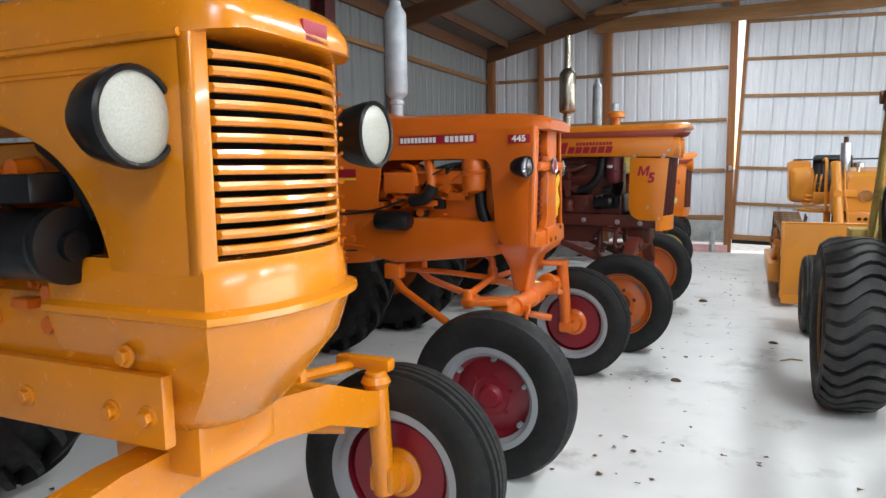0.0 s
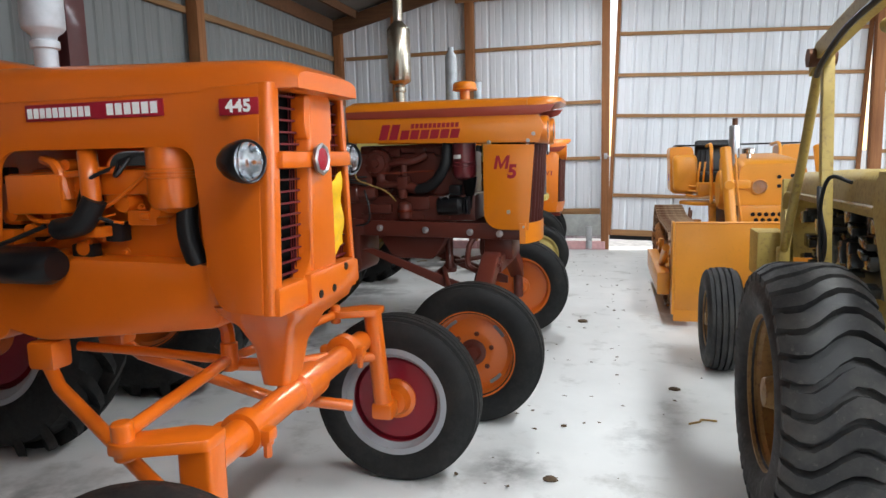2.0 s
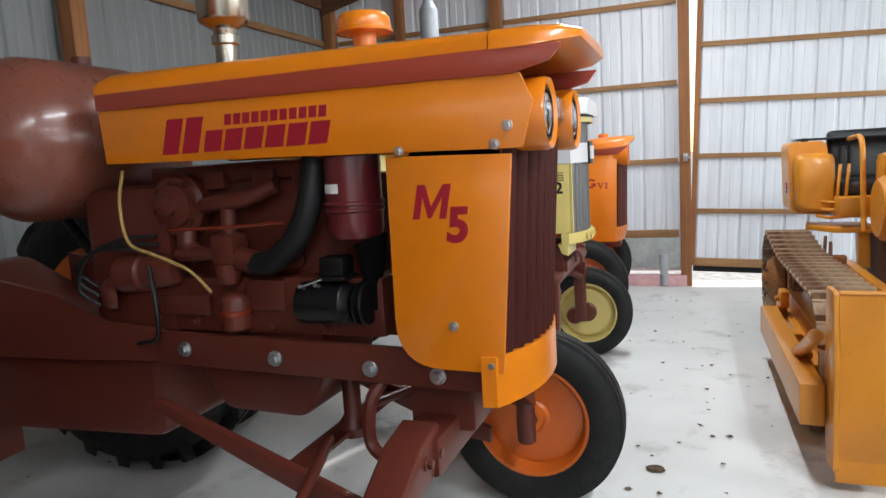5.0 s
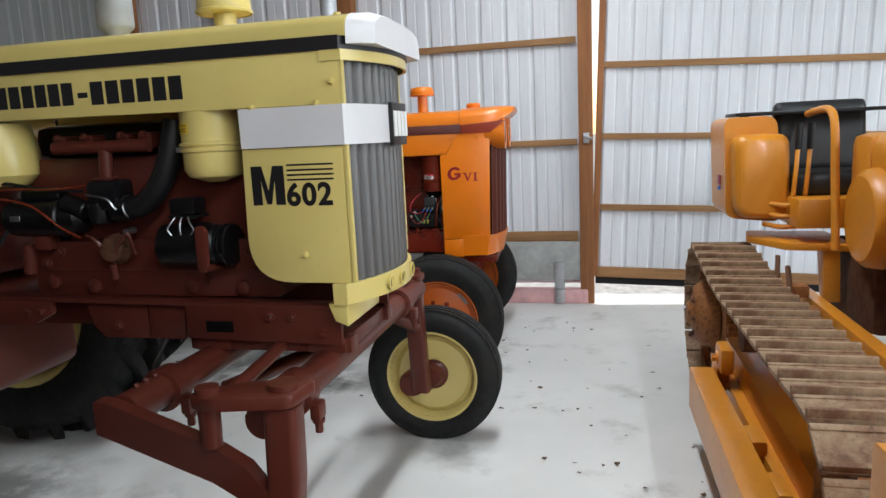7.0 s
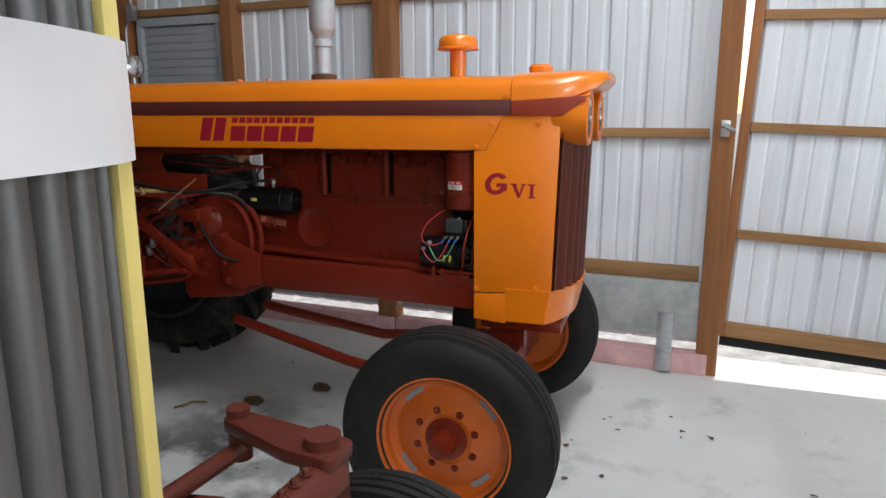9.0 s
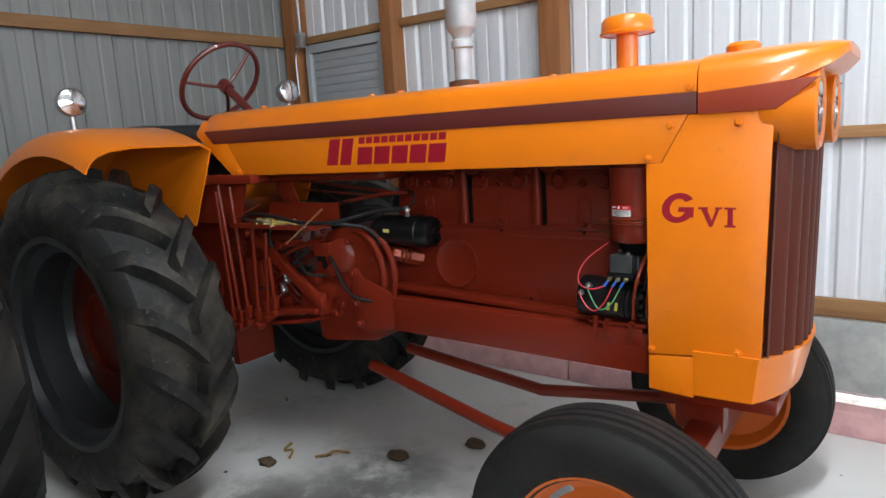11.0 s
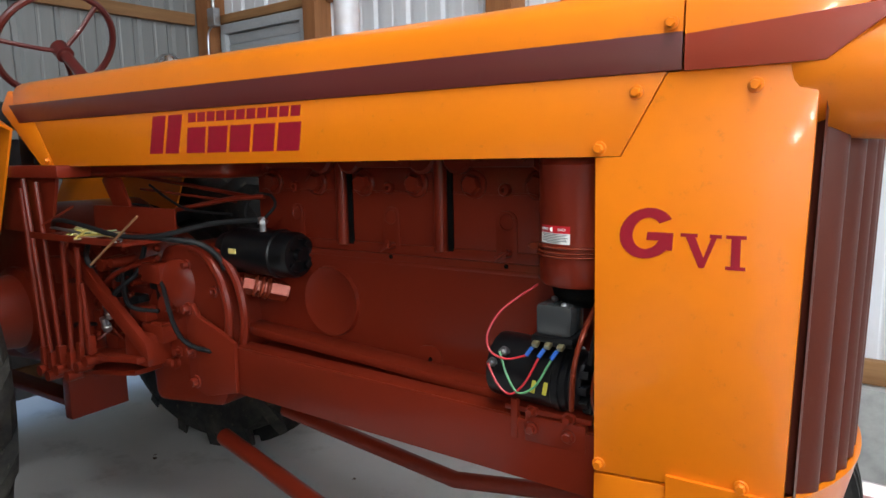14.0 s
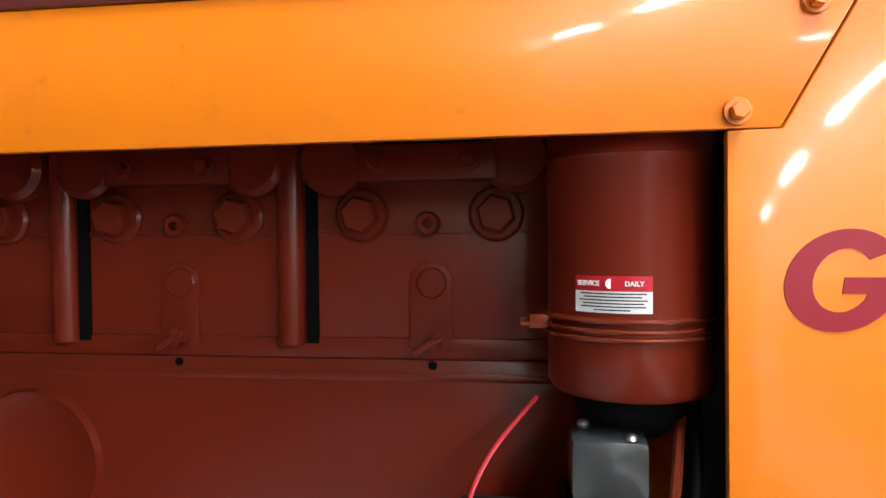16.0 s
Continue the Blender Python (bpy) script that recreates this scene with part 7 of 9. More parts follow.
    # wide front axle: pivot block, drooping square arms, king pins and flat braces
    part("pivot_block", box(bmesh.new(), (4.44, 0, 0.885), (0.20, 0.36, 0.16), 0.02), MAROON, T)
    part("axle_centre", box(bmesh.new(), (4.43, 0, 0.80), (0.12, 0.70, 0.11), 0.015), MAROON, T)
    for s in (-1, 1):
        secs = [[(4.42 + dx, s * y, z + dz) for dx, dz in rounded([(-0.055, -0.06), (0.055, -0.06), (0.055, 0.06), (-0.055, 0.06)], 0.012, 3)] for y, z in ((0.30, 0.82), (0.42, 0.80), (0.70, 0.64), (0.83, 0.565))]
        part("axle_arm", loft(bmesh.new(), secs), MAROON, T)
        bm = bmesh.new()
        for y in (0.33, 0.40):
            bolt(bm, (4.475, s * y, 0.81), (1, 0, 0), 0.014, 0.014)
        each("arm_bolt", bm, MAROON, T)
        bm = cyl(bmesh.new(), (4.43, s * 0.82, 0.66), (4.43, s * 0.84, 0.34), 0.040, seg=16, bev=0.006)
        cyl(bm, (4.43, s * 0.83, 0.405), (4.43, s * 1.00, 0.405), 0.03, seg=12)
        part("king_pin", bm, MAROON, T)
        part("steering_arm", prism(bmesh.new(), rounded([(4.45, s * 0.78), (4.45, s * 0.86), (4.22, s * 0.80), (4.22, s * 0.76)], 0.01, 3), "z", 0.655, 0.685, 0.004), MAROON, T)
        part("radius_bar", prism(bmesh.new(), [(3.52, 0.895), (3.60, 0.905), (4.42, 0.60), (4.42, 0.545), (4.30, 0.56)], "y", min(s * 0.34, s * 0.37), max(s * 0.34, s * 0.37), 0.006), MAROON, T)
        part("bracket_hook", tube(bmesh.new(), [(4.28, s * 0.22, 0.96), (4.25, s * 0.25, 0.90), (4.25, s * 0.26, 0.78), (4.34, s * 0.28, 0.74), (4.42, s * 0.28, 0.76)], 0.020, 8), MAROON, T)
        part("tie_rod", tube(bmesh.new(), [(4.24, s * 0.78, 0.70), (4.05, s * 0.16, 0.735)], 0.017, 10, smooth=False), MAROON, T)
    part("cross_plate", prism(bmesh.new(), [(3.98, -0.36), (4.06, -0.36), (4.06, 0.36), (3.98, 0.36)], "z", 0.70, 0.715, 0.003), MAROON, T)
    part("steering_bell", lathe(bmesh.new(), [(0.05, 0.69), (0.055, 0.72), (0.03, 0.76), (0.03, 0.98)], (4.05, 0.0, 0), (0, 0, 1), 18, cap=False), MAROON, T)
    for s in (-1, 1):
        put_wheel(T, (4.43, s * 1.00, 0.40), 0.405, 0.20, 0.245, s, ORANGE_RIM, MAROON if s < 0 else ORANGE_RIM, grooves=2, dish=0.06, bolts=6, hub_r=0.04, hub_len=0.05, slots=4)
        put_wheel(T, (2.20, s * 0.92, 0.78), 0.745, 0.40, 0.45, s, ORANGE_RIM, MAROON, RUBBER, grooves=0, dish=-0.10, lugs=20, hub_r=0.09)
    rear_end(T, 2.20, MAROON, 0.85, 0.86, 3.45)
    driver_place(T, 1.80, MAROON, (2.55, 0, 1.84), 0.21, BLACK, 40)
    part("cowl", box(bmesh.new(), (3.38, 0, 1.30), (0.36, 0.42, 0.50), 0.05), MAROON, T)
    return T


tractor_gold()


# ---- orange tractor with an adjustable front axle ----
def spread(bm, x0=4.20):
    """Widens the nose outside its pillar, more so towards the foot."""
    for cut in (x0, (x0 + 4.30) / 2):
        bmesh.ops.bisect_plane(bm, geom=bm.verts[:] + bm.edges[:] + bm.faces[:], dist=1e-5, plane_co=(cut, 0, 0), plane_no=(1, 0, 0))
    for v in bm.verts:
        if abs(v.co.y) > 0.14:
            u = max(0.0, min(1.0, (v.co.x - x0) / (4.30 - x0)))
            d = (0.016 + 0.050 * max(0.0, min(1.0, (1.77 - v.co.z) / 0.70))) * u
            v.co.y += math.copysign(d, v.co.y)
        elif v.co.y < -0.04 and v.co.z > 1.15:
            v.co.y += 0.040 * (v.co.z - 1.15) / 0.6
    return bm


def tractor_orange():
    T = thing("tractor", "bright orange vintage tractor with open engine bay and tubular axle", "tractor", (0, 3.09, 0), -0.6)
    H = 0.245

    # hood top with a raised crown, tapering to the rear
    def ztop(x):
        return 1.885 - 0.035 * max(0, (x - 3.3)) - (0.5 * max(0, x - 4.30) ** 2 * 6 if x > 4.30 else 0)
    part("hood", hood_shell([2.98, 3.02, 3.3, 3.7, 4.1, 4.25, 4.33, 4.385, 4.41], lambda x: H + 0.003 - max(0, x - 4.28) ** 1.6 * 0.9, lambda x: 1.755, ztop, 16, 0.42), ORANGE, T)
    for y in (-0.10, 0.10):
        part("hood_crease", tube(bmesh.new(), [(3.06, y, 1.878), (3.7, y, 1.868), (4.20, y * 1.0, 1.852), (4.34, y * 1.3, 1.83)], 0.008, 6), ORANGE, T)
    secs = []
    for x, w, e, t in ((2.94, 0.22, 1.66, 1.90), (2.955, 0.245, 1.66, 1.955), (3.05, 0.245, 1.66, 1.955), (3.28, 0.22, 1.70, 1.905), (3.42, 0.15, 1.75, 1.88)):
        secs.append([(x, w * math.copysign(abs(-math.cos(math.pi * k / 14)) ** 0.4, -math.cos(math.pi * k / 14)), e + (t - e) * math.sin(math.pi * k / 14) ** 0.4) for k in range(15)])
    part("tank_cowl", loft(bmesh.new(), secs), ORANGE, T)
    outline = rounded([(2.93, 1.765), (2.70, 1.63), (2.76, 1.27), (3.26, 1.255), (3.30, 1.59), (4.01, 1.585), (4.04, 1.15), (4.08, 1.055), (4.31, 1.06), (4.31, 1.765)], [0.05, 0.04, 0.05, 0.03, 0.08, 0.07, 0.02, 0.10, 0.0, 0.0], 7)
    for s in (-1, 1):
        ya, yb = (-H, -H + 0.016) if s < 0 else (H - 0.016, H)
        part("side_panel", spread(prism(bmesh.new(), outline, "y", ya, yb, 0.005), 4.02), ORANGE, T)

    # nose: frame, cross bar with a badge, two dark red mesh windows either side of a pillar
    bm = bmesh.new()
    for s in (-1, 1):
        prism(bm, rounded([(4.27, s * H), (4.345, s * H), (4.350, s * (H - 0.045)), (4.335, s * (H - 0.045)), (4.30, s * (H - 0.02))], [0, 0.035, 0.006, 0.004, 0], 6), "z", 1.06, 1.77, 0.004)
    box(bm, (4.345, 0, 1.535), (0.045, 2 * H - 0.06, 0.055), 0.014)
    prism(bm, rounded([(4.30, -0.09), (4.358, -0.08), (4.358, 0.105), (4.30, 0.115)], 0.012), "z", 1.12, 1.77, 0.006)
    box(bm, (4.325, 0, 1.100), (0.07, 2 * H - 0.02, 0.095), 0.016)
    box(bm, (4.345, 0.025, 1.105), (0.06, 0.30, 0.11), 0.016)
    fillet = [(-0.062, 1.125), (-0.17, 1.125)] + [(-0.17 + 0.11 * math.sin(radians(15 * k)), 1.26 - 0.11 * math.cos(radians(15 * k)) - 0.02) for k in range(1, 7)] + [(-0.062, 1.30)]
    prism(bm, [(y - 0.022, z) for y, z in fillet], "x", 4.305, 4.352, 0.006)
    prism(bm, rounded([(-0.095, 1.60), (-0.110, 1.65), (-0.110, 1.745), (0.12, 1.745), (0.12, 1.60)], 0.012), "x", 4.305, 4.355, 0.006)
    box(bm, (4.345, 0, 1.775), (0.06, 2 * H - 0.08, 0.05), 0.012)
    spread(bm)
    part("nose_frame", bm, ORANGE, T)
    bm = bmesh.new()
    lathe(bm, [(0.052, 0.0), (0.056, 0.012), (0.046, 0.016), (0.040, 0.010), (0, 0.012)], (4.372, -0.02, 1.535), (1, 0, 0), 8, cap=False)
    badge = part("badge", bm, STEEL, T)
    part("badge_centre", lathe(bmesh.new(), [(0.038, 0.011), (0.030, 0.015), (0, 0.016)], (4.372, -0.02, 1.535), (1, 0, 0), 20, cap=False), DECAL_RED, badge)
    bm = bmesh.new()
    for i in range(17):
        z = 1.13 + i * 0.038
        box(bm, (4.318, 0, z), (0.010, 2 * H - 0.06, 0.006))
    for i in range(29):
        y = -0.205 + i * 0.0146
        box(bm, (4.312, y, 1.44), (0.003, 0.002, 0.64))
    spread(bm)
    part("grille_mesh", bm, plain("dark_red_mesh", (0.11, 0.006, 0.010), 0.5, 0, 0.2), T, "dark red wire mesh")
    part("radiator_core", box(bmesh.new(), (4.20, 0, 1.42), (0.16, 2 * H - 0.05, 0.66), 0.01), CORE_SHADE, T)
    bm = bmesh.new()
    secs = [[(4.352 + 0.006 * math.sin(k * 1.3), 0.075 + 0.11 * u, 1.47 - 0.27 * k / 9 - 0.02 * math.sin(u * 5)) for u in (0, 0.25, 0.5, 0.75, 1)] for k in range(10)]
    loft(bm, secs, closed=False, caps=False)
    part("yellow_bag", solidify(bm, 0.004), YELLOW_BAG, T, "yellow plastic bag stuffed in the grille")
    # lower front casting
    bm = bmesh.new()
    secs = []
    for z, x0, x1, w in ((1.058, 4.02, 4.372, 0.225), (1.025, 4.02, 4.365, 0.20), (0.97, 4.04, 4.30, 0.13), (0.88, 4.06, 4.24, 0.075), (0.74, 4.08, 4.20, 0.065)):
        secs.append([(x, y, z) for x, y in rounded([(x0, -w), (x1, -w), (x1, w), (x0, w)], 0.035, 4)])
    loft(bm, secs)
    part("front_support", bm, ORANGE, T)
    bm = bmesh.new()
    for y, z in ((-0.065, 1.079), (0.036, 1.079), (0.14, 1.14)):
        cyl(bm, (4.372, y, z), (4.378, y, z), 0.014, seg=14)
    each("tow_hole", bm, BLACK, T)
    for s in (-1, 1):
        br = part("lamp_bracket", tube(bmesh.new(), [(4.27, s * H, 1.53), (4.24, s * (H + 0.06), 1.53)], 0.010, 8, smooth=False), ORANGE, T)
        head_lamp(T, (4.262, s * (H + 0.105), 1.533), 0.064, 0.095, BLACK, axis=(1, s * 0.25 if s < 0 else -0.30, 0))
    bm = bmesh.new()
    bolt(bm, (4.17, -H, 1.13), (0, -1, 0), 0.010)
    part("panel_bolt", bm, STEEL, T)
    # name plates
    part("plate", box(bmesh.new(), (4.190, -H - 0.019, 1.70), (0.125, 0.008, 0.052), 0.002), DECAL_RED, T)
    lettering("plate_number", "445", 0.050, DECAL_WHITE, T, SIDE(4.190, -H - 0.0238, 1.70), 0.002, spacing=1.1)
    part("brand_plate", box(bmesh.new(), (3.680, -H - 0.003, 1.712), (0.50, 0.008, 0.055), 0.002), DECAL_RED, T)
    bm = blocks(bmesh.new(), 3.440, 3.68, 1.694, 1.727, -H - 0.007, 10, 0.25)
    blocks(bm, 3.735, 3.92, 1.694, 1.731, -H - 0.007, 6, 0.25)
    each("brand_bar", bm, DECAL_WHITE, T)
    part("emblem", box(bmesh.new(), (3.03, -H - 0.001, 1.508), (0.17, 0.003, 0.055), 0.0), DECAL_RED, T)
    part("emblem_base", box(bmesh.new(), (3.03, -H - 0.001, 1.468), (0.17, 0.003, 0.014), 0.0), DECAL_YELLOW, T)
    muffler(T, 3.285, 0.0, 1.84, 2.02, 2.60, 0.070, 0.038, DULL_STEEL, top=2.66)
    # engine, all orange
    bm = bmesh.new()
    box(bm, (3.62, 0.05, 1.33), (0.72, 0.32, 0.40), 0.03)
    box(bm, (3.62, -0.02, 1.475), (0.55, 0.34, 0.09), 0.02)
    prism(bm, rounded([(3.05, 0.98), (3.35, 0.90), (4.05, 0.98), (4.05, 1.20), (3.3, 1.22), (3.05, 1.18)], 0.06), "y", -0.205, 0.205, 0.03)
    each("engine_block", bm, ORANGE, T)
    small_engine_bits(T, 3.2, 3.85, -0.16, 1.20, 1.55, ORANGE, 71, 26)
    bm = bmesh.new()
    tube(bm, [(3.42, -0.19, 1.56), (3.50, -0.22, 1.53), (3.53, -0.22, 1.42)], 0.018, 8)
    tube(bm, [(3.60, -0.20, 1.58), (3.63, -0.23, 1.50), (3.63, -0.23, 1.38)], 0.030, 10)
    tube(bm, [(3.30, -0.21, 1.50), (3.45, -0.22, 1.50), (3.72, -0.21, 1.52)], 0.012, 8)
    box(bm, (3.42, -0.20, 1.44), (0.22, 0.10, 0.14), 0.02)
    each("manifold", bm, ORANGE, T)
    canister(T, 3.885, -0.17, 1.40, 1.60, 0.075, ORANGE)
    part("radiator_hose", tube(bmesh.new(), [(3.915, -0.15, 1.40), (3.925, -0.165, 1.28), (3.97, -0.165, 1.17), (4.07, -0.15, 1.10), (4.18, -0.13, 1.08)], 0.034, 12), HOSE, T)
    part("oil_filter", lathe(bmesh.new(), [(0, 0), (0.06, 0.004), (0.066, 0.02), (0.066, 0.20), (0.05, 0.225), (0, 0.227)], (3.27, -0.255, 1.195), (1, 0, 0), 24, cap=False), BLACK, T)
    part("rubber_boot", tube(bmesh.new(), [(3.50, -0.24, 1.32), (3.60, -0.25, 1.34), (3.65, -0.24, 1.42)], 0.038, 10), HOSE, T)
    part("wiring", tube(bmesh.new(), [(2.66, -0.26, 1.32), (2.85, -0.29, 1.25), (3.05, -0.29, 1.235), (3.25, -0.26, 1.26), (3.45, -0.24, 1.33)], 0.008, 6), HOSE, T)
    # transmission runs back under the tank
    bm = prism(bmesh.new(), rounded([(1.85, 0.76), (2.6, 0.84), (3.2, 0.90), (3.3, 1.24), (2.7, 1.26), (2.3, 1.24), (1.85, 1.10)], 0.05), "y", -0.20, 0.20, 0.03)
    part("gearbox", bm, ORANGE, T)
    small_engine_bits(T, 2.2, 3.15, -0.20, 0.90, 1.20, ORANGE, 73, 26)
    bm = bmesh.new()
    box(bm, (2.25, -0.36, 1.04), (0.50, 0.24, 0.03), 0.008)
    cyl(bm, (2.30, -0.25, 1.10), (2.30, -0.50, 1.10), 0.09, seg=20)
    tube(bm, [(2.62, -0.25, 1.62), (2.60, -0.27, 1.40), (2.64, -0.26, 1.28)], 0.012)
    part("platform", bm, ORANGE, T)
    rear_end(T, 2.02, ORANGE, 0.85, 0.80, 2.3)
    driver_place(T, 1.85, ORANGE, (2.42, 0.0, 1.80), 0.20, BLACK, 22)
    part("gear_lever", tube(bmesh.new(), [(2.35, -0.15, 1.2), (2.45, -0.20, 1.5), (2.40, -0.22, 1.66)], 0.010, 8), ORANGE, T)
    part("lever_knob", lathe(bmesh.new(), [(0, -0.02), (0.018, -0.012), (0.022, 0), (0.016, 0.016), (0, 0.02)], (2.40, -0.22, 1.68), (0, 0, 1), 12, cap=False), BLACK, T)
    for o in T.children:
        if o.type == "MESH" and o.name.split(".")[0] in ("hood", "hood_crease", "side_panel", "nose_frame", "badge", "grille_mesh", "radiator_core", "yellow_bag", "front_support", "tow_hole"):
            for ob in [o] + list(o.children):
                for v in ob.data.vertices:
                    v.co.x -= 0.058 * max(0.0, min(1.0, (v.co.x - 4.13) / 0.17))
        o.matrix_basis = Matrix.Translation((0, 0, 0.092)) @ Matrix.Diagonal((1, 1, 0.927, 1)) @ o.matrix_basis
    # adjustable front axle
    part("axle_tube", tube(bmesh.new(), [(4.195, -0.53, 0.742), (4.12, 0.72, 0.712)], 0.047, 20, smooth=False), ORANGE, T)
    part("axle_saddle", lathe(bmesh.new(), [(0.047, -0.09), (0.066, -0.08), (0.066, 0.08), (0.047, 0.09)], (4.155, 0.10, 0.727), (-0.06, 1, -0.024), 20, cap=False), ORANGE, T)
    for y, x in ((-0.335, 4.183), (0.50, 4.133)):
        bm = lathe(bmesh.new(), [(0.047, -0.030), (0.066, -0.026), (0.066, 0.026), (0.047, 0.030)], (x, y, 0.735), (0, 1, 0), 20)
        cl = part("axle_clamp", bm, ORANGE, T)
        for d, z in ((-0.075, 0.735), (0.072, 0.735)):
            part("clamp_ear", box(bmesh.new(), (x + d, y, z), (0.045, 0.050, 0.040), 0.012), ORANGE, cl)
            part("clamp_bolt", bolt(bmesh.new(), (x + d, y, z - 0.015), (0, 0, -1), 0.013, 0.040), ORANGE, cl)
    for s in (-1, 1):
        part("radius_rod", tube(bmesh.new(), [(3.33, s * 0.17, 0.84), (3.40, s * 0.20, 0.77), (3.86, s * 0.36, 0.57), (4.16, s * 0.50, 0.50)], 0.024, 10, smooth=False), ORANGE, T)
        part("rod_bracket", box(bmesh.new(), (3.33, s * 0.16, 0.875), (0.11, 0.09, 0.10), 0.018), ORANGE, T)
    bm = bmesh.new()
    tube(bm, [(3.36, -0.06, 0.875), (3.66, -0.04, 0.862), (3.93, -0.01, 0.838)], 0.017, 10, smooth=False)
    tube(bm, [(4.035, -0.635, 0.845), (3.93, -0.02, 0.840)], 0.020, 10, smooth=False)
    tube(bm, [(3.93, 0.02, 0.838), (4.03, 0.66, 0.845)], 0.018, 10, smooth=False)
    tube(bm, [(3.93, 0.0, 0.822), (4.05, 0.16, 0.775), (4.13, 0.34, 0.75)], 0.024, 10, smooth=False)
    each("tie_rod", bm, ORANGE, T)
    bm = bmesh.new()
    cyl(bm, (3.93, 0.0, 0.80), (3.93, 0.0, 0.90), 0.030, seg=14, bev=0.004)
    tube(bm, [(3.93, 0.0, 0.90), (3.92, 0.0, 0.96), (3.86, 0.0, 1.0)], 0.024, 8)
    each("steering_pivot", bm, ORANGE, T)
    # near arm and post, far arm
    part("steering_arm", prism(bmesh.new(), rounded([(4.245, -0.60), (4.245, -0.51), (4.15, -0.51), (4.00, -0.60), (4.00, -0.67), (4.06, -0.68)], 0.016, 3), "z", 0.795, 0.828, 0.006), ORANGE, T)
    part("arm_ball", cyl(bmesh.new(), (4.035, -0.640, 0.775), (4.030, -0.640, 0.875), 0.028, seg=14, bev=0.005), ORANGE, T)
    part("steering_arm", prism(bmesh.new(), rounded([(4.21, 0.80), (4.13, 0.81), (4.00, 0.71), (4.00, 0.64), (4.06, 0.63), (4.21, 0.70)], 0.016, 3), "z", 0.832, 0.862, 0.006), ORANGE, T)
    part("arm_ball", cyl(bmesh.new(), (4.03, 0.665, 0.805), (4.03, 0.665, 0.885), 0.022, seg=12, bev=0.004), ORANGE, T)
    part("lower_arm", tube(bmesh.new(), [(4.06, 0.58, 0.655), (4.10, 0.68, 0.645), (4.17, 0.74, 0.64)], 0.024, 10), ORANGE, T)
    secs = [[(x + dx, y + dy, z) for dx, dy in rounded([(-0.048, -0.040), (0.048, -0.040), (0.048, 0.040), (-0.048, 0.040)], 0.014, 3)] for x, y, z in ((4.195, -0.555, 0.800), (4.20, -0.565, 0.62), (4.225, -0.61, 0.44), (4.235, -0.64, 0.36))]
    bm = loft(bmesh.new(), secs)
    cyl(bm, (4.235, -0.62, 0.40), (4.245, -0.84, 0.40), 0.034, seg=14)
    part("king_pin", bm, ORANGE, T)
    far = cyl(bmesh.new(), (4.165, 0.755, 0.850), (4.195, 0.77, 0.40), 0.040, seg=16, bev=0.006)
    part("king_pin", far, ORANGE, T)
    part("stub_axle", cyl(bmesh.new(), (4.20, 0.77, 0.40), (4.205, 0.92, 0.40), 0.028, seg=12), ORANGE, T)
    part("king_foot", box(bmesh.new(), (4.20, 0.775, 0.385), (0.10, 0.10, 0.075), 0.020), ORANGE, T)
    for s in (-1, 1):
        put_wheel(T, (4.215 if s > 0 else 4.245, s * (0.93 if s > 0 else 0.84), 0.392 if s > 0 else 0.40), 0.40 if s > 0 else 0.42, 0.20, 0.235, s, CRIMSON, CRIMSON if s < 0 else ORANGE, grooves=0 if s < 0 else 3, dish=0.06 if s < 0 else -0.03, band_mat=GREY_RIM, bolts=6, hub_r=0.05, hub_len=0.04, clamps=6)
        put_wheel(T, (2.02, s * 0.80, 0.70), 0.67, 0.34, 0.40, s, CRIMSON, ORANGE, RUBBER, grooves=0, dish=-0.10, band_mat=GREY_RIM, lugs=20, hub_r=0.09)
    return T


tractor_orange()


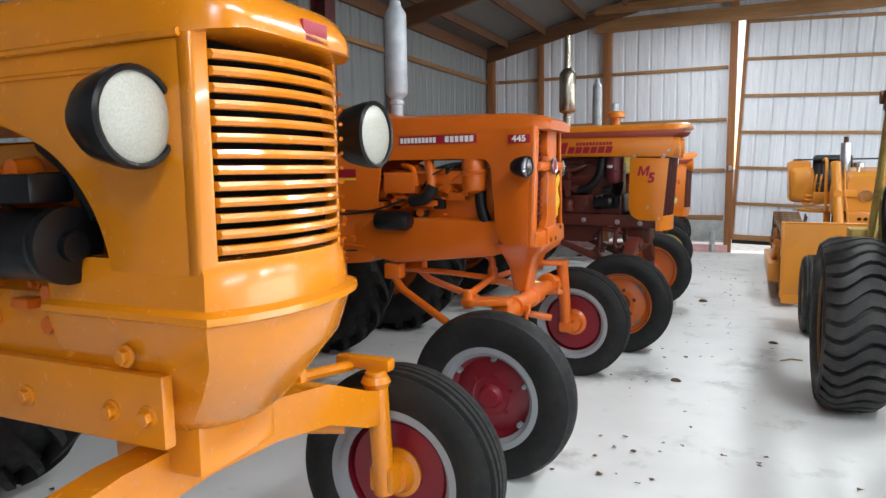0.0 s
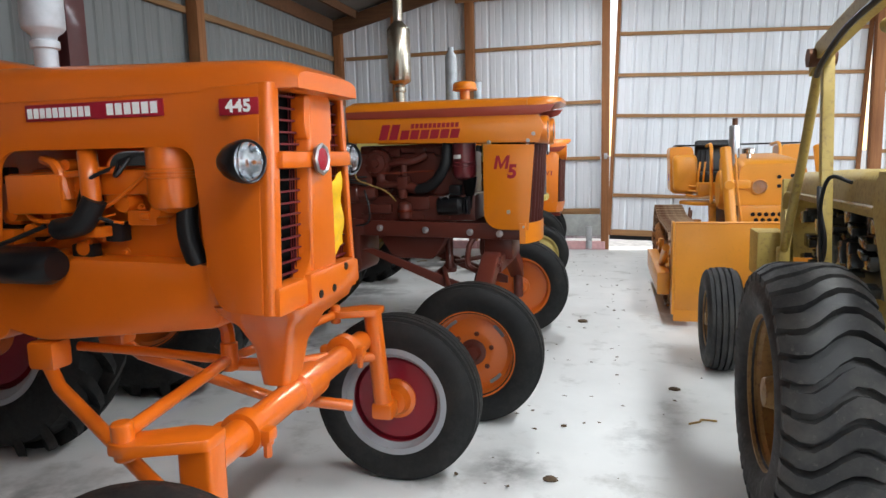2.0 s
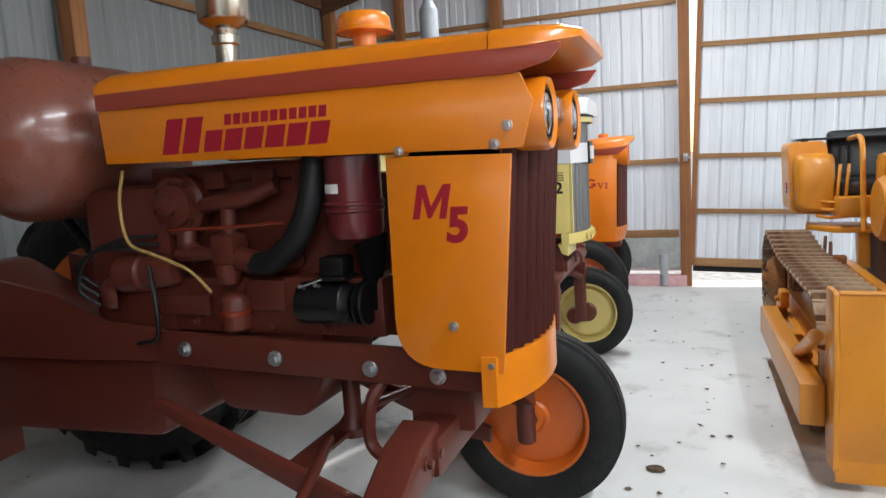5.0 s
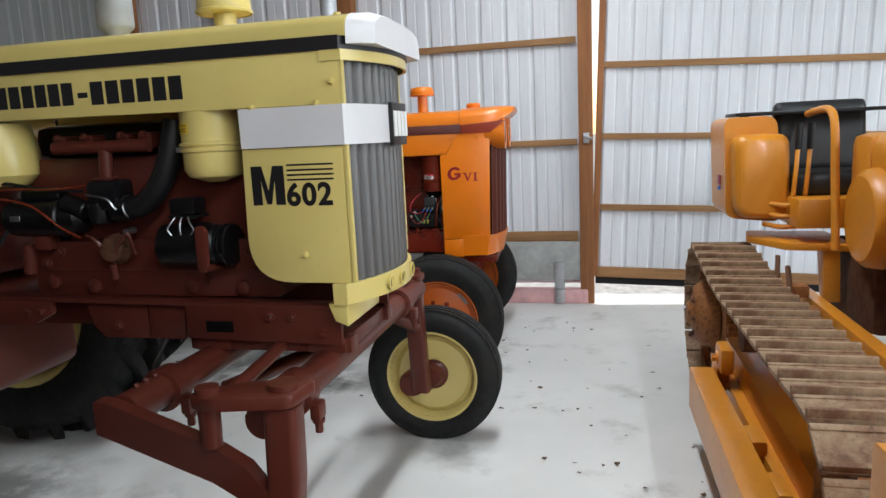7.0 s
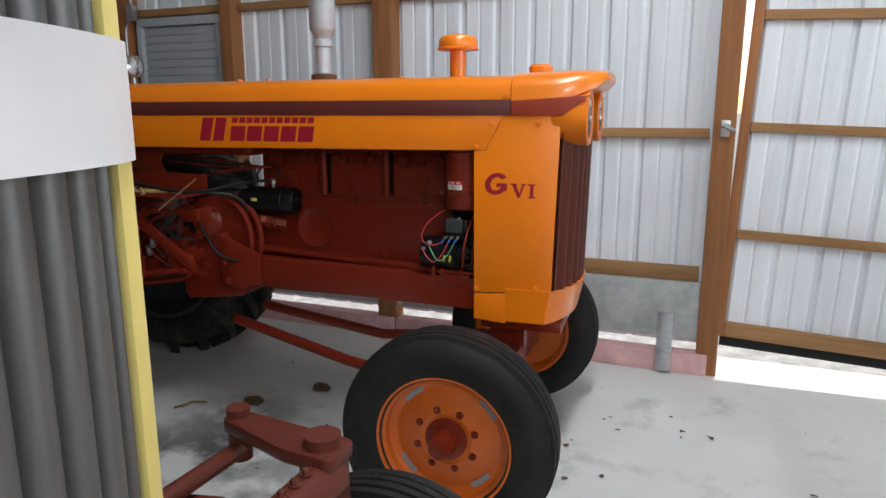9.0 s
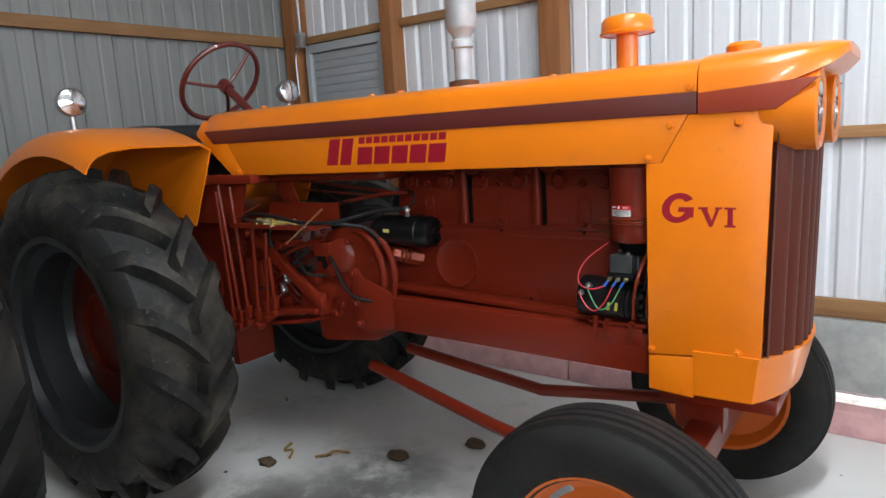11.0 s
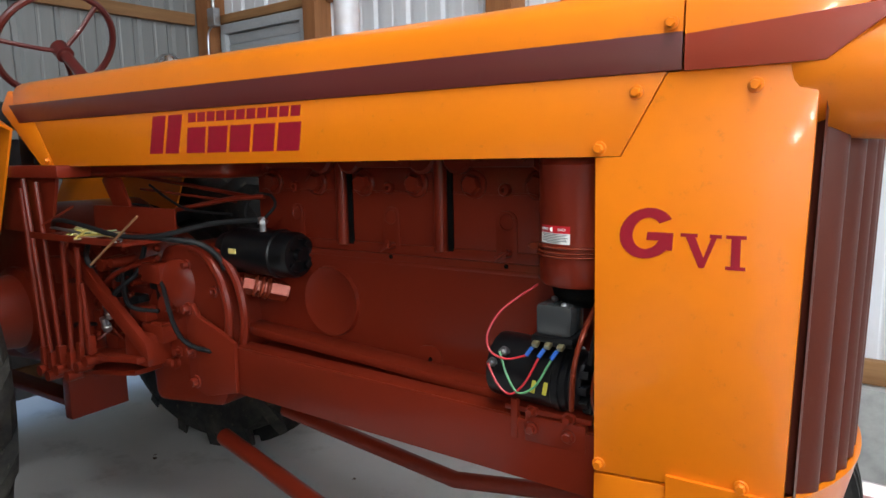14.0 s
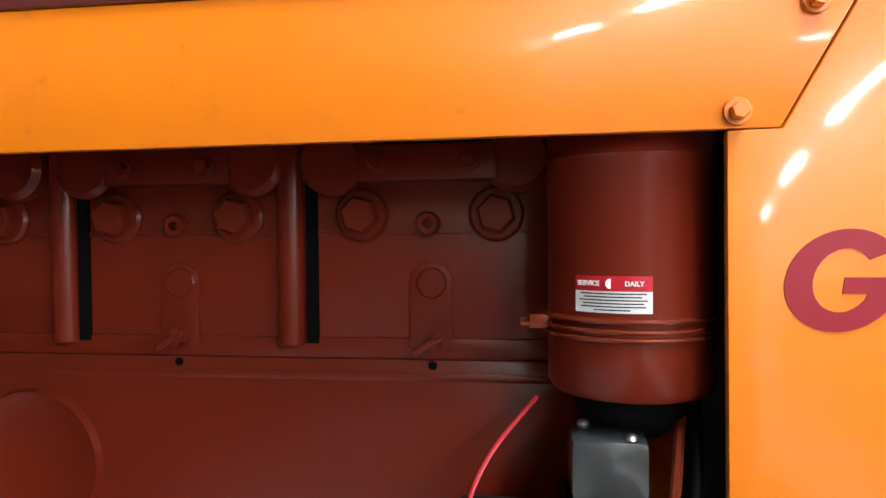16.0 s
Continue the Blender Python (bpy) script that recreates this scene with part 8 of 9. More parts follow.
# ---- amber yellow tractor with a slatted nose ----
def tractor_amber():
    AMBER = paint("amber_enamel", (0.72, 0.228, 0.005), 0.24, 0.5, 0.04, waves=0.008)
    T = thing("tractor", "glossy amber yellow vintage tractor with a rounded slatted nose", "tractor", (0.015, 0.318, 0), 0.5)
    H = 0.235
    # rounded nose and hood
    secs = []
    for x, w, e, t in ((2.2, H + 0.01, 1.745, 1.90), (3.2, H + 0.01, 1.745, 1.895), (4.0, H + 0.01, 1.75, 1.885), (4.30, H + 0.012, 1.75, 1.88), (4.40, H + 0.008, 1.752, 1.872), (4.452, H - 0.01, 1.756, 1.85), (4.482, H - 0.04, 1.76, 1.815), (4.492, H - 0.07, 1.765, 1.785)):
        secs.append([(x, w * math.copysign(abs(-math.cos(math.pi * k / 18)) ** 0.45, -math.cos(math.pi * k / 18)), e + (t - e) * math.sin(math.pi * k / 18) ** 0.45) for k in range(19)])
    part("hood", loft(bmesh.new(), secs), AMBER, T)
    for s in (-1, 1):
        ya, yb = (-H - 0.004, -H + 0.012) if s < 0 else (H - 0.012, H + 0.004)
        part("side_panel", prism(bmesh.new(), rounded([(2.3, 1.745), (2.3, 1.62), (3.86, 1.62), (4.06, 1.54), (4.17, 1.40), (4.20, 1.19), (4.41, 1.19), (4.41, 1.745)], [0, 0, 0.12, 0.10, 0.10, 0.02, 0, 0], 6), "y", ya, yb, 0.004), AMBER, T)
        part("hood_bead", tube(bmesh.new(), [(2.3, s * (H + 0.010), 1.745), (4.40, s * (H + 0.010), 1.752)], 0.008, 6, smooth=False), AMBER, T)
        part("lower_bead", tube(bmesh.new(), [(2.3, s * (H + 0.006), 1.70), (4.22, s * (H + 0.006), 1.70)], 0.006, 6, smooth=False), AMBER, T)
    # nose: side pillars, belly, slats with gaps
    def nose_x(u):
        return 4.485 - 0.075 * abs(u) ** 2.4
    bm = bmesh.new()
    for s in (-1, 1):
        prism(bm, rounded([(4.38, s * (H + 0.004)), (nose_x(1) + 0.006, s * (H + 0.004)), (nose_x(0.86), s * H * 0.88), (nose_x(0.86) - 0.03, s * H * 0.86), (4.38, s * H * 0.9)], 0.008), "z", 1.20, 1.76, 0.004)
    each("nose_pillar", bm, AMBER, T)
    secs = []
    for z, d, w in ((1.335, 0.0, H), (1.31, 0.012, H + 0.004), (1.245, 0.016, H + 0.010), (1.235, 0.034, H + 0.026), (1.222, 0.036, H + 0.028), (1.215, 0.022, H + 0.016), (1.13, 0.0, H - 0.01), (1.05, -0.06, H - 0.05), (0.98, -0.12, H - 0.08), (0.95, -0.16, H - 0.10)):
        ring = [(nose_x(u) + d, u * w, z) for u in [-1 + 2 * i / 16 for i in range(17)]]
        secs.append([(4.0, -w, z)] + ring + [(4.0, w, z)])
    part("nose_belly", loft(bmesh.new(), secs), AMBER, T)
    for i in range(13):
        z = 1.355 + i * 0.0302
        bm = bmesh.new()
        secs = []
        for k in range(17):
            u = -0.87 + 1.74 * k / 16
            x = nose_x(u)
            secs.append([(x - 0.006, u * H, z - 0.0095), (x + 0.005, u * H, z - 0.008), (x + 0.009, u * H, z), (x + 0.005, u * H, z + 0.008), (x - 0.006, u * H, z + 0.0095)])
        loft(bm, secs)
        part("slat", bm, AMBER, T)
    part("radiator_core", box(bmesh.new(), (4.30, 0, 1.53), (0.20, 2 * H - 0.06, 0.44), 0.01), CORE_SHADE, T)
    part("badge", box(bmesh.new(), (4.482, 0.05, 1.79), (0.02, 0.09, 0.05), 0.006), DECAL_RED, T)
    for s in (-1, 1):
        y = -0.305 if s < 0 else 0.46
        head_lamp(T, (4.355 if s < 0 else 4.40, y, 1.60), 0.090, 0.13, BLACK, OLD_LENS)
        part("lamp_bracket", tube(bmesh.new(), [(4.26, y, 1.58), (4.26, s * H, 1.53)], 0.012, 8, smooth=False), AMBER, T)
    bm = bmesh.new()
    for i in range(12):
        bolt(bm, (4.425, H + 0.004, 1.30 + i * 0.035), (0, 1, 0), 0.0035, 0.004)
    each("nose_rivet", bm, AMBER, T)
    part("stack_base", lathe(bmesh.new(), [(0.06, 1.86), (0.06, 1.93), (0.075, 1.94), (0.075, 1.96), (0, 1.97)], (4.15, 0.02, 0), (0, 0, 1), 20, cap=False), ORANGE, T)
    muffler(T, 3.62, 0.0, 1.88, 2.0, 2.5, 0.07, 0.035)
    # engine behind the arch
    bm = bmesh.new()
    box(bm, (3.5, 0.03, 1.40), (1.0, 0.34, 0.36), 0.03)
    box(bm, (3.5, 0.0, 1.14), (1.3, 0.40, 0.22), 0.03)
    each("engine_block", bm, AMBER, T)
    small_engine_bits(T, 3.1, 4.0, -0.19, 1.15, 1.55, ORANGE, 91, 40)
    generator(T, (3.82, -0.26, 1.36), 0.30, 0.075)
    part("regulator", box(bmesh.new(), (4.0, -0.26, 1.475), (0.12, 0.10, 0.06), 0.01), BLACK, T)
    part("radiator_hose", tube(bmesh.new(), [(3.95, -0.17, 1.58), (4.06, -0.19, 1.52), (4.12, -0.18, 1.42)], 0.04, 10), HOSE, T)
    for s in (-1, 1):
        part("frame_rail", box(bmesh.new(), (3.45, s * 0.225, 1.03), (1.70, 0.03, 0.15), 0.006), AMBER, T)
    bm = bmesh.new()
    for x, z in ((4.21, 1.14), (4.16, 1.02), (3.9, 1.02), (4.26, 1.02)):
        bolt(bm, (x, -0.24, z), (0, -1, 0), 0.016, 0.014)
    each("rail_bolt", bm, AMBER, T)
    # front axle: swept beam, king pins
    bm = bmesh.new()
    for s in (-1, 1):
        secs = []
        for y, z, h in ((0.0, 0.84, 0.11), (0.25, 0.83, 0.12), (0.5, 0.79, 0.13), (0.72, 0.70, 0.13), (0.86, 0.66, 0.12)):
            secs.append([(4.10, s * y, z - h / 2), (4.19, s * y, z - h / 2), (4.19, s * y, z + h / 2), (4.10, s * y, z + h / 2)])
        loft(bm, secs)
    box(bm, (4.15, 0, 0.91), (0.26, 0.26, 0.14), 0.02)
    part("front_axle", bevelled(bm, 0.008), AMBER, T)
    bm = bmesh.new()
    for s in (-1, 1):
        tube(bm, [(4.14, s * 0.66, 0.66), (3.6, s * 0.34, 0.70), (3.0, s * 0.16, 0.80)], 0.030, 10, smooth=False)
        tube(bm, [(4.05, s * 0.86, 0.80), (4.02, s * 0.40, 0.86)], 0.020, 8, smooth=False)
        box(bm, (4.10, s * 0.87, 0.815), (0.22, 0.055, 0.045), 0.012)
    each("radius_rod", bm, AMBER, T)
    for s in (-1, 1):
        bm = bmesh.new()
        cyl(bm, (4.16, s * 0.84, 0.80), (4.18, s * 0.85, 0.34), 0.040, seg=16, bev=0.006)
        lathe(bm, [(0.045, 0), (0.055, 0.02), (0.045, 0.04)], (4.16, s * 0.84, 0.74), (0, 0, 1), 14)
        box(bm, (4.18, s * 0.88, 0.40), (0.10, 0.12, 0.10), 0.02)
        part("king_pin", bm, AMBER, T)
        put_wheel(T, (4.19, s * 0.97, 0.385), 0.40, 0.20, 0.235, s, CRIMSON, AMBER, grooves=3, dish=-0.03, band_mat=GREY_RIM, bolts=6, hub_r=0.05)
        put_wheel(T, (1.9, s * 0.80, 0.76), 0.73, 0.38, 0.44, s, CRIMSON, AMBER, RUBBER, grooves=0, dish=-0.10, lugs=20, hub_r=0.09)
    rear_end(T, 1.9, AMBER, 0.85, 0.80, 2.9)
    driver_place(T, 1.6, AMBER, (2.2, 0, 1.85), 0.21, BLACK, 30)
    return T


tractor_amber()


def rebase(T, base):
    """Moves a thing's origin to its base, leaving its parts where they are."""
    T.matrix_world = Matrix.Translation(base)
    for o in T.children:
        o.matrix_basis = Matrix.Translation(-Vector(base)) @ o.matrix_basis


# ---- crawler with a blade ----
def worn_steel():
    """Track steel: rust-brown with rubbed, dusty tan faces and dark dents."""
    m, n, b = nodes_of("worn_track_steel")
    big = tex(n, "ShaderNodeTexNoise", 7, 6, 0.7)
    fine = tex(n, "ShaderNodeTexNoise", 45, 5, 0.7)
    base = mixc(n, ramp(n, big, [(0.40, g3(0.0)), (0.62, g3(1.0))]), (0.16, 0.075, 0.038), (0.36, 0.245, 0.15))
    n.links.new(mixc(n, ramp(n, fine, [(0.55, g3(0.0)), (0.72, g3(0.7))]), base, (0.075, 0.040, 0.025)), b.inputs["Base Color"])
    b.inputs["Roughness"].default_value = 0.75
    bump(n, b, fine, 0.5, 0.006)
    return m


def crawler():
    T = thing("bulldozer", "small amber crawler bulldozer with a raised blade and black seat", "bulldozer")
    # blade, bowed, with end plates and a cutting edge
    prof = [(6.80, 0.14), (6.76, 0.25), (6.755, 0.45), (6.77, 0.70), (6.80, 0.93)]
    secs = [[(x, y, z) for y, z in prof] + [(x, y + 0.03, z) for y, z in prof[::-1]] for x in (5.63, 6.3, 7.0, 7.70)]
    bl = part("blade", loft(bmesh.new(), secs), DOZER, T, "amber blade with chipped paint")
    for x in (5.605, 7.70):
        part("end_plate", prism(bmesh.new(), rounded([(6.74, 0.14), (6.90, 0.12), (6.98, 0.40), (6.96, 0.94), (6.79, 0.945), (6.745, 0.6)], 0.02), "x", x, x + 0.022, 0.003), DOZER, bl)
    part("cutting_edge", box(bmesh.new(), (6.66, 6.79, 0.13), (2.08, 0.025, 0.11), 0.004, (-14, 0, 0)), DOZER, bl)
    part("top_lip", tube(bmesh.new(), [(5.63, 6.805, 0.935), (7.70, 6.805, 0.935)], 0.012, 8, smooth=False), DOZER, bl)
    # push frame
    for s, x in ((-1, 5.545), (1, 7.74)):
        bm = box(bmesh.new(), (x, 7.86, 0.36), (0.11, 1.92, 0.20), 0.012, (-1.5, 0, 0))
        part("push_arm", bm, DOZER, T)
        bm = bmesh.new()
        tube(bm, [(x + 0.02, 6.96, 0.70), (x + 0.02, 7.50, 0.46)], 0.035, 10, smooth=False)
        each("push_brace", bm, DOZER, T)
    # track frames, wheels and shoes
    shoe = bmesh.new()
    box(shoe, (0, 0, 0), (0.33, 0.135, 0.016), 0.003)
    box(shoe, (0, -0.058, 0.020), (0.33, 0.016, 0.028), 0.004)
    box(shoe, (0, 0.06, 0.006), (0.33, 0.02, 0.014), 0.003)
    shoe_me = mesh_of("track_shoe", shoe, worn_steel())
    yr, zr, rr_, yf, zf, rf = 9.70, 0.43, 0.385, 7.52, 0.40, 0.355
    for side, xc in ((-1, 5.775), (1, 7.50)):
        bm = bmesh.new()
        box(bm, (xc, 8.35, 0.36), (0.16, 1.5, 0.22), 0.02)
        box(bm, (xc - 0.10 * (1 if side < 0 else -1), 8.3, 0.27), (0.05, 1.5, 0.16), 0.01)
        tr = part("track", bm, DOZER, T)
        for y, z, r in ((yr, zr, rr_ - 0.05), (yf, zf, rf - 0.05)):
            bm = lathe(bmesh.new(), [(0.05, -0.09), (r * 0.5, -0.07), (r * 0.55, -0.03), (r, -0.03), (r, 0.03), (r * 0.55, 0.03), (r * 0.5, 0.07), (0.05, 0.09)], (xc, y, z), (1, 0, 0), 32)
            if y > 9:
                wheel = part("sprocket", bm, RUSTY_PAINT, tr)
                bm = bmesh.new()
                for k in range(14):
                    a = 2 * math.pi * k / 14
                    box(bm, (xc, y + math.cos(a) * r, z + math.sin(a) * r), (0.05, 0.06, 0.06), 0.008, (math.degrees(a), 0, 0))
                each("tooth", bm, RUSTY_PAINT, wheel)
                part("drive_cover", lathe(bmesh.new(), [(0.0, -0.20), (0.06, -0.195), (0.08, -0.17), (0.16, -0.15), (0.20, -0.10), (0.21, -0.04)], (xc, y, z), (1 if xc < 6.6 else -1, 0, 0), 28, cap=False), RUSTY_PAINT, wheel)
                bm = bmesh.new()
                for k in range(8):
                    a = math.pi / 4 * k
                    bolt(bm, (xc - 0.165 * (1 if xc < 6.6 else -1), y + math.cos(a) * 0.135, z + math.sin(a) * 0.135), (-1 if xc < 6.6 else 1, 0, 0), 0.013, 0.014)
                each("cover_bolt", bm, RUST, wheel)
            else:
                part("idler", bm, RUSTY_PAINT, tr)
        bm = bmesh.new()
        for k in range(4):
            cyl(bm, (xc - 0.11, 8.0 + k * 0.42, 0.17), (xc + 0.11, 8.0 + k * 0.42, 0.17), 0.095, seg=20)
        cyl(bm, (xc - 0.10, 8.6, 0.62), (xc + 0.10, 8.6, 0.62), 0.07, seg=18)
        each("roller", bm, RUST, tr)
        bm = bmesh.new()
        for y, z in ((7.75, 0.33), (8.1, 0.34), (8.85, 0.36), (8.75, 0.47)):
            box(bm, (xc - 0.14, y, z), (0.06, 0.16, 0.12), 0.02)
            bolt(bm, (xc - 0.17, y, z), (-1, 0, 0), 0.02, 0.02)
        each("track_guard", bm, DOZER, tr)
        # the chain's path
        top0, top1 = Vector((yr, zr + rr_)), Vector((yf, zf + rf))
        path = []
        n = 40
        for k in range(n):
            u = k / n
            p = top0.lerp(top1, u)
            path.append((p.x, p.y - 0.055 * math.sin(math.pi * u) * abs(math.sin(2 * math.pi * u) * 0.3 + 0.9)))
        for k in range(24):
            a = math.pi / 2 + math.pi * k / 24
            path.append((yf + math.cos(a) * rf, zf + math.sin(a) * rf))
        for k in range(n):
            u = k / n
            path.append((yf + (yr - yf) * u, zf - rf + ((zr - rr_) - (zf - rf)) * u))
        for k in range(24):
            a = -math.pi / 2 + math.pi * k / 24
            path.append((yr + math.cos(a) * rr_, zr + math.sin(a) * rr_))
        lens = [0.0]
        for a, b in zip(path, path[1:] + path[:1]):
            lens.append(lens[-1] + math.dist(a, b))
        count = int(lens[-1] / 0.148)
        for k in range(count):
            s = lens[-1] * k / count
            i = max(j for j in range(len(path)) if lens[j] <= s)
            a, b = Vector(path[i]), Vector(path[(i + 1) % len(path)])
            p = a.lerp(b, (s - lens[i]) / max(1e-6, lens[i + 1] - lens[i]))
            d = (b - a).normalized()
            o = new("track_shoe", shoe_me)
            o.parent = tr
            o.matrix_basis = Matrix.Translation((xc, p.x, p.y)) @ Matrix.Rotation(math.atan2(d.y, d.x) + math.pi, 4, "X")
        link = bmesh.new()
        for dx in (-0.06, 0.06):
            secs = []
            m = len(path)
            for i in range(0, m, 3):
                y, z = path[i]
                a, b = Vector(path[i - 1]), Vector(path[(i + 1) % m])
                d = (b - a).normalized()
                nrm = Vector((-d.y, d.x))
                c = Vector((y, z)) + nrm * 0.03
                secs.append([(xc + dx - 0.02, *(c - nrm * 0.03)), (xc + dx + 0.02, *(c - nrm * 0.03)), (xc + dx + 0.02, *(c + nrm * 0.02)), (xc + dx - 0.02, *(c + nrm * 0.02))])
            loft(link, secs + [secs[0]], caps=False)
        part("chain", link, RUSTY_PAINT, tr)
    # body
    bm = bmesh.new()
    secs = []
    for y, t in ((8.06, 1.40), (8.10, 1.43), (8.6, 1.47), (9.15, 1.50)):
        secs.append([(x, y, z) for x, z in rounded([(6.33, 0.98), (6.33, t), (6.95, t), (6.95, 0.98)], [0, 0.10, 0.10, 0], 6)])
    loft(bm, secs)
    hood = part("hood", bm, DOZER, T)
    gx0, gx1, gz0, gz1 = 6.36, 6.92, 0.66, 0.98
    bm = box(bmesh.new(), (6.64, 8.10, 0.80), (0.60, 0.16, 0.38), 0.03)
    gr = part("radiator_guard", bm, DOZER, T)
    bm = bmesh.new()
    for r_ in range(3):
        for c_ in range(6):
            x = 6.46 + c_ * 0.062 + (0.031 if r_ % 2 else 0)
            if x < 6.88:
                cyl(bm, (x, 8.012, 0.90 - r_ * 0.058), (x, 8.025, 0.90 - r_ * 0.058), 0.022, seg=8)
    each("guard_hole", bm, BLACK, gr)
    bm = bmesh.new()
    for dx, dz in ((0.70, 1.18), (0.76, 1.23), (0.76, 1.13), (0.82, 1.18), (0.70, 1.27), (0.82, 1.28)):
        cyl(bm, (6.0 + dx + 0.0, 8.052, dz), (6.0 + dx, 8.062, dz), 0.02, seg=8)
    each("hood_hole", bm, BLACK, hood)
    head_lamp(hood, (6.52, 8.045, 1.17), 0.075, 0.06, STEEL, axis=(0, -1, 0), ring_mat=DOZER)
    bm = bmesh.new()
    box(bm, (6.64, 8.7, 0.78), (0.50, 1.2, 0.36), 0.04)
    box(bm, (6.64, 9.4, 0.72), (0.60, 0.7, 0.40), 0.05)
    part("engine", bm, RUST, T)
    for i in range(3):
        generator(T, (6.36, 8.45 + i * 0.2, 0.80 + i * 0.08), 0.15, 0.05, mat=DOZER, name="side_fitting", axis=(0, 1, 0))
    part("exhaust_can", lathe(bmesh.new(), [(0.025, 1.38), (0.025, 1.46), (0.052, 1.462), (0.056, 1.48), (0.056, 1.795), (0.052, 1.803), (0.0, 1.803)], (6.335, 8.45, 0), (0, 0, 1), 28, cap=False), STEEL, T)
    part("tail_pipe", cyl(bmesh.new(), (6.335, 8.45, 1.80), (6.335, 8.45, 1.875), 0.027, seg=16), RUST, T)
    part("precleaner", lathe(bmesh.new(), [(0.02, 1.44), (0.02, 1.50), (0.06, 1.505), (0.065, 1.555), (0.045, 1.565), (0, 1.57)], (6.47, 8.40, 0), (0, 0, 1), 20, cap=False), CHROME, T)
    # lift arms
    for s, x in ((-1, 6.20), (1, 7.06)):
        bm = bmesh.new()
        cyl(bm, (x, 8.12, 1.57), (x + 0.05, 7.80, 0.62), 0.055, seg=18, bev=0.008)
        cyl(bm, (x + 0.05, 7.80, 0.62), (x + 0.07, 7.35, 0.42), 0.030, seg=12)
        box(bm, (x + 0.10, 8.06, 1.20), (0.26, 0.09, 0.09), 0.02)
        cyl(bm, (x + 0.02, 8.0, 1.20), (x + 0.02, 7.92, 1.20), 0.045, seg=14)
        part("lift_cylinder", bm, DOZER, T)
        part("oil_pipe", tube(bmesh.new(), [(x + 0.09, 8.06, 1.50), (x + 0.10, 7.98, 1.2), (x + 0.13, 7.86, 0.85), (x + 0.12, 7.8, 0.66)], 0.010, 6), DOZER, T)
    # operator's place
    bm = bmesh.new()
    secs = [[(x, y, z) for x, z in rounded([(5.80, 1.02), (5.78, 1.60), (6.06, 1.60), (6.08, 1.40), (6.10, 0.99)], 0.06, 5)] for y in (9.78, 10.28)]
    loft(bm, secs)
    tank = part("tank", bevelled(bm, 0.02, 3), DOZER, T)
    bm = loft(bmesh.new(), [[(x, y, z) for x, z in rounded([(5.83 + d, 1.04 + d), (5.81 + d, 1.50 - d), (6.10 - d, 1.50 - d), (6.12 - d, 1.02 + d)], 0.07, 6)] for y, d in ((9.62, 0.03), (9.64, 0.008), (9.67, 0.0), (9.80, 0.0))])
    part("tank_lobe", bm, DOZER, tank)
    part("filler_cap", lathe(bmesh.new(), [(0.03, 0.0), (0.034, 0.02), (0.028, 0.028), (0, 0.03)], (5.93, 10.0, 1.60), (0, 0, 1), 16, cap=False), BLACK, tank)
    part("tank_emblem", box(bmesh.new(), (5.786, 9.95, 1.235), (0.006, 0.08, 0.055), 0.0), DECAL_RED, tank)
    part("emblem_base", box(bmesh.new(), (5.786, 9.95, 1.185), (0.006, 0.07, 0.022), 0.0, (-8, 0, 0)), WIRE_BLUE, tank)
    bm = bmesh.new()
    secs = [[(x, y, z) for x, z in rounded([(7.08, 1.02), (7.08, 1.60), (7.36, 1.60), (7.36, 1.02)], 0.06, 5)] for y in (9.78, 10.28)]
    loft(bm, secs)
    part("tank", bevelled(bm, 0.02, 3), DOZER, T)
    part("deck_plate", box(bmesh.new(), (6.60, 10.0, 1.615), (1.5, 0.34, 0.02), 0.004), BLACK, T)
    seat = part("seat", box(bmesh.new(), (6.40, 9.82, 1.22), (0.56, 0.50, 0.13), 0.045, None, 3), SEAT, T, "black padded seat")
    part("backrest", box(bmesh.new(), (6.36, 10.08, 1.47), (0.50, 0.11, 0.42), 0.045, (-8, 0, 0), 3), SEAT, seat)
    part("armrest", box(bmesh.new(), (6.06, 9.85, 1.47), (0.07, 0.36, 0.05), 0.02), SEAT, seat)
    bm = box(bmesh.new(), (6.40, 9.72, 1.08), (0.62, 0.62, 0.16), 0.02)
    part("seat_box", bm, DOZER, T)
    st = part("step", prism(bmesh.new(), rounded([(5.90, 9.70), (6.05, 9.42), (6.36, 9.36), (6.36, 9.86), (5.94, 9.92)], 0.03), "z", 0.885, 0.925, 0.008), DOZER, T)
    part("step_bracket", prism(bmesh.new(), [(9.40, 0.89), (9.52, 0.89), (9.44, 0.62), (9.36, 0.62)], "x", 6.22, 6.30, 0.006), DOZER, st)
    for x, y0 in ((6.22, 9.32), (6.96, 9.3)):
        part("hand_rail", tube(bmesh.new(), [(x, y0 - 0.10, 0.92), (x, y0 - 0.04, 1.30), (x, y0, 1.54), (x, y0 + 0.10, 1.615), (x, y0 + 0.34, 1.61), (x, y0 + 0.46, 1.60)], 0.020, 10), DOZER, T)
    for x in (6.10, 6.16):
        lv = part("lever", tube(bmesh.new(), [(x, 9.60, 1.0), (x + 0.01, 9.56, 1.25), (x + 0.03, 9.60, 1.42)], 0.012, 8), DOZER, T)
        part("lever_grip", cyl(bmesh.new(), (x + 0.03, 9.60, 1.41), (x + 0.035, 9.61, 1.55), 0.018, seg=10), HOSE, lv)
    bm = bmesh.new()
    for z in (1.00, 1.06, 1.12):
        tube(bm, [(5.98, 9.66, z), (6.06, 9.58, z - 0.01), (6.18, 9.56, z)], 0.014, 8)
    each("valve_pipe", bm, DOZER, T)
    bm = bmesh.new()
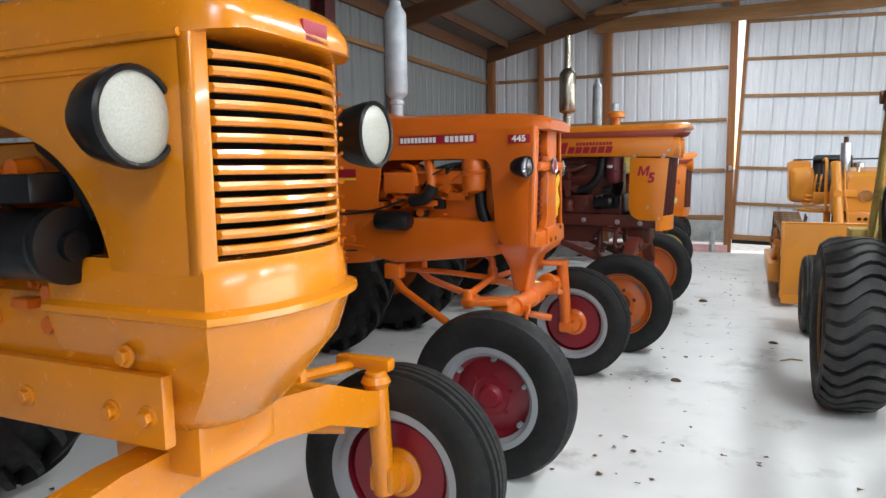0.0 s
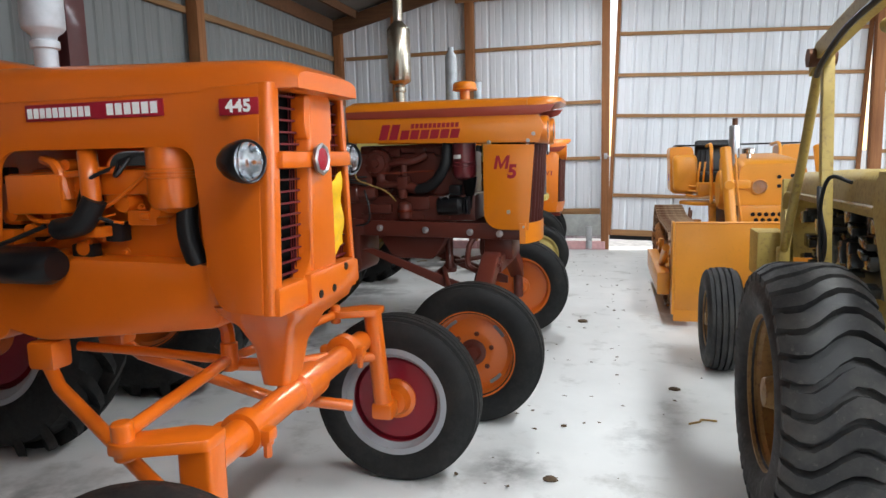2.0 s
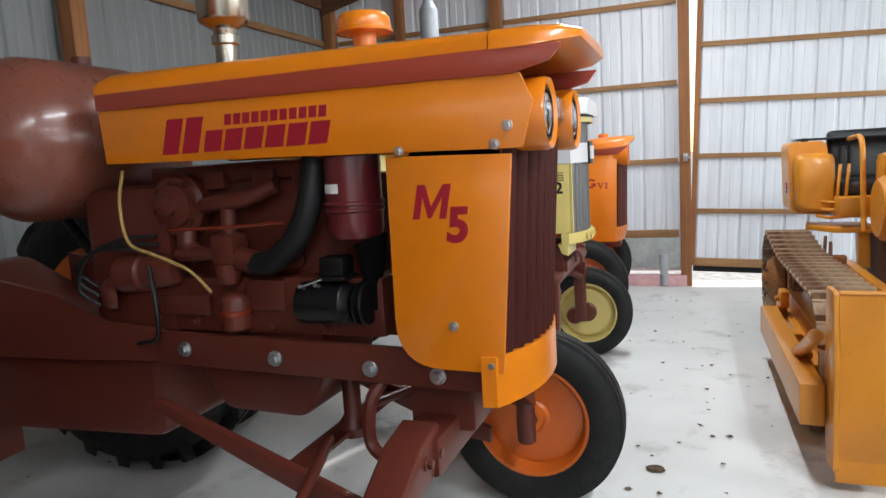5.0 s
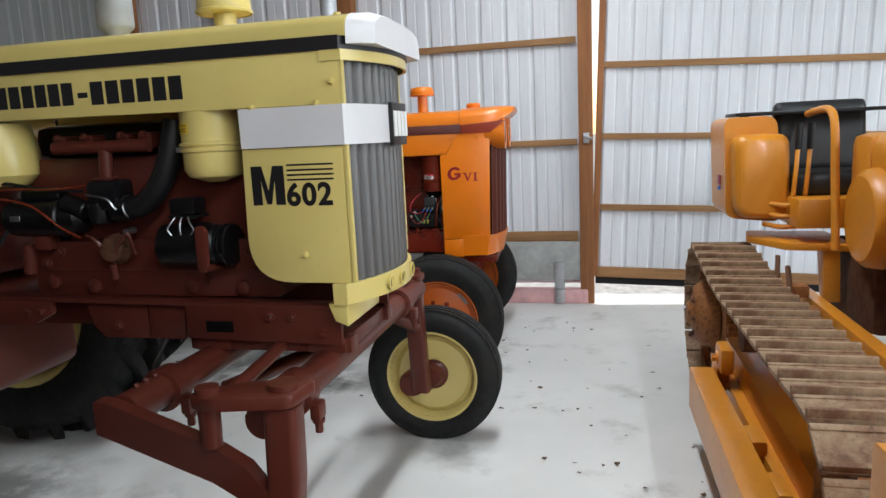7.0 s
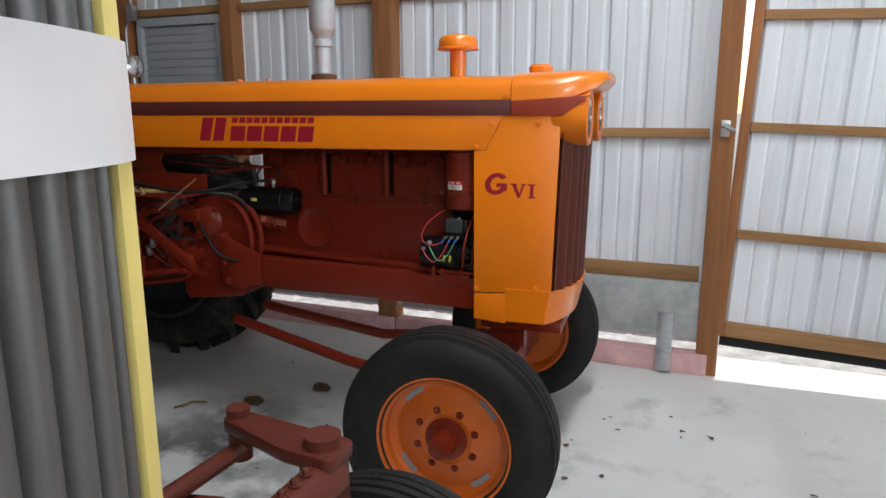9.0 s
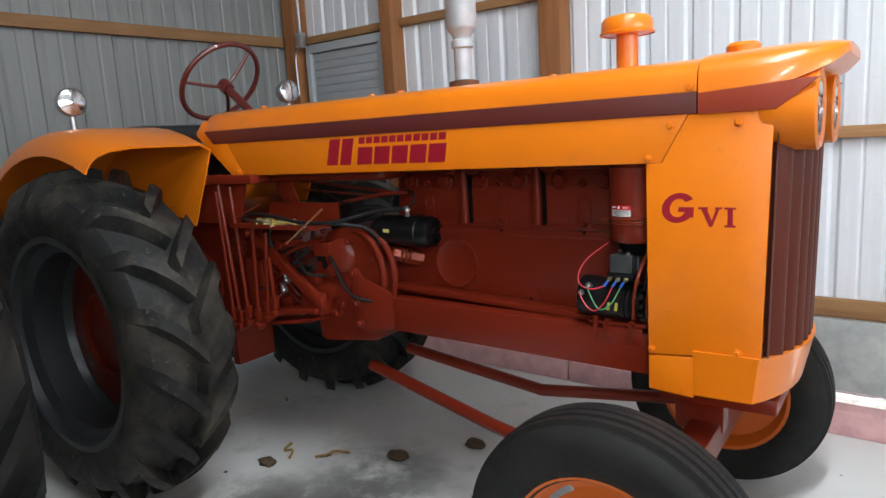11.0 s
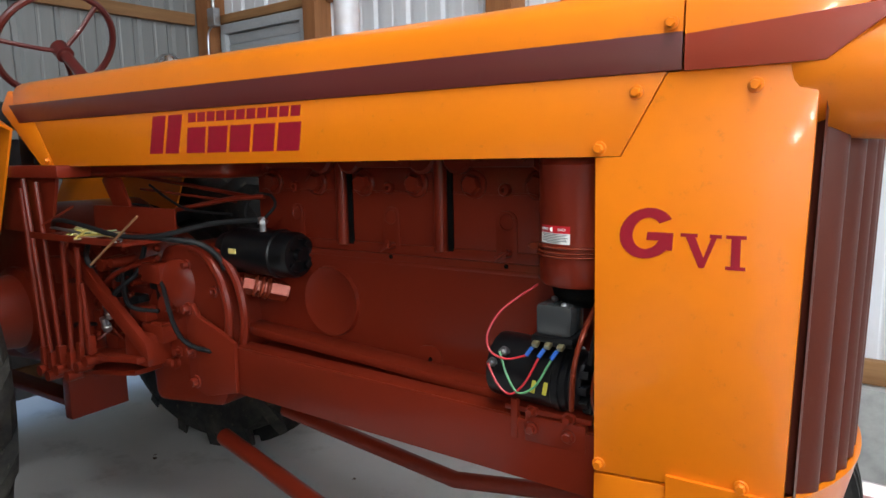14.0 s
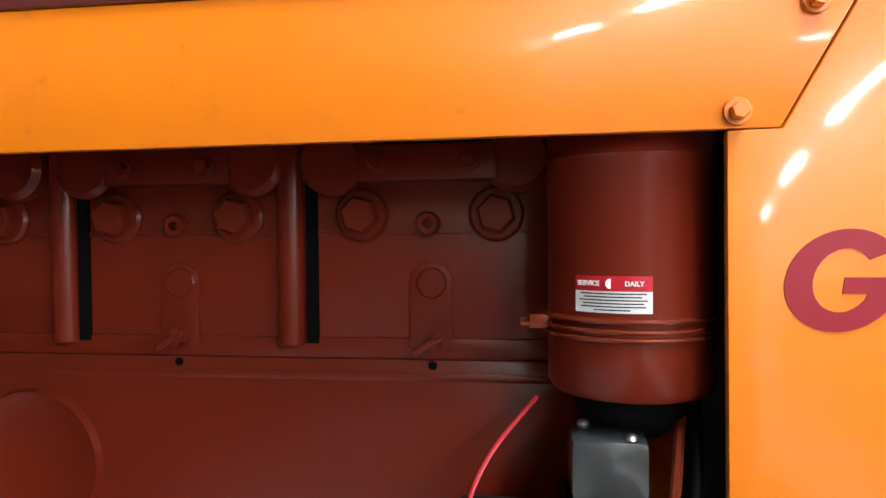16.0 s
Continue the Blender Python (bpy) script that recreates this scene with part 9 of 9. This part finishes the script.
    for y, z, q in ((9.10, 0.62, 0.10), (9.28, 0.70, 0.08), (8.95, 0.52, 0.09), (9.45, 0.60, 0.11), (8.62, 0.55, 0.08), (8.30, 0.50, 0.07)):
        box(bm, (6.06, y, z), (0.12, q, q * 0.8), 0.015)
        cyl(bm, (6.02, y, z), (5.97, y, z), q * 0.26, q * 0.22, 12)
    each("gear_casing", bm, RUSTY_PAINT, T)
    bm = bmesh.new()
    for y0, z0, y1, z1 in ((9.40, 0.86, 9.05, 0.60), (9.20, 0.84, 8.70, 0.66), (9.5, 0.74, 8.9, 0.56)):
        tube(bm, [(6.00, y0, z0), (5.97, (y0 + y1) / 2, (z0 + z1) / 2 - 0.05), (6.02, y1, z1)], 0.013, 8)
    each("oil_line", bm, RUST, T)
    part("side_rail", box(bmesh.new(), (6.16, 8.55, 0.62), (0.07, 1.9, 0.09), 0.01), DOZER, T)
    part("side_rail", box(bmesh.new(), (7.10, 8.55, 0.62), (0.07, 1.9, 0.09), 0.01), DOZER, T)
    bm = lathe(bmesh.new(), [(0.02, 0), (0.20, 0.0), (0.23, 0.03), (0.24, 0.10)], (6.26, 9.05, 1.10), (1, 0, 0), 28)
    part("flywheel_cover", bm, DOZER, T)
    part("cowl", box(bmesh.new(), (6.64, 9.25, 1.20), (0.66, 0.26, 0.58), 0.06), DOZER, T)
    for o in T.children:
        lift = 0.0 if o.name.startswith("track") else -0.035
        o.matrix_basis = Matrix.Translation((0.085, 0.33, lift)) @ o.matrix_basis
    rebase(T, (6.745, 8.93, 0.0))


crawler()


# ---- khaki loader tractor beside the aisle ----
def turned_wheel(parent, c, *args, **kw):
    """A wheel whose axle runs along x; its dish faces -x for out = -1."""
    w = put_wheel(parent, (0, 0, 0), *args, **kw)
    w.matrix_basis = pose(*c, 0, 0, -90)
    return w


def scraper_tread(R, W, n):
    """Broad wavy bars right across the tread."""
    bm = bmesh.new()
    for i in range(n):
        p0 = 2 * math.pi * i / n
        secs = []
        for k in range(9):
            u = -1 + k / 4
            a = u * W * 0.47
            ph = p0 + 0.075 * math.sin(u * 3.6 + 0.5) + 0.05 * u
            r = R - 0.028 - 0.075 * max(0, abs(u) - 0.62) ** 1.3 * 2.2
            top = r + 0.034
            wd = math.pi / n * 0.80
            secs.append([(math.cos(p) * q, a, math.sin(p) * q) for q, p in ((r - 0.02, ph - wd), (top, ph - wd * 0.86), (top, ph + wd * 0.80), (r - 0.02, ph + wd * 0.95))])
        loft(bm, secs)
    return bm


def loader():
    T = thing("loader_tractor", "worn khaki yellow industrial loader tractor with large cross-bar tyres", "loader tractor", (-0.05, 0, 0))
    for x, o in ((5.95, -1), (7.65, 1)):
        w = turned_wheel(T, (x, 3.94, 0.525), 0.505, 0.37, 0.31, o, KHAKI_RIM, KHAKI_RIM, RUBBER_GREY, grooves=0, dish=-0.05, bolts=8, hub_r=0.065, hub_len=0.16)
        part("tread", scraper_tread(0.53, 0.37, 34), RUBBER_GREY, w)
        turned_wheel(T, (x - 0.02, 5.98, 0.345), 0.36, 0.235, 0.19, o, KHAKI_RIM, KHAKI_RIM, RUBBER_GREY, grooves=3, dish=0.0, bolts=6, hub_r=0.05, hub_len=0.10, flat=0.025)
    bm = bmesh.new()
    box(bm, (6.80, 3.93, 0.60), (1.2, 0.28, 0.28), 0.05)
    box(bm, (6.80, 6.00, 0.42), (1.3, 0.12, 0.14), 0.03)
    box(bm, (6.80, 5.1, 0.62), (0.34, 2.6, 0.26), 0.04)
    part("chassis", bm, KHAKI, T)
    # hood, engine and grille end
    secs = [[(x, y, z) for x, z in rounded([(6.48, 1.15), (6.48, t), (7.14, t), (7.14, 1.15)], [0, 0.09, 0.09, 0], 6)] for y, t in ((4.80, 1.40), (5.5, 1.38), (6.60, 1.33), (6.68, 1.28))]
    part("hood", loft(bmesh.new(), secs), KHAKI, T)
    part("hood_bead", tube(bmesh.new(), [(6.475, 4.85, 1.20), (6.475, 6.66, 1.18)], 0.014, 6, smooth=False), KHAKI, T)
    bm = box(bmesh.new(), (6.80, 5.45, 0.92), (0.44, 1.5, 0.46), 0.04)
    part("engine", bm, BLACK, T)
    small = bmesh.new()
    r = random.Random(8)
    for i in range(46):
        box(small, (6.54 + r.uniform(-0.05, 0.04), r.uniform(4.8, 6.2), r.uniform(0.72, 1.14)), (0.08, r.uniform(0.04, 0.14), r.uniform(0.03, 0.10)), 0.01, (r.uniform(-20, 20), 0, 0))
    each("engine_fitting", small, GREY_BOX, T)
    part("battery_wrap", lathe(bmesh.new(), [(0, 0), (0.07, 0.01), (0.09, 0.08), (0.075, 0.16), (0.03, 0.19), (0, 0.19)], (6.48, 5.5, 0.86), (0.2, 0.9, 0.3), 9, cap=False), GREY_FLAP, T)
    part("grille_frame", box(bmesh.new(), (6.80, 6.70, 0.98), (0.70, 0.06, 0.60), 0.01), KHAKI, T)
    for x in (6.36, 7.24):
        part("side_frame", box(bmesh.new(), (x, 5.55, 0.60), (0.09, 2.3, 0.13), 0.008), KHAKI, T)
        part("front_weight", box(bmesh.new(), (x - 0.03, 6.55, 0.74), (0.20, 0.30, 0.33), 0.012), KHAKI, T)
        part("weight_plate", box(bmesh.new(), (x + 0.09, 6.42, 0.76), (0.03, 0.06, 0.36), 0.004), KHAKI, T)
        part("side_plate", box(bmesh.new(), (x + 0.03, 6.22, 0.80), (0.05, 0.14, 0.56), 0.006, (-14, 0, 0)), KHAKI, T)
        part("frame_step", box(bmesh.new(), (x - 0.02, 5.92, 0.66), (0.14, 0.36, 0.07), 0.008, (6, 0, 0)), KHAKI, T)
    # sheet metal by the driver
    part("side_shield", prism(bmesh.new(), rounded([(3.30, 0.55), (4.36, 0.55), (4.72, 1.20), (4.68, 1.37), (4.19, 1.49), (3.30, 1.60)], 0.03), "x", 6.42, 6.45, 0.004), KHAKI, T, "flat khaki side shield with rust runs")
    part("side_shield", prism(bmesh.new(), rounded([(3.30, 0.72), (4.42, 0.72), (4.72, 0.98), (4.66, 1.24), (4.10, 1.42), (3.30, 1.60)], 0.03), "x", 7.14, 7.17, 0.004), KHAKI, T)
    part("dash", box(bmesh.new(), (6.80, 4.45, 1.22), (0.62, 0.30, 0.30), 0.04), KHAKI, T)
    bm = bmesh.new()
    for i in range(10):
        cyl(bm, (6.50 + 0.05 * r.random(), 4.45 + 0.03 * i, 1.30), (6.50 + 0.05 * r.random(), 4.45 + 0.03 * i, 1.40), 0.02, seg=10)
    box(bm, (6.52, 4.58, 1.36), (0.12, 0.42, 0.06), 0.01)
    part("valve_block", bm, KHAKI, T)
    part("seat", box(bmesh.new(), (6.80, 3.55, 1.05), (0.50, 0.44, 0.12), 0.04), SEAT, T)
    steering_wheel(T, (6.80, 4.15, 1.50), 0.20, -20, BLACK)
    part("exhaust_drum", lathe(bmesh.new(), [(0, 0), (0.10, 0.01), (0.13, 0.05), (0.13, 0.36), (0.10, 0.40), (0, 0.41)], (6.92, 4.90, 1.42), (0.3, 1, 0), 24, cap=False), BLACK, T)
    # loader masts and boom
    for x, o in ((6.30, 1), (7.36, -1)):
        bm = tube(bmesh.new(), [(x, 5.25, 2.00), (x + 0.02, 5.62, 1.44), (x + 0.03, 6.05, 0.80)], 0.028, 12, smooth=False)
        part("mast_strut", bm, KHAKI, T)
        part("strut_foot", box(bmesh.new(), (x + 0.03, 6.06, 0.76), (0.07, 0.10, 0.16), 0.01), KHAKI, T)
        part("mast", prism(bmesh.new(), [(5.16, 2.00), (5.215, 2.00), (5.10, 0.95), (5.03, 0.66), (4.99, 0.66), (5.045, 0.95)], "x", x - 0.012, x + 0.048, 0.006), KHAKI, T)
        secs = [[(x + dx, y, z + dz) for dx, dz in ((-0.035, -0.045), (0.035, -0.045), (0.035, 0.045), (-0.035, 0.045))] for y, z in ((5.34, 1.955), (5.22, 2.03), (4.6, 2.13), (4.0, 2.20), (2.6, 2.30))]
        part("boom", bevelled(loft(bmesh.new(), secs), 0.008), KHAKI, T)
        bm = bmesh.new()
        cyl(bm, (x - 0.07 * o, 5.24, 2.0), (x + 0.07 * o, 5.24, 2.0), 0.05, seg=16)
        part("pivot", bm, RUST, T)
        bm = bmesh.new()
        tube(bm, [(x - 0.03, 5.20, 1.90), (x - 0.06, 5.0, 1.94), (x - 0.06, 4.6, 2.06), (x - 0.05, 3.9, 2.14)], 0.016, 8)
        tube(bm, [(x - 0.03, 5.05, 1.30), (x - 0.05, 4.95, 1.20), (x - 0.03, 4.9, 1.0), (x - 0.04, 5.0, 0.80)], 0.012, 8)
        tube(bm, [(x + 0.02, 4.70, 1.34), (x - 0.05, 4.80, 1.36), (x - 0.06, 4.90, 1.20), (x - 0.04, 4.92, 0.90)], 0.010, 8)
        each("hydraulic_hose", bm, HOSE, T)
        part("boom_cylinder", cyl(bmesh.new(), (x + 0.10 * o, 4.6, 2.05), (x + 0.10 * o, 3.4, 2.12), 0.035, seg=12), KHAKI, T)
    for y, z in ((4.2, 2.18), (3.7, 2.22), (3.0, 2.27)):
        part("cross_bar", tube(bmesh.new(), [(6.30, y, z), (7.36, y, z)], 0.022, 8, smooth=False), KHAKI, T)
    rebase(T, (6.80, 4.9, 0.0))


loader()


# wheel of the next machine in the row
def red_machine():
    T = thing("farm_implement", "dark red farm implement on a worn tyre", "implement")
    turned_wheel(T, (6.24, 2.28, 0.44), 0.44, 0.28, 0.26, -1, CRIMSON, CRIMSON, RUBBER_GREY, grooves=3, dish=0.0, bolts=6)
    turned_wheel(T, (7.50, 2.28, 0.44), 0.44, 0.28, 0.26, 1, CRIMSON, CRIMSON, RUBBER_GREY, grooves=3, dish=0.0, bolts=6)
    bm = bmesh.new()
    box(bm, (6.87, 2.28, 0.44), (1.2, 0.12, 0.12), 0.02)
    box(bm, (6.87, 1.7, 0.62), (0.7, 1.6, 0.22), 0.03)
    part("frame", bm, CRIMSON, T)
    rebase(T, (6.87, 2.28, 0.0))


red_machine()


# ---- dry leaves, stalks and crumbs on the floor ----
def litter():
    r = random.Random(21)
    bm = bmesh.new()
    spots = []
    for i in range(230):
        y = r.uniform(0.5, 11.5)
        if r.random() < 0.62:
            spots.append((r.gauss(4.9, 0.35), y, r.uniform(0.006, 0.021)))
        else:
            spots.append((r.uniform(1.6, 5.9), y, r.uniform(0.005, 0.020)))
    for x, y, s in spots:
        n = r.choice((5, 6, 7))
        a0 = r.uniform(0, 6.28)
        z = 0.004 + r.random() * 0.004
        vs = [bm.verts.new((x + math.cos(a0 + 6.283 * k / n) * s * r.uniform(0.5, 1.3), y + math.sin(a0 + 6.283 * k / n) * s * r.uniform(0.4, 1.0), z + r.uniform(0, 0.5) * s)) for k in range(n)]
        c = bm.verts.new((x, y, z + s * 0.25))
        for k in range(n):
            bm.faces.new((vs[k], vs[(k + 1) % n], c))
    solo("leaf_litter", bm, LEAF, "dry brown leaf crumbs scattered over the floor", "leaf litter", kind="stuff", sharp=10)
    for x, y, a in ((2.40, 10.38, 0.6), (2.30, 10.30, 2.2), (5.62, 4.85, 0.2)):
        bm = tube(bmesh.new(), [(x, y, 0.006), (x + 0.06 * math.cos(a), y + 0.06 * math.sin(a), 0.018), (x + 0.10 * math.cos(a + 0.5), y + 0.10 * math.sin(a + 0.5), 0.010), (x + 0.17 * math.cos(a + 0.2), y + 0.17 * math.sin(a + 0.2), 0.007)], 0.006, 6)
        solo("dry_stalk", bm, STRAW, "curled dry yellow stalk lying on the floor", "stalk", group="dry stalks")
    for x, y, s in ((2.24, 10.21, 0.045), (4.93, 7.13, 0.04), (5.59, 5.42, 0.03), (4.93, 4.05, 0.03), (2.75, 10.6, 0.05), (3.0, 10.9, 0.05)):
        bm = bmesh.new()
        bmesh.ops.create_icosphere(bm, subdivisions=2, radius=s)
        for v in bm.verts:
            v.co = Vector((v.co.x * 1.2, v.co.y * 0.8, max(-0.2 * s, v.co.z * 0.5))) * r.uniform(0.85, 1.15)
        bmesh.ops.translate(bm, vec=(x, y, 0.2 * s), verts=bm.verts)
        solo("clod", bm, LEAF, "small dark clod of dirt on the floor", "clod", group="clods")


litter()
